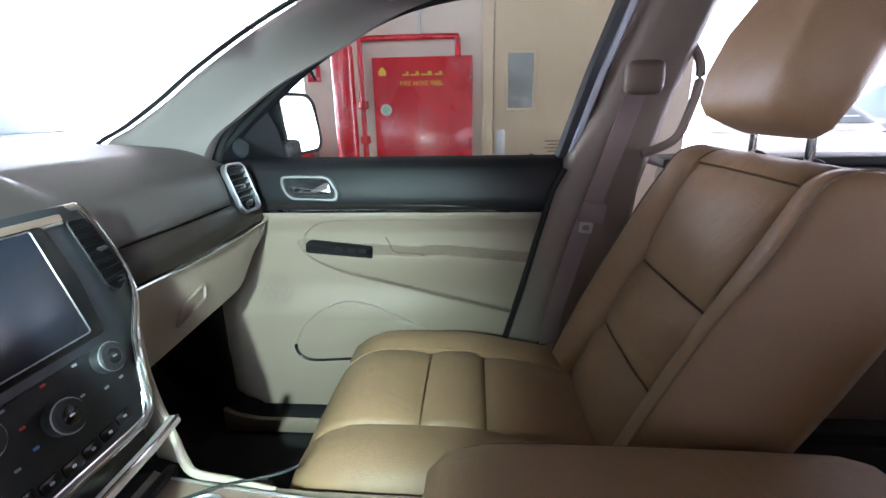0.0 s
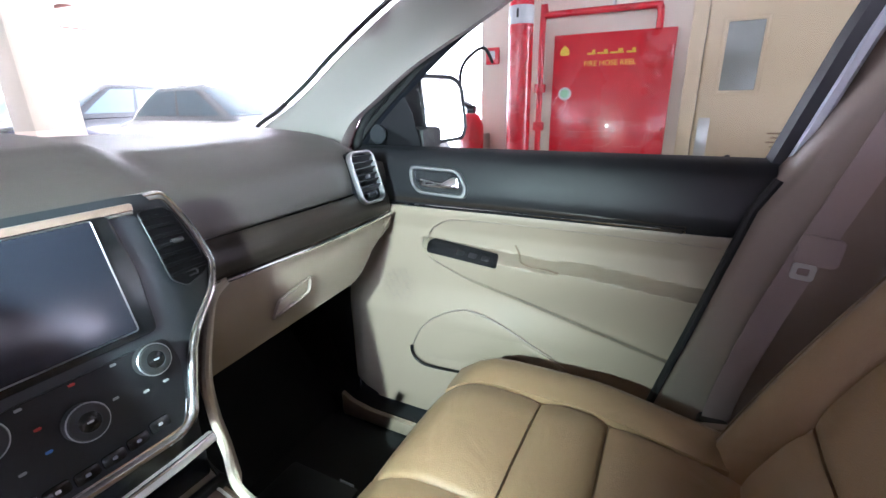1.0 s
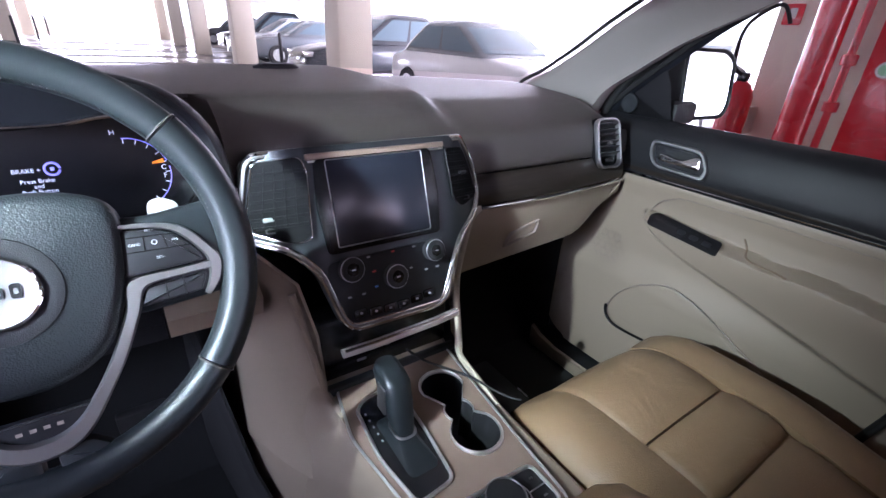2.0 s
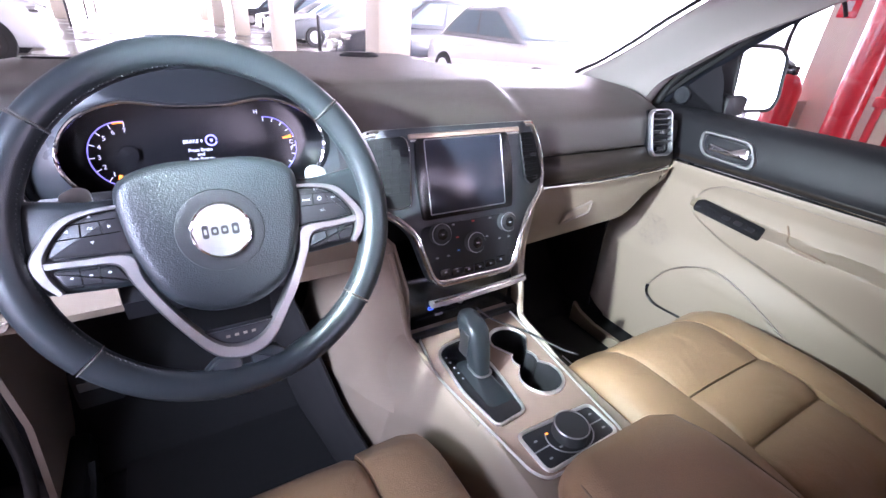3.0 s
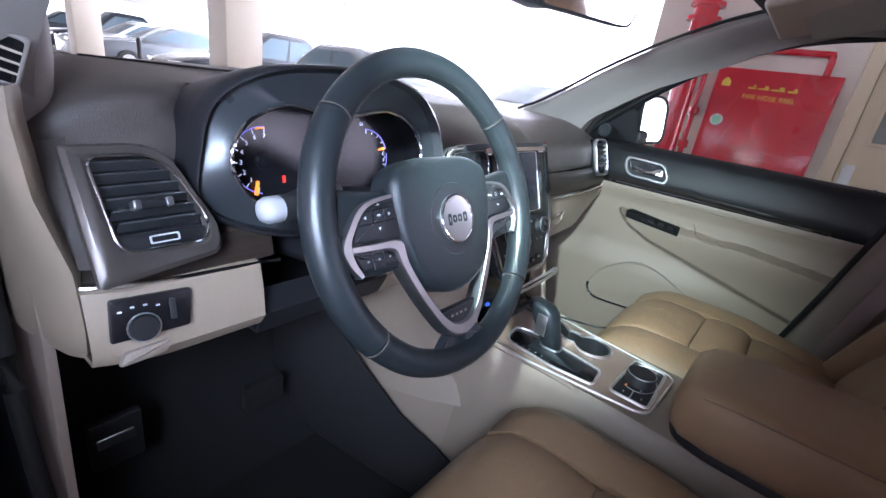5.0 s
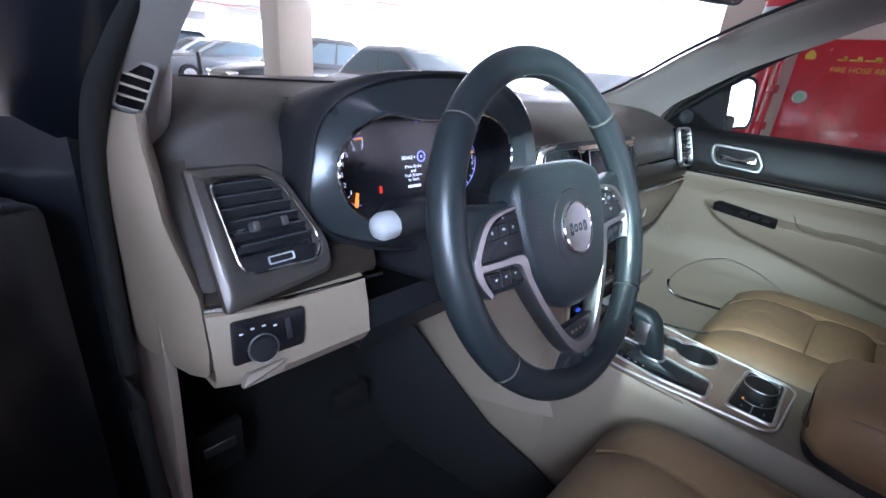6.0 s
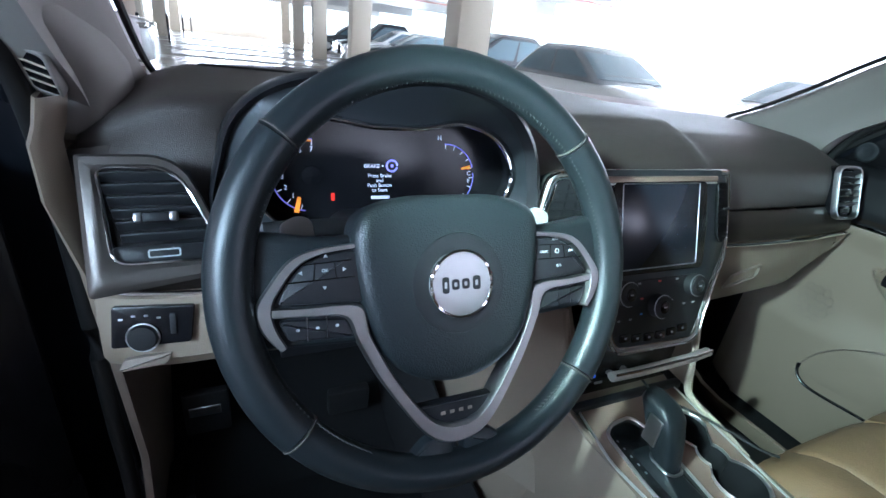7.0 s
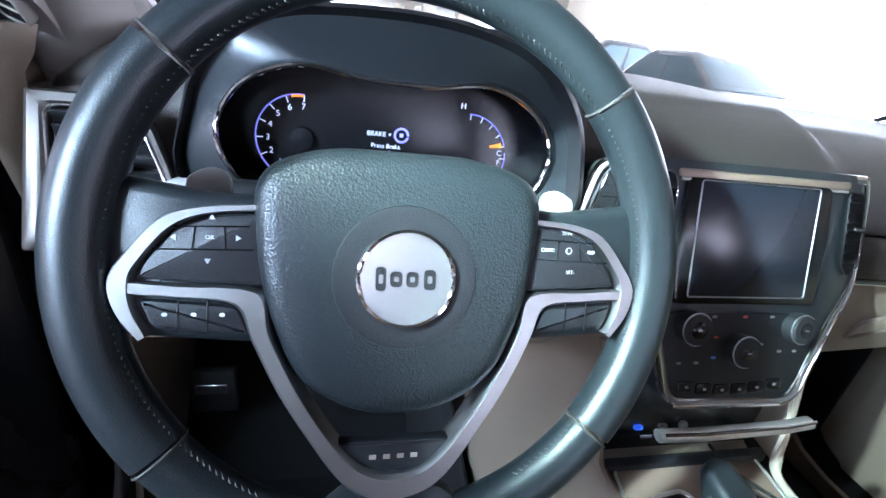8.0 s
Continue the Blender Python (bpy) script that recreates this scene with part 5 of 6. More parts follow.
part("boot", loft(br), "leather_black", gs, "black leather gaiter")
kr = []
for t, w, l in ((0, 0.026, 0.036), (0.12, 0.031, 0.042), (0.5, 0.038, 0.055), (0.85, 0.040, 0.062), (0.97, 0.034, 0.05), (1.0, 0.02, 0.03)):
    kr.append([(-0.052 + px, 0.279 + 0.038 * t + py, 0.771 + 0.086 * t + 0.1 * py * t) for px, py in rrect(w, l, min(w, l) * 0.42, 5)])
part("knob", loft(kr), "leather_black", gs, "", 60)
part("knob_collar", tube([(-0.052 + px, 0.279 + py, 0.7725) for px, py in rrect(0.030, 0.041, 0.012, 5)], 0.0022, 6, True), "satin", gs)
part("knob_inlay", block((-0.0745, 0.291, 0.795), (-0.0705, 0.314, 0.840), 0.003, 2), "satin", gs)
for k in range(5):
    part("gear_mark", prism(rrect(0.0028, 0.0040, 0.0008, 2), 0.0004, at2(TOP, -0.090, 0.338 - 0.014 * k, 0.0072)), "print_grey", gs)
# cup holders
cup = thing("cup_holder", (0.06, 0.27, 0.75), "double black cup holder with chrome rim", "cup holder")
cups = []
for a in range(0, 360, 6):
    t = radians(a)
    d = Vector((math.cos(t), math.sin(t)))
    best = 0
    for c, r in ((Vector((0.006, 0.058)), 0.038), (Vector((-0.002, -0.048)), 0.040)):
        bq = d.dot(c)
        disc = bq * bq - c.length_squared + r * r
        if disc > 0:
            best = max(best, bq + math.sqrt(disc))
    cups.append((d * max(best, 0.024)))
cups = [(v.x + 0.038, v.y + 0.274) for v in cups]
deep = 0.072
shrunk = lambda k: [(0.038 + (x - 0.038) * k, 0.274 + (y - 0.274) * k) for x, y in cups]
for ob in (tp, body_ob):
    cut(ob, prism(shrunk(0.97), 0.10, at2(TOP, 0, 0, -deep)))
part("rim", band(cups, shrunk(0.93), 0.005, at2(TOP, 0, 0, 0.0035), 0.0015), "bright", cup)
well = loft([[at2(TOP, 0, 0, z) @ Vector((x, y, 0)) for x, y in shrunk(k)] for k, z in ((0.955, 0.004), (0.94, -0.03), (0.90, -deep + 0.008), (0.80, -deep + 0.002), (0.02, -deep + 0.0015))], caps=False)
bmesh.ops.reverse_faces(well, faces=well.faces)
part("well", well, "soft_black", cup)
# terrain dial
dial = thing("terrain_dial", (0.012, 0.11, 0.75), "black rotary terrain dial in a chrome-edged switch panel", "dial")
dp = rounded([(-0.080, 0.149), (0.064, 0.144), (0.064, 0.084), (-0.079, 0.080)], 0.012, 4)
part("panel", prism(dp, 0.003, at2(TOP, 0, 0, 0.003), 0.001), "dash_dark", dial)
part("panel_rim", tube([at2(TOP, 0, 0, 0.006) @ Vector((x, y, 0)) for x, y in dp], 0.0030, 8, True), "bright", dial)
part("knob", lathe([(0.027, 0), (0.027, 0.016), (0.024, 0.021), (0.001, 0.0215)], at2(TOP, -0.006, 0.116, 0.005), 32), "soft_black", dial)
part("knob_ring", tube([at2(TOP, -0.006, 0.116, 0.0255) @ Vector((0.0258 * math.cos(q * math.pi / 16), 0.0258 * math.sin(q * math.pi / 16), 0)) for q in range(32)], 0.0012, 6, True), "satin", dial)
part("divider", tube([at2(TOP, 0, 0, 0.0062) @ Vector((-0.006 + 0.040 * math.cos(radians(a)), 0.116 + 0.031 * math.sin(radians(a)), 0)) for a in range(150, 391, 10)], 0.0011, 6), "satin", dial)
part("indicator", prism(rrect(0.006, 0.003, 0.001, 2), 0.0006, at2(TOP, -0.038, 0.131, 0.006)), "glow_amber", dial)
for a, b in (((-0.078, 0.113), (-0.046, 0.114)), ((0.034, 0.113), (0.063, 0.113))):
    part("divider", tube([at2(TOP, 0, 0, 0.0062) @ Vector((*q, 0)) for q in (a, b)], 0.0011, 6), "satin", dial)
for u, v in ((-0.062, 0.128), (-0.060, 0.096), (0.050, 0.128), (0.050, 0.100), (-0.034, 0.104)):
    part("button_mark", prism(rrect(0.006, 0.0028, 0.001, 2), 0.0004, at2(TOP, u, v, 0.0062)), "print_grey", dial)
cable = thing("charging_cable", (0.07, 0.36, 0.77), "thin black charging cable lying over the console edge", "cable")
part("cord", tube(spline([(0.03, 0.41, 0.79), (0.06, 0.39, 0.765), (0.10, 0.33, 0.762), (0.125, 0.26, 0.763), (0.14, 0.235, 0.765)], 6), 0.0022, 6), "rubber", cable)
# armrest
ar = thing("armrest", (0, -0.15, 0.8), "tan leather centre armrest lid on the console", "armrest")
PADS = ((0.050, 0.775, 0.812, 0.070), (0.045, 0.762, 0.838, 0.090), (0.025, 0.752, 0.852, 0.104), (-0.02, 0.748, 0.858, 0.112), (-0.10, 0.747, 0.860, 0.114), (-0.30, 0.746, 0.860, 0.114), (-0.42, 0.746, 0.858, 0.112), (-0.44, 0.75, 0.86, 0.10))
rings = [[(-0.006 + px, y, (z0 + z1) / 2 + py) for px, py in rrect(2 * w, z1 - z0, 0.034, 5)] for y, z0, z1, w in PADS]
part("lid", loft(rings), "leather", ar, "padded tan leather lid", 60)
part("lid_tray", prism([(p.x, p.y) for p in spline([(-0.112, -0.42, 0), (-0.112, -0.10, 0), (-0.104, 0.0, 0), (-0.075, 0.038, 0), (0.0, 0.046, 0), (0.063, 0.038, 0), (0.092, 0.0, 0), (0.100, -0.10, 0), (0.100, -0.42, 0)], 4)], 0.020, Matrix.Translation((0, 0, 0.744)), 0.004), "soft_black", ar, "dark tray under the lid")
for s in (-1, 1):
    part("seam", tube(spline([(-0.006 + s * 0.104, -0.42, 0.846), (-0.006 + s * 0.106, -0.1, 0.849), (-0.006 + s * 0.103, -0.02, 0.846), (-0.006 + s * 0.092, 0.022, 0.838), (-0.006 + s * 0.060, 0.040, 0.832), (-0.006, 0.044, 0.832)], 6), 0.0014, 6), "seam", ar)
part("latch", block((-0.030, 0.040, 0.766), (0.018, 0.054, 0.784), 0.005, 2), "taupe", ar)

# ---- seats ----


def seat(cx, label):
    st = thing("front_seat", (cx, -0.1, 0.45), label, "car seat", "front seats")

    def mid(y, tail=0.0):
        return 0.745 + 0.010 * math.cos((y - 0.1) * 5) - max(0.0, (y - 0.17)) ** 2 * 4.5 - max(0.0, -y) * 0.16

    # cushion: side bolsters and a centre with seams
    for s in (-1, 1):
        rows = []
        for k in range(15):
            y = 0.262 - 0.49 * k / 14
            z = mid(y)
            e = math.sin(math.pi * min(1, (k + 0.6) / 4) / 2)
            rows.append([(cx + s * 0.118, y, z - 0.02), (cx + s * 0.120, y, z - 0.002), (cx + s * 0.150, y, z + 0.004 * e), (cx + s * 0.190, y, z + 0.004 * e), (cx + s * 0.222, y, z - 0.012), (cx + s * 0.238, y, z - 0.045), (cx + s * 0.240, y, z - 0.10), (cx + s * 0.225, y, z - 0.15)])
        bm = loft([[p for p in r] for r in rows], caps=True, closed=True)
        part("cushion_bolster", bm, "leather", st, "", 60)
    for y0, y1 in ((0.270, 0.082), (0.078, -0.026), (-0.030, -0.22)):
        rows = []
        for k in range(11):
            y = y0 + (y1 - y0) * k / 10
            p = 0.010 * (1 - abs(2 * k / 10 - 1) ** 4)
            z = mid(y) + p - 0.006
            rows.append([(cx - 0.118, y, z - 0.06), (cx - 0.117, y, z - 0.010), (cx - 0.106, y, z - 0.002), (cx - 0.05, y, z + 0.002), (cx + 0.05, y, z + 0.002), (cx + 0.106, y, z - 0.002), (cx + 0.117, y, z - 0.010), (cx + 0.118, y, z - 0.06)])
        part("cushion_panel", loft(rows), "leather", st, "", 60)
    part("cushion_core", sheet([[(cx - 0.119 + 0.0595 * k, 0.262 - 0.48 * i / 12, mid(0.262 - 0.48 * i / 12) - 0.013) for k in range(5)] for i in range(13)], 0.01), "leather_shaded", st)
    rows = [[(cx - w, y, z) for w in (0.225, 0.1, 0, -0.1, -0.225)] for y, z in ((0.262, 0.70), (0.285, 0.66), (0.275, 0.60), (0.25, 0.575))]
    part("front_apron", sheet(rows, 0.01), "leather_shaded", st)
    part("seat_base", block((cx - 0.225, -0.25, 0.45), (cx + 0.225, 0.25, 0.67), 0.03), "soft_black", st)
    for s in (-1, 1):
        part("rail", block((cx + s * 0.19 - 0.02, -0.28, 0.36), (cx + s * 0.19 + 0.02, 0.24, 0.46), 0.006), "soft_black", st)
    # backrest, leaning back
    BK = axes((cx - (0.018 if cx > 0 else 0.0), -0.205, 0.70), (-1, 0, 0), (0, -0.41, 0.912))

    def outer(v):
        return 0.225 + 0.02 * math.sin(min(1, v / 0.3) * math.pi / 2) - 0.035 * max(0, (v - 0.36) / 0.14) ** 2

    def crown(x, v, z):
        """Rolls the top of the backrest over to the rear."""
        if v > 0.468:
            a = min(1.0, (v - 0.468) / 0.055) * math.pi / 2
            v, z = 0.468 + 0.055 * math.sin(a), -0.055 + (z + 0.055) * math.cos(a)
        return BK @ Vector((x, v, z))

    for s in (-1, 1):
        rows = []
        for k in range(27):
            v = 0.468 * k / 16 if k < 17 else 0.468 + 0.055 * (k - 16) / 10
            o, i = outer(v), 0.126 + 0.010 * max(0, (v - 0.30) / 0.20)
            lift = 0.016 * math.sin(math.pi * min(1, 0.25 + v / 0.62))
            c = i + 0.072 - 0.02 * max(0, (v - 0.40) / 0.11)
            rows.append([crown(*p) for p in ((s * i, v, -0.03), (s * i, v, 0.004), (s * (i + 0.020), v, 0.014 + lift * 0.6), (s * (c - 0.022), v, 0.022 + lift), (s * (c - 0.006), v, 0.020 + lift), (s * (c + 0.002), v, 0.010 + lift), (s * (c + 0.014), v, -0.020 + lift), (s * (o - 0.010), v, -0.060), (s * o, v, -0.090), (s * (o - 0.012), v, -0.115), (s * (o - 0.05), v, -0.12))])
        part("backrest_bolster", loft(rows), "leather", st, "", 60)
        part("bolster_seam", tube([p + (BK.to_3x3() @ Vector((s * 0.0005, 0, 0.0008))) for p in [r[4] for r in rows[:24]]], 0.0016, 6), "seam", st)
    for v0, v1 in ((0.0, 0.142), (0.146, 0.284), (0.288, 0.475)):
        rows = []
        for k in range(9):
            v = v0 + (v1 - v0) * k / 8
            p = 0.010 * (1 - abs(2 * k / 8 - 1) ** 4)
            i = 0.125 + 0.010 * max(0, (v - 0.30) / 0.20)
            rows.append([crown(*q) for q in ((-i, v, -0.06), (-i, v, -0.003), (-i + 0.012, v, p), (-0.05, v, p + 0.004), (0.05, v, p + 0.004), (i - 0.012, v, p), (i, v, -0.003), (i, v, -0.06))])
        part("backrest_panel", loft(rows), "leather", st, "", 60)
    part("backrest_core", sheet([[BK @ Vector((-0.140 + 0.070 * k, 0.46 * i / 8, -0.012)) for k in range(5)] for i in range(9)], 0.01), "leather_shaded", st)
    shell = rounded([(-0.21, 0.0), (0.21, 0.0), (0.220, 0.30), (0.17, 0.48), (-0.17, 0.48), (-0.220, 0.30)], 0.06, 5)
    part("backrest_shell", prism(shell, 0.09, at2(BK, 0, 0, -0.125), 0.02, 3), "leather_shaded", st)
    rows = []
    for k in range(11):
        v = 0.4765 + 0.0465 * k / 10
        i = 0.125 + 0.010 * (v - 0.30) / 0.20
        rows.append([crown(*q) for q in ((-i, v, -0.11), (-i, v, -0.004), (-i + 0.012, v, 0.006), (-0.05, v, 0.009), (0.05, v, 0.009), (i - 0.012, v, 0.006), (i, v, -0.004), (i, v, -0.11))])
    part("top_roll", loft(rows), "leather", st, "", 60)
    hr = []
    for v, w, d, off in ((0.541, 0.085, 0.050, 0.026), (0.545, 0.112, 0.078, 0.030), (0.560, 0.130, 0.096, 0.034), (0.60, 0.139, 0.108, 0.038), (0.66, 0.135, 0.110, 0.040), (0.715, 0.118, 0.098, 0.038), (0.750, 0.092, 0.072, 0.034), (0.766, 0.06, 0.04, 0.030), (0.770, 0.03, 0.02, 0.028)):
        hr.append([BK @ Vector((0.84 * px * (1 + 1.2 * min(0, py)), v, off - 0.01 + py)) for px, py in rrect(2 * w, d, d * 0.34, 5)])
    hd = part("headrest", loft(hr), "leather", st, "", 60)
    for s in (-1, 1):
        part("headrest_post", tube([BK @ Vector((s * 0.064, 0.48, -0.055)), BK @ Vector((s * 0.064, 0.60, 0.004))], 0.006, 10), "chrome", hd)
        part("post_collar", lathe([(0.011, 0), (0.010, 0.008), (0.007, 0.010)], Matrix.Translation(BK @ Vector((s * 0.064, 0.517, -0.046))) @ Matrix.Rotation(radians(24), 4, "X"), 14), "soft_black", hd)
    part("recline_cover", prism(rounded([(0.20, 0.50), (-0.05, 0.52), (-0.22, 0.60), (-0.28, 0.72), (-0.2, 0.70), (0.2, 0.62)], 0.03), 0.02, axes((cx + (0.235 if cx > 0 else -0.215), 0, 0), (0, 1, 0), (0, 0, 1)), 0.006), "taupe", st)
    return st


seat(0.365, "tan leather passenger seat with stitched panels and headrest")
seat(-0.402, "tan leather driver seat with stitched panels and headrest")

# ---- floor, sills and footwell ----
cf = thing("car_floor", (0, 0, 0.3), "black carpeted car floor with mats", "car floor", kind="structure")
part("carpet", block((-0.78, -2.2, 0.30), (0.78, 1.05, 0.36)), "carpet", cf)
part("toe_board", sheet([[(x, 0.72, 0.36), (x, 0.85, 0.42), (x, 1.0, 0.62), (x, 1.01, 0.9)] for x in (-0.75, -0.3, 0.3, 0.75)], 0.01), "carpet", cf)
fm = thing("floor_mat", (-0.42, 0.5, 0.37), "black carpet floor mat in the footwell", "floor mat", "floor mats")
part("mat_body", prism(rrect(0.44, 0.55, 0.05), 0.012, Matrix.Translation((-0.43, 0.52, 0.361)), 0.004), "carpet", fm)
fm = thing("floor_mat", (0.42, 0.5, 0.37), "black carpet floor mat in the footwell", "floor mat", "floor mats")
part("mat_body", prism(rrect(0.44, 0.55, 0.05), 0.012, Matrix.Translation((0.44, 0.52, 0.361)), 0.004), "carpet", fm)
pd = thing("pedals", (-0.45, 0.8, 0.5), "black rubber pedals with steel studs in the footwell", "pedals")
part("brake_pedal", block((-0.43, 0.76, 0.50), (-0.34, 0.785, 0.56), 0.006), "rubber", pd)
part("accelerator_pedal", block((-0.28, 0.78, 0.40), (-0.23, 0.80, 0.56), 0.006), "rubber", pd)
part("foot_rest", block((-0.70, 0.765, 0.52), (-0.62, 0.785, 0.62), 0.006, 2), "soft_black", pd)
part("foot_rest_mark", block((-0.690, 0.7620, 0.568), (-0.635, 0.765, 0.590), 0.002, 1), "satin", pd)
tag_box = thing("small_box", (0.36, 0.55, 0.38), "small dark box with a red and white tag in the footwell", "box")
part("box_body", block((0.27, 0.42, 0.373), (0.40, 0.60, 0.48), 0.01), "soft_black", tag_box)
part("tag", block((0.402, 0.44, 0.44), (0.404, 0.475, 0.475)), "print_white", tag_box)
part("tag_stripe", block((0.4045, 0.44, 0.438), (0.406, 0.475, 0.448)), "print_red", tag_box)

# ---- body sides, pillars and roof ----


# edges of the windscreen pillar's trim from its foot to the roof: by the glass, and by the door
GLASS_EDGE = [(0.680, 0.860, 1.120), (0.686, 0.875, 1.163), (0.690, 0.80, 1.203), (0.690, 0.70, 1.262), (0.687, 0.60, 1.327), (0.676, 0.45, 1.408), (0.655, 0.28, 1.478), (0.62, 0.10, 1.525)]
DOOR_EDGE = [(0.735, 0.670, 1.080), (0.737, 0.655, 1.130), (0.740, 0.622, 1.185), (0.742, 0.56, 1.230), (0.737, 0.45, 1.300), (0.730, 0.30, 1.371), (0.715, 0.15, 1.440), (0.69, -0.02, 1.482)]


body = thing("car_body", (0, 0, 0.3), "dark blue painted car body shell with beige pillar trims and headliner", "car body", kind="structure")
for s in (-1, 1):
    ge, de = [spline([(s * x, y, z) for x, y, z in e], 6) for e in (GLASS_EDGE, DOOR_EDGE)]
    rings = []
    for p, q in zip(ge, de):
        d = q - p
        inb = Vector((-s, -0.28, -0.40)).normalized()
        sec = [(0.0, -0.022), (0.0, -0.004), (0.04, 0.005), (0.14, 0.011), (0.35, 0.014), (0.6, 0.013), (0.82, 0.015), (0.92, 0.022), (0.97, 0.025)]
        edge = [q + Vector((s * 0.006, -0.010, 0)), q + Vector((s * 0.018, 0.0, 0)), q + Vector((s * 0.020, 0.02, 0))]
        rings.append([p + d * a + inb * b for a, b in sec] + edge)
    part("pillar_trim", loft(rings), "pillar", body, "beige windscreen pillar trim", 60)
    path = [p + (q - p) * 0.55 + Vector((s * 0.055, 0, 0.01)) for p, q in zip(ge, de)]
    part("pillar_steel", tube(path, 0.030 if s > 0 else 0.060, 10), "paint", body)
    if s < 0:
        # swollen foot of the trim that stands on the end of the dash
        foot = []
        for z, y0, x in ((1.128, 0.645, -0.708), (1.134, 0.637, -0.697), (1.146, 0.632, -0.691), (1.170, 0.625, -0.688), (1.200, 0.608, -0.688), (1.230, 0.572, -0.695), (1.260, 0.520, -0.708)):
            foot.append(spline([(-0.752, y0 + 0.010, z), (-0.738, y0, z), (x - 0.018, y0 + 0.012, z), (x - 0.004, y0 + 0.040, z), (x, y0 + 0.075, z), (x, y0 + 0.115, z), (x - 0.012, y0 + 0.165, z), (-0.752, y0 + 0.180, z)], 3))
        part("pillar_foot", loft(foot), "pillar", body, "", 60)
    part("windscreen_seal", tube([p + Vector((-s * 0.004, 0.016, 0.004)) for p in ge], 0.005, 6), "rubber", body)
    # centre post with trim
    rows = []
    for z, y0, y1, x in ((0.40, -0.07, -0.46, 0.735), (0.62, -0.087, -0.44, 0.730), (0.85, -0.142, -0.375, 0.722), (1.05, -0.200, -0.392, 0.714), (1.25, -0.30, -0.436, 0.690), (1.42, -0.36, -0.483, 0.655), (1.52, -0.40, -0.51, 0.615)):
        rows.append([(s * (x + 0.09), y0 + 0.02, z), (s * (x + 0.05), y0 + 0.005, z), (s * (x + 0.012), y0, z), (s * x, y0 - 0.02, z), (s * x, (y0 + y1) / 2, z), (s * x, y1 + 0.02, z), (s * (x + 0.02), y1, z), (s * (x + 0.09), y1, z)])
    part("centre_post", loft(rows), "taupe", body, "taupe centre post trim", 60)
    # sill
    part("sill", block((min(s * 0.70, s * 0.86), -1.7, 0.30), (max(s * 0.70, s * 0.86), 0.80, 0.44 if s < 0 else 0.402), 0.02), "soft_black", body)
    part("sill_cover", prism(rounded([(-0.70, 0.366), (-0.70, 0.440), (-0.665, 0.420), (-0.60, 0.408), (0.10, 0.406), (0.10, 0.366)], 0.006, 3), 0.014, axes((s * 0.690, 0, 0), (0, -1, 0), (0, 0, 1)), 0.004), "beige" if s > 0 else "soft_black", body, "beige sill cover" if s > 0 else "")
    part("sill_steel", block((min(s * 0.862, s * 0.93), -1.7, 0.26), (max(s * 0.862, s * 0.93), 0.82, 0.43), 0.02), "paint", body)
    # kick panel ahead of the door opening
    part("kick_panel", prism(rounded([(-0.60, 1.12), (-0.98, 1.12), (-0.98, 0.36), (-0.60, 0.36), (-0.66, 0.60), (-0.62, 0.85)] if s < 0 else [(-0.690, 1.05), (-0.98, 1.12), (-0.98, 0.36), (-0.690, 0.36)], 0.01), 0.012, axes((s * 0.745, 0, 0), (0, -1, 0), (0, 0, 1)) @ Matrix.Translation((0, 0, -0.006)), 0.004), "taupe" if s < 0 else "carpet", body)
    rows = [[(s * 0.768, 0.70, z), (s * 0.785, 0.69, z), (s * 0.81, 0.70, z), (s * 0.87, 0.71, z), (s * 0.90, 0.76, z)] for z in (0.34, 0.7, 1.0, 1.16)]
    part("front_jamb", sheet(rows, 0.006), "paint", body)
    part("wing_inner", block((min(s * 0.79, s * 0.87), 0.78, 0.30), (max(s * 0.79, s * 0.87), 1.2, 1.09), 0.01), "paint", body)
    seal = [(s * 0.758, -0.15, 0.46), (s * 0.758, 0.40, 0.45), (s * 0.764, 0.62, 0.50), (s * 0.776, 0.672, 0.7), (s * 0.776, 0.672, 1.0), (s * 0.770, 0.63, 1.16), (s * 0.752, 0.52, 1.262), (s * 0.722, 0.34, 1.385), (s * 0.690, 0.10, 1.485)]
    part("door_seal", tube(spline(seal, 6), 0.011, 10), "rubber", body)
    part("rocker_skin", block((min(s * 0.935, s * 0.96), -1.7, 0.25), (max(s * 0.935, s * 0.96), 0.85, 0.40), 0.01), "paint", body)
    # rear body side with its window opening
    part("rear_side", block((min(s * 0.76, s * 0.86), -2.2, 0.36), (max(s * 0.76, s * 0.86), -0.47, 1.09), 0.02), "taupe", body)
    part("rear_waist", block((min(s * 0.75, s * 0.87), -2.2, 1.09), (max(s * 0.75, s * 0.87), -0.45, 1.115), 0.008), "dash_dark", body)
    part("roof_rail", tube([(s * 0.625, 0.06, 1.505), (s * 0.63, -0.8, 1.52), (s * 0.62, -2.2, 1.47)], 0.05, 10), "pillar", body)
    part("rear_pillar", tube([(s * 0.74, -1.75, 1.08), (s * 0.62, -2.05, 1.50)], 0.09, 10, flat=0.6), "pillar", body)
    part("rear_frame", tube(spline([(s * 0.690, -0.435, 1.39), (s * 0.70, -0.460, 1.355), (s * 0.70, -0.480, 1.32), (s * 0.70, -0.483, 1.276), (s * 0.70, -0.468, 1.206), (s * 0.70, -0.445, 1.159), (s * 0.70, -0.38, 1.13)], 6), 0.010, 8), "taupe", body)
part("tailgate", block((-0.80, -2.3, 0.36), (0.80, -2.2, 1.08), 0.03), "taupe", body)
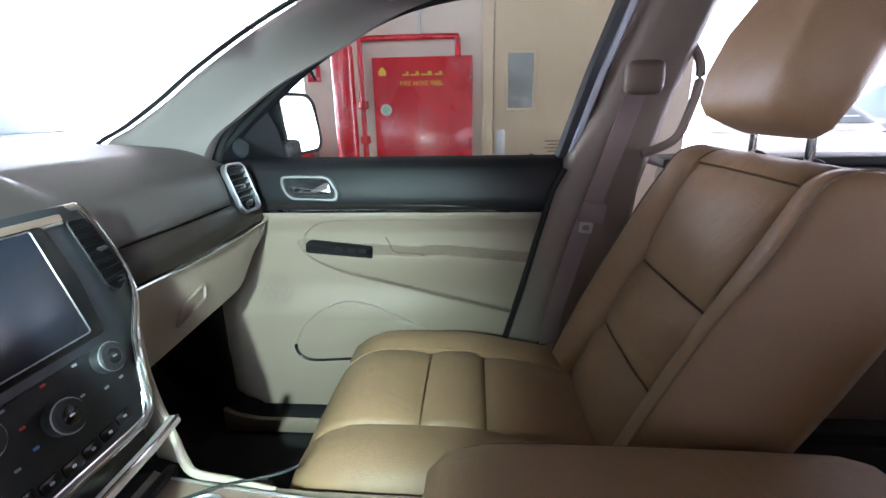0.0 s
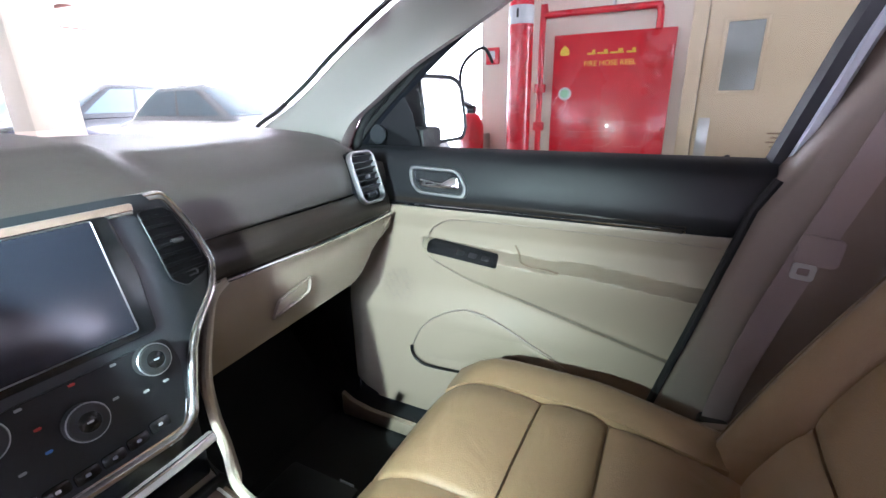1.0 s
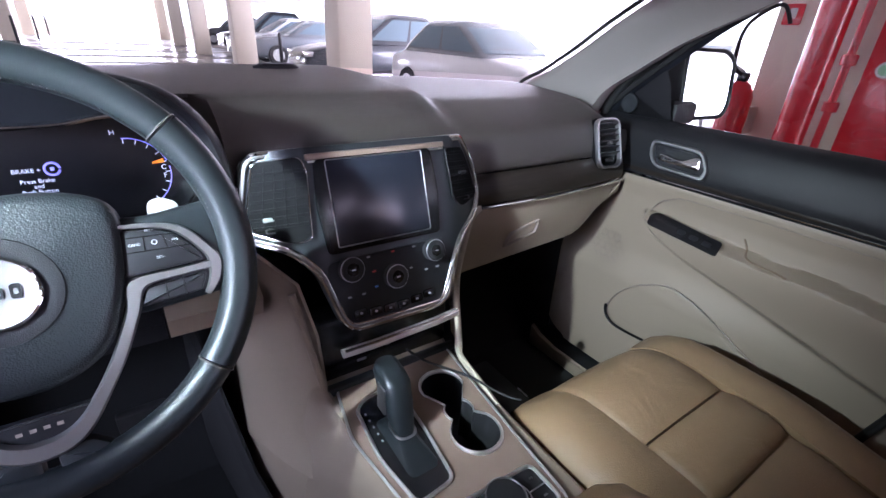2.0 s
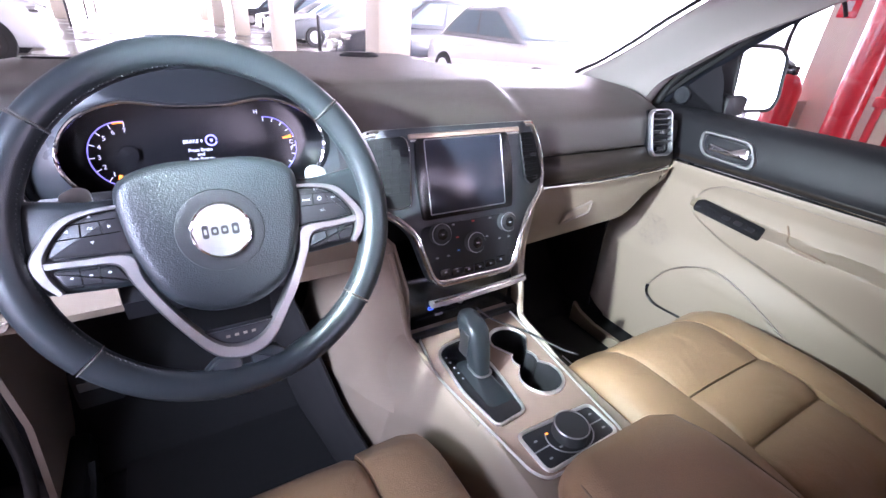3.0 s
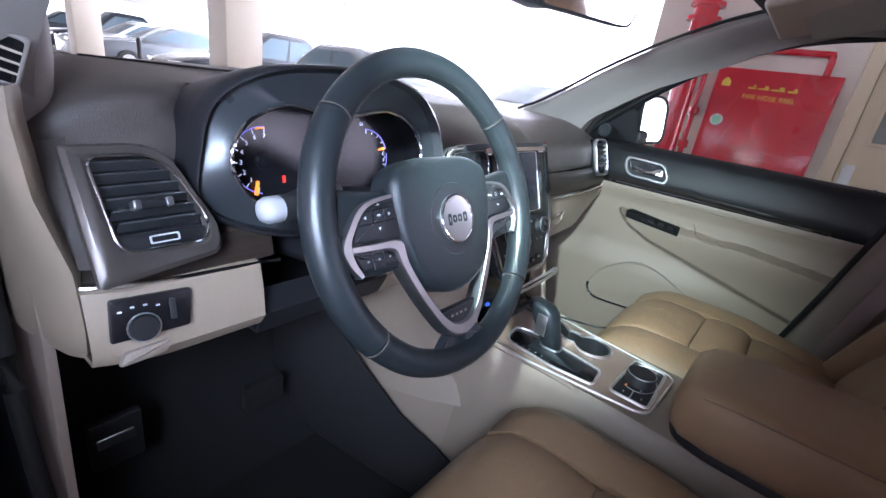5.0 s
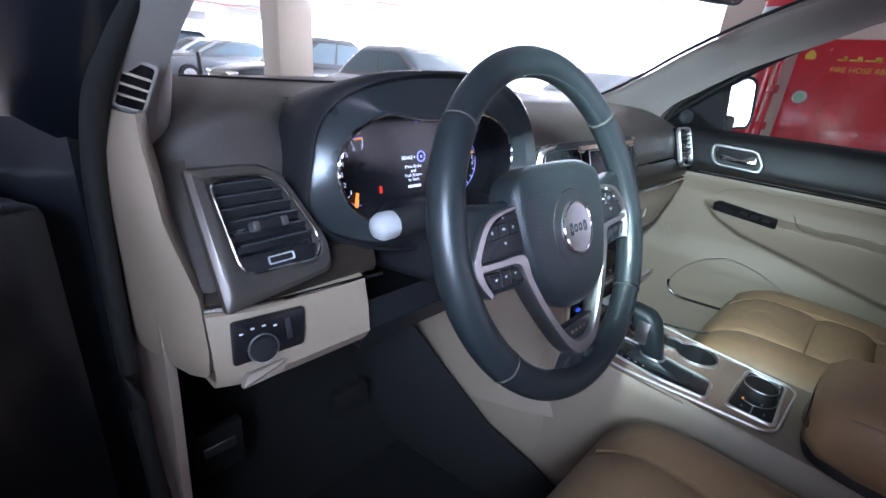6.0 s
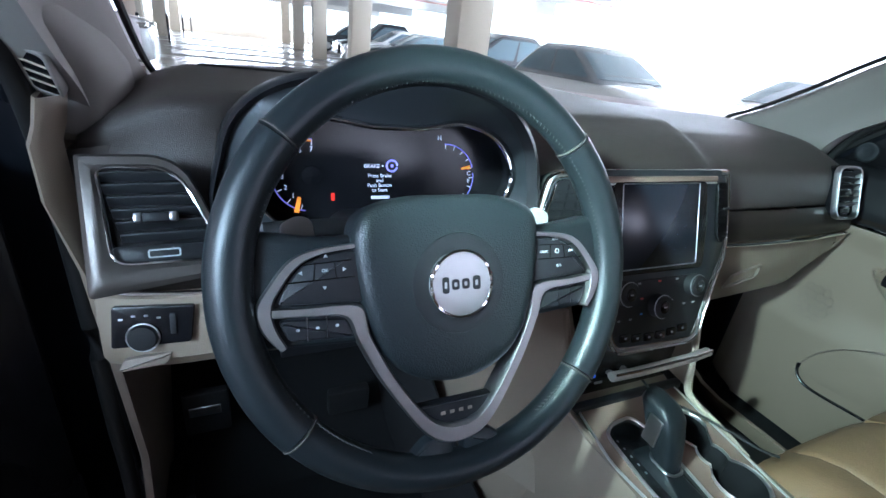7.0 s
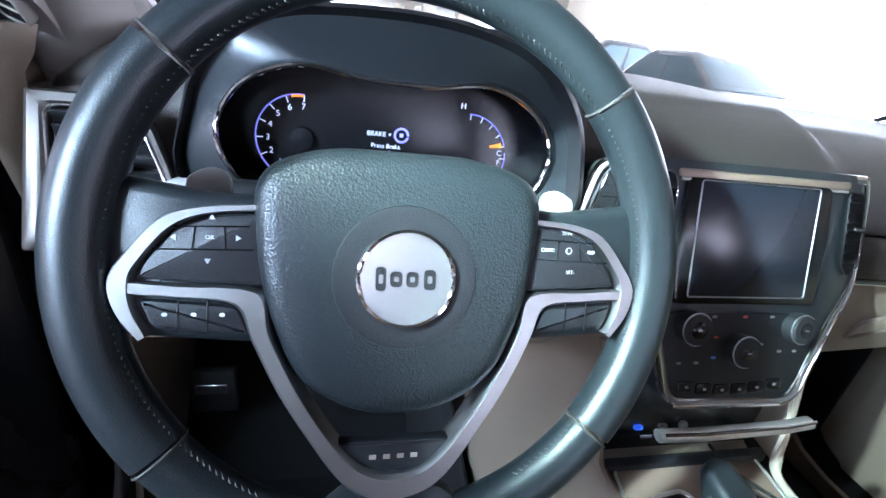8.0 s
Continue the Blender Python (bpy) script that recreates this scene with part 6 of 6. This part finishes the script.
rows = [[(x * (0.62 + 0.02 * j / 8), 0.10 - 0.31 * j + (0.04 * (1 - (x / 1.0) ** 2) if j == 0 else 0), 1.545 - 0.030 * x * x - (0.06 if j == 0 else 0.0) - (0.07 if j == 7 else 0)) for x in (-1, -0.75, -0.5, -0.25, 0, 0.25, 0.5, 0.75, 1)] for j in range(8)]
part("headliner", sheet(rows, 0.012), "headliner", body)
rows = [[(p[0] * 1.1, p[1], p[2] + 0.05) for p in r] for r in rows]
part("roof_skin", sheet(rows, 0.004), "paint", body)
# bonnet and wings
rows = [[(x * (1 - 0.14 * ((y - 1.22) / 1.16) ** 2), y - 0.10 * (x / 0.9) ** 2 * (y - 1.22), z - 0.05 * (abs(x) / 0.85) ** 3) for x in (-0.90, -0.7, -0.35, 0, 0.35, 0.7, 0.90)] for y, z in ((1.22, 1.10), (1.5, 1.10), (1.9, 1.075), (2.25, 1.02), (2.35, 0.95), (2.38, 0.6))]
part("bonnet", sheet(rows, 0.006), "paint", body)
part("cowl", block((-0.70, 1.08, 1.05), (0.70, 1.26, 1.10), 0.02), "soft_black", body)

ws = thing("windscreen", (0, 0.7, 1.3), "clear curved windscreen glass", "windscreen", kind="structure")
rows = []
for j in range(7):
    t = j / 6
    r = []
    for k in range(13):
        u = -1 + 2 * k / 12
        hw = 0.695 - 0.09 * t
        y = ws_y(u * hw) + 0.035 + (0.115 - ws_y(u * hw)) * t + 0.05 * (1 - u * u) * t
        r.append((u * hw, y, 1.185 + 0.325 * t + 0.02 * math.sin(math.pi * t)))
    rows.append(r)
gl = part("glass_pane", sheet(rows, 0.004), "glass", ws)
gl.visible_shadow = False
part("shade_band", sheet([[(-0.60, 0.20, 1.489), (0, 0.255, 1.489), (0.60, 0.20, 1.489)], [(-0.585, 0.12, 1.507), (0, 0.17, 1.512), (0.585, 0.12, 1.507)]], 0.002), "soft_black", ws)

# ---- passenger door, shut ----


def car_door(s, holder, dark):
    """A front door in car coordinates: s is the side."""
    D = axes((0, 0, 0), (0, -1, 0), (0, 0, 1))

    def skin(grid, name, material, label="", parent=holder, th=0.006):
        bm = sheet([[(-x, y, z) for x, y, z in r] for r in grid], 0)
        bmesh.ops.transform(bm, verts=bm.verts, matrix=Matrix.Diagonal((-1, 1, 1, 1)))
        bmesh.ops.solidify(bm, geom=bm.faces[:], thickness=th)
        bmesh.ops.recalc_face_normals(bm, faces=bm.faces)
        if s < 0:
            flipx(bm)
        return part(name, bm, material, parent, label, 50)

    def fx(bm):
        return flipx(bm) if s < 0 else bm

    ys = [k / 150 for k in range(151)]

    def rear(k, z):
        """The lining's y at a share of its way from the front edge to the rear edge."""
        front = 0.694 - 0.085 * smooth(0.475, 0.425, z) ** 2 - 0.117 * smooth(0.74, 0.99, z)
        if s < 0:
            front -= 0.083
        back = -0.07 - 0.11 * (z - 0.57) / 0.42
        return front + (back - front) * k

    def smooth(a, b, t):
        t = min(1, max(0, (t - a) / (b - a)))
        return t * t * (3 - 2 * t)

    def inner(y, z):
        """How far out the lining stands at a place."""
        x = 0.752
        # waist bulge of the upper lining
        x -= 0.010 * smooth(0.93, 0.98, z) * (1 - smooth(0.985, 1.0, z))
        # armrest shelf
        arm_top = 0.902 - 0.06 * (0.45 - y) + (0.010 - 0.03 * (0.107 - y)) * smooth(0.150, 0.070, y)
        arm_low = 0.815 + 0.25 * (y - 0.268) + 0.20 * max(0.0, y - 0.33) + 6.0 * max(0.0, y - 0.385) ** 2
        a = smooth(0.56, 0.40, y) * smooth(arm_low - 0.012, arm_low + 0.012, z) * (1 - smooth(arm_top, arm_top + 0.014, z))
        x -= 0.046 * a * (0.45 + 0.55 * smooth(0.76, 0.89, z))
        # lower bulge towards the speaker
        x -= 0.020 * smooth(0.80, 0.70, z) * smooth(-0.1, 0.3, y)
        # folds towards the front edge
        x += 0.012 * smooth(0.0, 0.055, y - 0.642 + 0.117 * smooth(0.74, 0.99, z))
        return x

    zs = [0.422 + 0.5665 * k / 130 for k in range(131)]
    skin([[(inner(rear(y, z), z), rear(y, z), z) for y in ys] for z in zs], "lining", "beige", "pale beige moulded door lining")
    up = [(0.752, 0.992), (0.744, 1.005), (0.742, 1.03), (0.748, 1.06), (0.757, 1.09), (0.766, 1.108), (0.785, 1.118), (0.81, 1.115)]
    skin([[(x, min(y, 0.66) if z < 1.1 else y, z) for y in [0.66 - 0.88 * k / 20 for k in range(21)]] for x, z in up], "upper_lining", "dash_dark", "dark upper door lining")
    part("chrome_line", fx(tube([(0.744 - 0.002 * math.sin(k / 3), 0.60 - 0.70 * k / 20, 0.993 + 0.002 * math.sin(k / 6)) for k in range(21)], 0.003, 8)), "chrome", holder)
    rows = [[(0.742, 0.60 - 0.70 * k / 20, 0.998), (0.737, 0.60 - 0.70 * k / 20, 1.004), (0.738, 0.60 - 0.70 * k / 20, 1.020 - 0.018 * (k / 20) ** 2), (0.744, 0.60 - 0.70 * k / 20, 1.032 - 0.03 * (k / 20) ** 2)] for k in range(21)]
    skin(rows, "trim_strip", "wood", "dark wood door strip")
    hmx = axes((0.742, 0.403, 1.052), (0, -1, 0), (0.12, 0, 1))
    ho, hi_ = rounded([(-0.076, 0.034), (0.050, 0.031), (0.076, -0.012), (0.070, -0.034), (-0.050, -0.030), (-0.072, -0.006)], 0.018, 4), rounded([(-0.064, 0.025), (0.046, 0.022), (0.065, -0.010), (0.060, -0.025), (-0.045, -0.021), (-0.060, -0.002)], 0.014, 4)
    hd = part("handle_bezel", fx(band(ho, hi_, 0.010, hmx, 0.004)), "satin", holder, "satin silver handle surround")
    part("handle_cup", fx(prism(hi_, 0.002, hmx)), "panel_black", hd)
    part("handle_lever", fx(prism(rounded([(-0.045, 0.006), (0.010, -0.002), (0.040, 0.014), (0.052, 0.012), (0.056, -0.014), (0.02, -0.014), (-0.045, -0.012)], 0.006, 3), 0.010, at2(hmx, 0, 0, 0.002), 0.004)), "chrome", hd)
    # switches and pull pocket on the armrest
    p1, p2 = Vector((0.712, 0.418, 0.905)), Vector((0.712, 0.252, 0.890))
    wm = axes((p1 + p2) / 2, p2 - p1, (0.55, 0, 0.45))
    sw = part("switch_panel", fx(prism(rounded([(-0.088, 0.010), (-0.076, 0.024), (0.084, 0.020), (0.090, -0.016), (-0.080, -0.016)], 0.006, 3), 0.004, at2(wm, 0, 0, 0.002), 0.002)), "black", holder, "black window switch panel")
    for u in (0.0, 0.03, 0.06):
        part("switch", fx(prism(rrect(0.018, 0.012, 0.003, 2), 0.004, at2(wm, u, 0, 0.005), 0.0015)), "dash_dark", sw)
    hook = [Vector((inner(p.y, p.z) - 0.001, p.y, p.z)) for p in spline([(0, 0.222, 0.922), (0, 0.216, 0.912), (0, 0.208, 0.898), (0, 0.192, 0.892), (0, 0.159, 0.889), (0, 0.116, 0.888)], 5)]
    part("pull_pocket", fx(tube(hook, 0.0022, 6)), "seam", holder)
    seam = [(0.741, 0.440, 0.905), (0.741, 0.425, 0.938), (0.741, 0.390, 0.960), (0.741, 0.347, 0.968), (0.741, 0.16, 0.971), (0.743, -0.16, 0.968)]
    part("panel_seam", fx(tube(spline(seam, 6), 0.0012, 5)), "taupe", holder)
    # map pocket: a soft flap over a dark slot
    flap = [(p.x, p.y) for p in spline([(-0.478, 0.606, 0), (-0.470, 0.640, 0), (-0.446, 0.680, 0), (-0.400, 0.720, 0), (-0.341, 0.748, 0), (-0.290, 0.742, 0), (-0.240, 0.724, 0), (-0.162, 0.686, 0), (-0.090, 0.645, 0), (-0.060, 0.610, 0), (-0.120, 0.585, 0), (-0.218, 0.590, 0), (-0.322, 0.590, 0), (-0.430, 0.582, 0), (-0.465, 0.590, 0)], 5, True)]
    part("pocket_flap", fx(prism(flap, 0.024, axes((0.738, 0, 0), (0, -1, 0), (0.03, 0, 1)), 0.014, 5, 0.004)), "beige", holder, "pale soft flap of the map pocket", 60)
    # taupe tube that draws the shading along the flap's upper edge
    part("pocket_edge_shade", fx(tube(spline([(0.729, 0.484, 0.620), (0.729, 0.474, 0.645), (0.728, 0.449, 0.684), (0.727, 0.403, 0.723), (0.728, 0.341, 0.751), (0.729, 0.290, 0.746), (0.731, 0.240, 0.728), (0.733, 0.162, 0.690), (0.736, 0.090, 0.650)], 6), 0.0022, 6)), "taupe", holder)
    part("pocket_slot", fx(tube(spline([(0.724, 0.484, 0.622), (0.722, 0.481, 0.603), (0.720, 0.466, 0.586), (0.719, 0.430, 0.577), (0.719, 0.322, 0.584), (0.720, 0.23, 0.586)], 6), 0.0045, 8, flat=0.7)), "panel_black", holder)
    part("lock_pin", fx(lathe([(0.005, 0), (0.006, 0.006), (0.004, 0.014), (0.001, 0.015)], Matrix.Translation((0.79, -0.147, 1.112)), 12)), "soft_black", holder)
    # speaker grille
    sp = axes((0.7325, 0.525, 0.782), (0, -1, 0), (0.05, 0, 1))
    hexes = []
    for i in range(-3, 4):
        for j in range(-3, 4):
            u, v = 0.0205 * (i + 0.5 * (j % 2)), 0.0178 * j
            if math.hypot(u, v) < 0.054:
                hexes.append(tube([sp @ Vector((u + 0.0100 * math.sin(q * math.pi / 3), v + 0.0100 * math.cos(q * math.pi / 3), 0.0001)) for q in range(6)], 0.0005, 4, True))
    part("speaker_grille", fx(joined(*hexes)), "taupe", holder)
    part("rear_seal", fx(tube([(0.725, -0.066, 0.46), (0.716, -0.078, 0.62), (0.706, -0.130, 0.82), (0.703, -0.155, 0.92), (0.704, -0.189, 1.05), (0.706, -0.215, 1.10)], 0.0075, 8)), "rubber", holder)
    # steel shell, window frame and glass
    if s < 0:
        part("door_end", fx(block((0.765, 0.60, 0.42), (0.83, 0.735, 1.09), 0.012, 2)), "panel_black", holder, "black painted end of the door")
    part("door_shell", fx(prism([(-0.72, 0.40), (0.10, 0.40), (0.20, 0.6), (0.235, 1.10), (-0.72, 1.10)], 0.06, axes((0.87, 0, 0), (0, -1, 0), (0, 0, 1)))), "paint", holder)
    fr = [(0.800, 0.66, 1.12), (0.792, 0.62, 1.17), (0.778, 0.52, 1.252), (0.755, 0.36, 1.365), (0.728, 0.16, 1.455), (0.708, -0.06, 1.487), (0.700, -0.26, 1.485)]
    part("window_frame", fx(tube(spline(fr, 6), 0.019, 8, flat=1.3)), "paint", holder)
    part("frame_seal", fx(tube([p + Vector((-0.016, 0, -0.012)) for p in spline(fr, 6)], 0.009, 6)), "rubber", holder)
    part("rear_frame", fx(tube([(0.795, -0.215, 1.09), (0.755, -0.275, 1.30), (0.708, -0.335, 1.487)], 0.022, 8)), "paint", holder)
    # pale blue strip: daylight reflecting off the dark frame, put into its colour
    part("rear_frame_sheen", fx(tube([(0.775, -0.228, 1.09), (0.735, -0.288, 1.30), (0.690, -0.345, 1.48)], 0.010, 6)), mat("pale_frame_sheen", (0.55, 0.60, 0.68), 0.3, 0.6) if "pale_frame_sheen" not in bpy.data.materials else bpy.data.materials["pale_frame_sheen"], holder)
    sail = [(0.805, 0.69, 1.115), (0.800, 0.470, 1.115), (0.790, 0.487, 1.20), (0.782, 0.515, 1.258), (0.795, 0.60, 1.185)]
    bm = fresh()
    bm.faces.new([bm.verts.new((x - 0.012, y, z)) for x, y, z in sail])
    bmesh.ops.solidify(bm, geom=bm.faces[:], thickness=0.012)
    sl = part("mirror_sail", fx(bm), "dash_dark", holder)
    part("tweeter", fx(lathe([(0.024, 0), (0.022, 0.004), (0.016, 0.005), (0.012, 0.003), (0.001, 0.004)], axes((0.778, 0.585, 1.150), (0, -1, 0), (0, 0, 1)), 24)), "liner", sl, "round grey tweeter cover")
    pane = [[(0.812, 0.64, 1.10), (0.81, 0.3, 1.10), (0.805, -0.21, 1.10)], [(0.79, 0.56, 1.21), (0.785, 0.3, 1.27), (0.765, -0.25, 1.27)], [(0.765, 0.36, 1.36), (0.755, 0.2, 1.40), (0.725, -0.29, 1.40)], [(0.735, 0.14, 1.46), (0.72, 0.0, 1.475), (0.705, -0.32, 1.475)]]
    if not dark:
        bm = sheet(pane, 0.003)
        g = part("window_glass", fx(bm), "glass", holder)
        g.visible_shadow = False
    # outside mirror
    mm = axes((0.915, 0.475, 1.207), (0.95, -0.31, 0), (0.02, 0.12, 1))
    mo = rounded([(-0.075, 0.080), (0.050, 0.078), (0.078, 0.055), (0.082, -0.055), (0.065, -0.082), (-0.070, -0.088)], [0.02, 0.04, 0.03, 0.03, 0.03, 0.015], 4)
    mh = part("mirror_housing", fx(prism(mo, 0.09, at2(mm, 0, 0, -0.095) , 0.006)), "soft_black", holder, "dark outside mirror housing")
    part("mirror_back", fx(prism([(x * 0.9, y * 0.9) for x, y in mo], 0.05, mm @ Matrix.Translation((0, 0, -0.093)) @ Matrix.Rotation(radians(180), 4, "Y"), 0.03, 4)), "paint", mh)
    part("mirror_glass", fx(prism([(x * 0.90, y * 0.90) for x, y in mo], 0.001, at2(mm, 0, 0, -0.004))), "mirror", mh)
    part("mirror_rim", fx(tube([at2(mm, 0, 0, -0.003) @ Vector((x * 0.96, y * 0.96, 0)) for x, y in mo], 0.005, 6, True)), "soft_black", mh)
    part("mirror_foot", fx(block((0.80, 0.47, 1.11), (0.90, 0.56, 1.165), 0.015)), "soft_black", mh)


pdoor = thing("passenger_door", (0.80, 0.70, 0.40), "closed passenger door with pale lining and dark upper trim", "car door")
car_door(1, pdoor, False)
ddoor = thing("driver_door", (-0.87, 0.72, 0.40), "open driver door with pale lining and dark upper trim", "car door")
car_door(-1, ddoor, True)
ddoor.rotation_euler = (0, 0, radians(-68))

# ---- belt, mirror, visors ----
bl = thing("seat_belt", (0.70, -0.3, 1.0), "grey seat belt hanging from the centre post", "seat belt")


def strap(path, width, wide, th=0.0016):
    P = [Vector(p) for p in path]
    rows = []
    for p in P:
        rows.append([p - Vector(wide) * width / 2, p, p + Vector(wide) * width / 2])
    return sheet(rows, th)


part("webbing", strap(spline([(0.664, -0.350, 1.285), (0.668, -0.312, 1.15), (0.668, -0.275, 1.03), (0.670, -0.238, 0.90), (0.680, -0.20, 0.72), (0.69, -0.19, 0.60)], 6), 0.044, Vector((0.10, -0.93, -0.2)).normalized()), "belt", bl)
part("guide", block((0.648, -0.398, 1.255), (0.688, -0.318, 1.325), 0.018, 3), "brown", bl, "dark brown upper belt guide")
part("tongue", prism(rrect(0.055, 0.045, 0.008), 0.006, axes((0.661, -0.274, 1.005), (0, -1, -0.1), (0, -0.3, 1)), 0.002), "belt", bl)
part("tongue_plate", band(rrect(0.030, 0.026, 0.005), rrect(0.016, 0.012, 0.003), 0.004, axes((0.658, -0.260, 0.972), (0, -1, -0.1), (0, -0.3, 1))), "steel", bl)
part("anchor_cover", block((0.668, -0.215, 0.60), (0.70, -0.165, 0.66), 0.008, 2), "soft_black", bl)

rm = thing("rear_view_mirror", (0.0, 0.32, 1.44), "black framed rear-view mirror on the windscreen", "mirror")
rmm = axes((-0.040, 0.368, 1.400), (1, -0.30, 0), (-0.05, -0.12, 1))
rmo = rounded([(-0.135, 0.034), (0.135, 0.038), (0.128, -0.034), (-0.120, -0.038)], 0.022, 5)
part("housing", prism(rmo, 0.035, at2(rmm, 0, 0, -0.035), 0.004), "soft_black", rm)
part("mirror_glass", prism([(x * 0.93, y * 0.88) for x, y in rmo], 0.001, at2(rmm, 0, 0, 0.0005)), "mirror", rm)
part("arm", tube([(-0.045, 0.39, 1.40), (-0.043, 0.42, 1.405), (-0.041, 0.45, 1.41)], 0.012, 10), "soft_black", rm)
part("sensor_box", block((-0.095, 0.435, 1.382), (0.012, 0.52, 1.425), 0.012, 2), "soft_black", rm)
oc = thing("overhead_console", (0, 0.0, 1.5), "beige overhead console with reading lamp lenses", "overhead console")
part("console_shell", block((-0.11, -0.12, 1.482), (0.11, 0.10, 1.53), 0.015, 3), "beige_pale", oc)
for s in (-1, 1):
    part("lamp_lens", block((s * 0.05 - 0.03, 0.0, 1.479), (s * 0.05 + 0.03, 0.04, 1.484), 0.002), "beige", oc)
for s in (-1, 1):
    v = thing("sun_visor", (s * 0.36, 0.12, 1.49), "beige sun visor folded up against the headliner", "sun visor", "sun visors")
    part("visor_panel", block((-0.19, -0.085, -0.010), (0.19, 0.085, 0.010), 0.009, 3, Matrix.Translation((s * 0.48, 0.09, 1.475)) @ Matrix.Rotation(radians(-14), 4, "X")), "beige_pale", v)
    part("visor_label", block((-0.05, -0.03, -0.0108), (0.05, 0.03, -0.0102), 0, 1, Matrix.Translation((s * 0.48, 0.09, 1.475)) @ Matrix.Rotation(radians(-14), 4, "X")), "beige_pale", v)
# demister slots in the foot of the driver's pillar
dv = thing("demister_vent", (-0.732, 0.607, 1.2), "four-slot demister vent in the beige pillar foot", "vent")
vmx = axes((-0.7395, 0.590, 1.200), (0.83, -0.174, -0.287), (0.07, -0.75, 0.66))
part("slot_back", prism(rrect(0.023, 0.064, 0.005, 3), 0.014, at2(vmx, 0, 0, -0.012)), "panel_black", dv)
part("slot_frame", band(rrect(0.029, 0.070, 0.007, 3), rrect(0.022, 0.062, 0.004, 3), 0.014, at2(vmx, 0, 0, -0.011), 0.001), "pillar", dv)
for k in range(3):
    part("slot_bar", block((-0.011, -0.0012, 0), (0.011, 0.0012, 0.004), 0, 1, at2(vmx, 0, -0.015 + 0.015 * k, -0.001)), "beige_pale", dv)
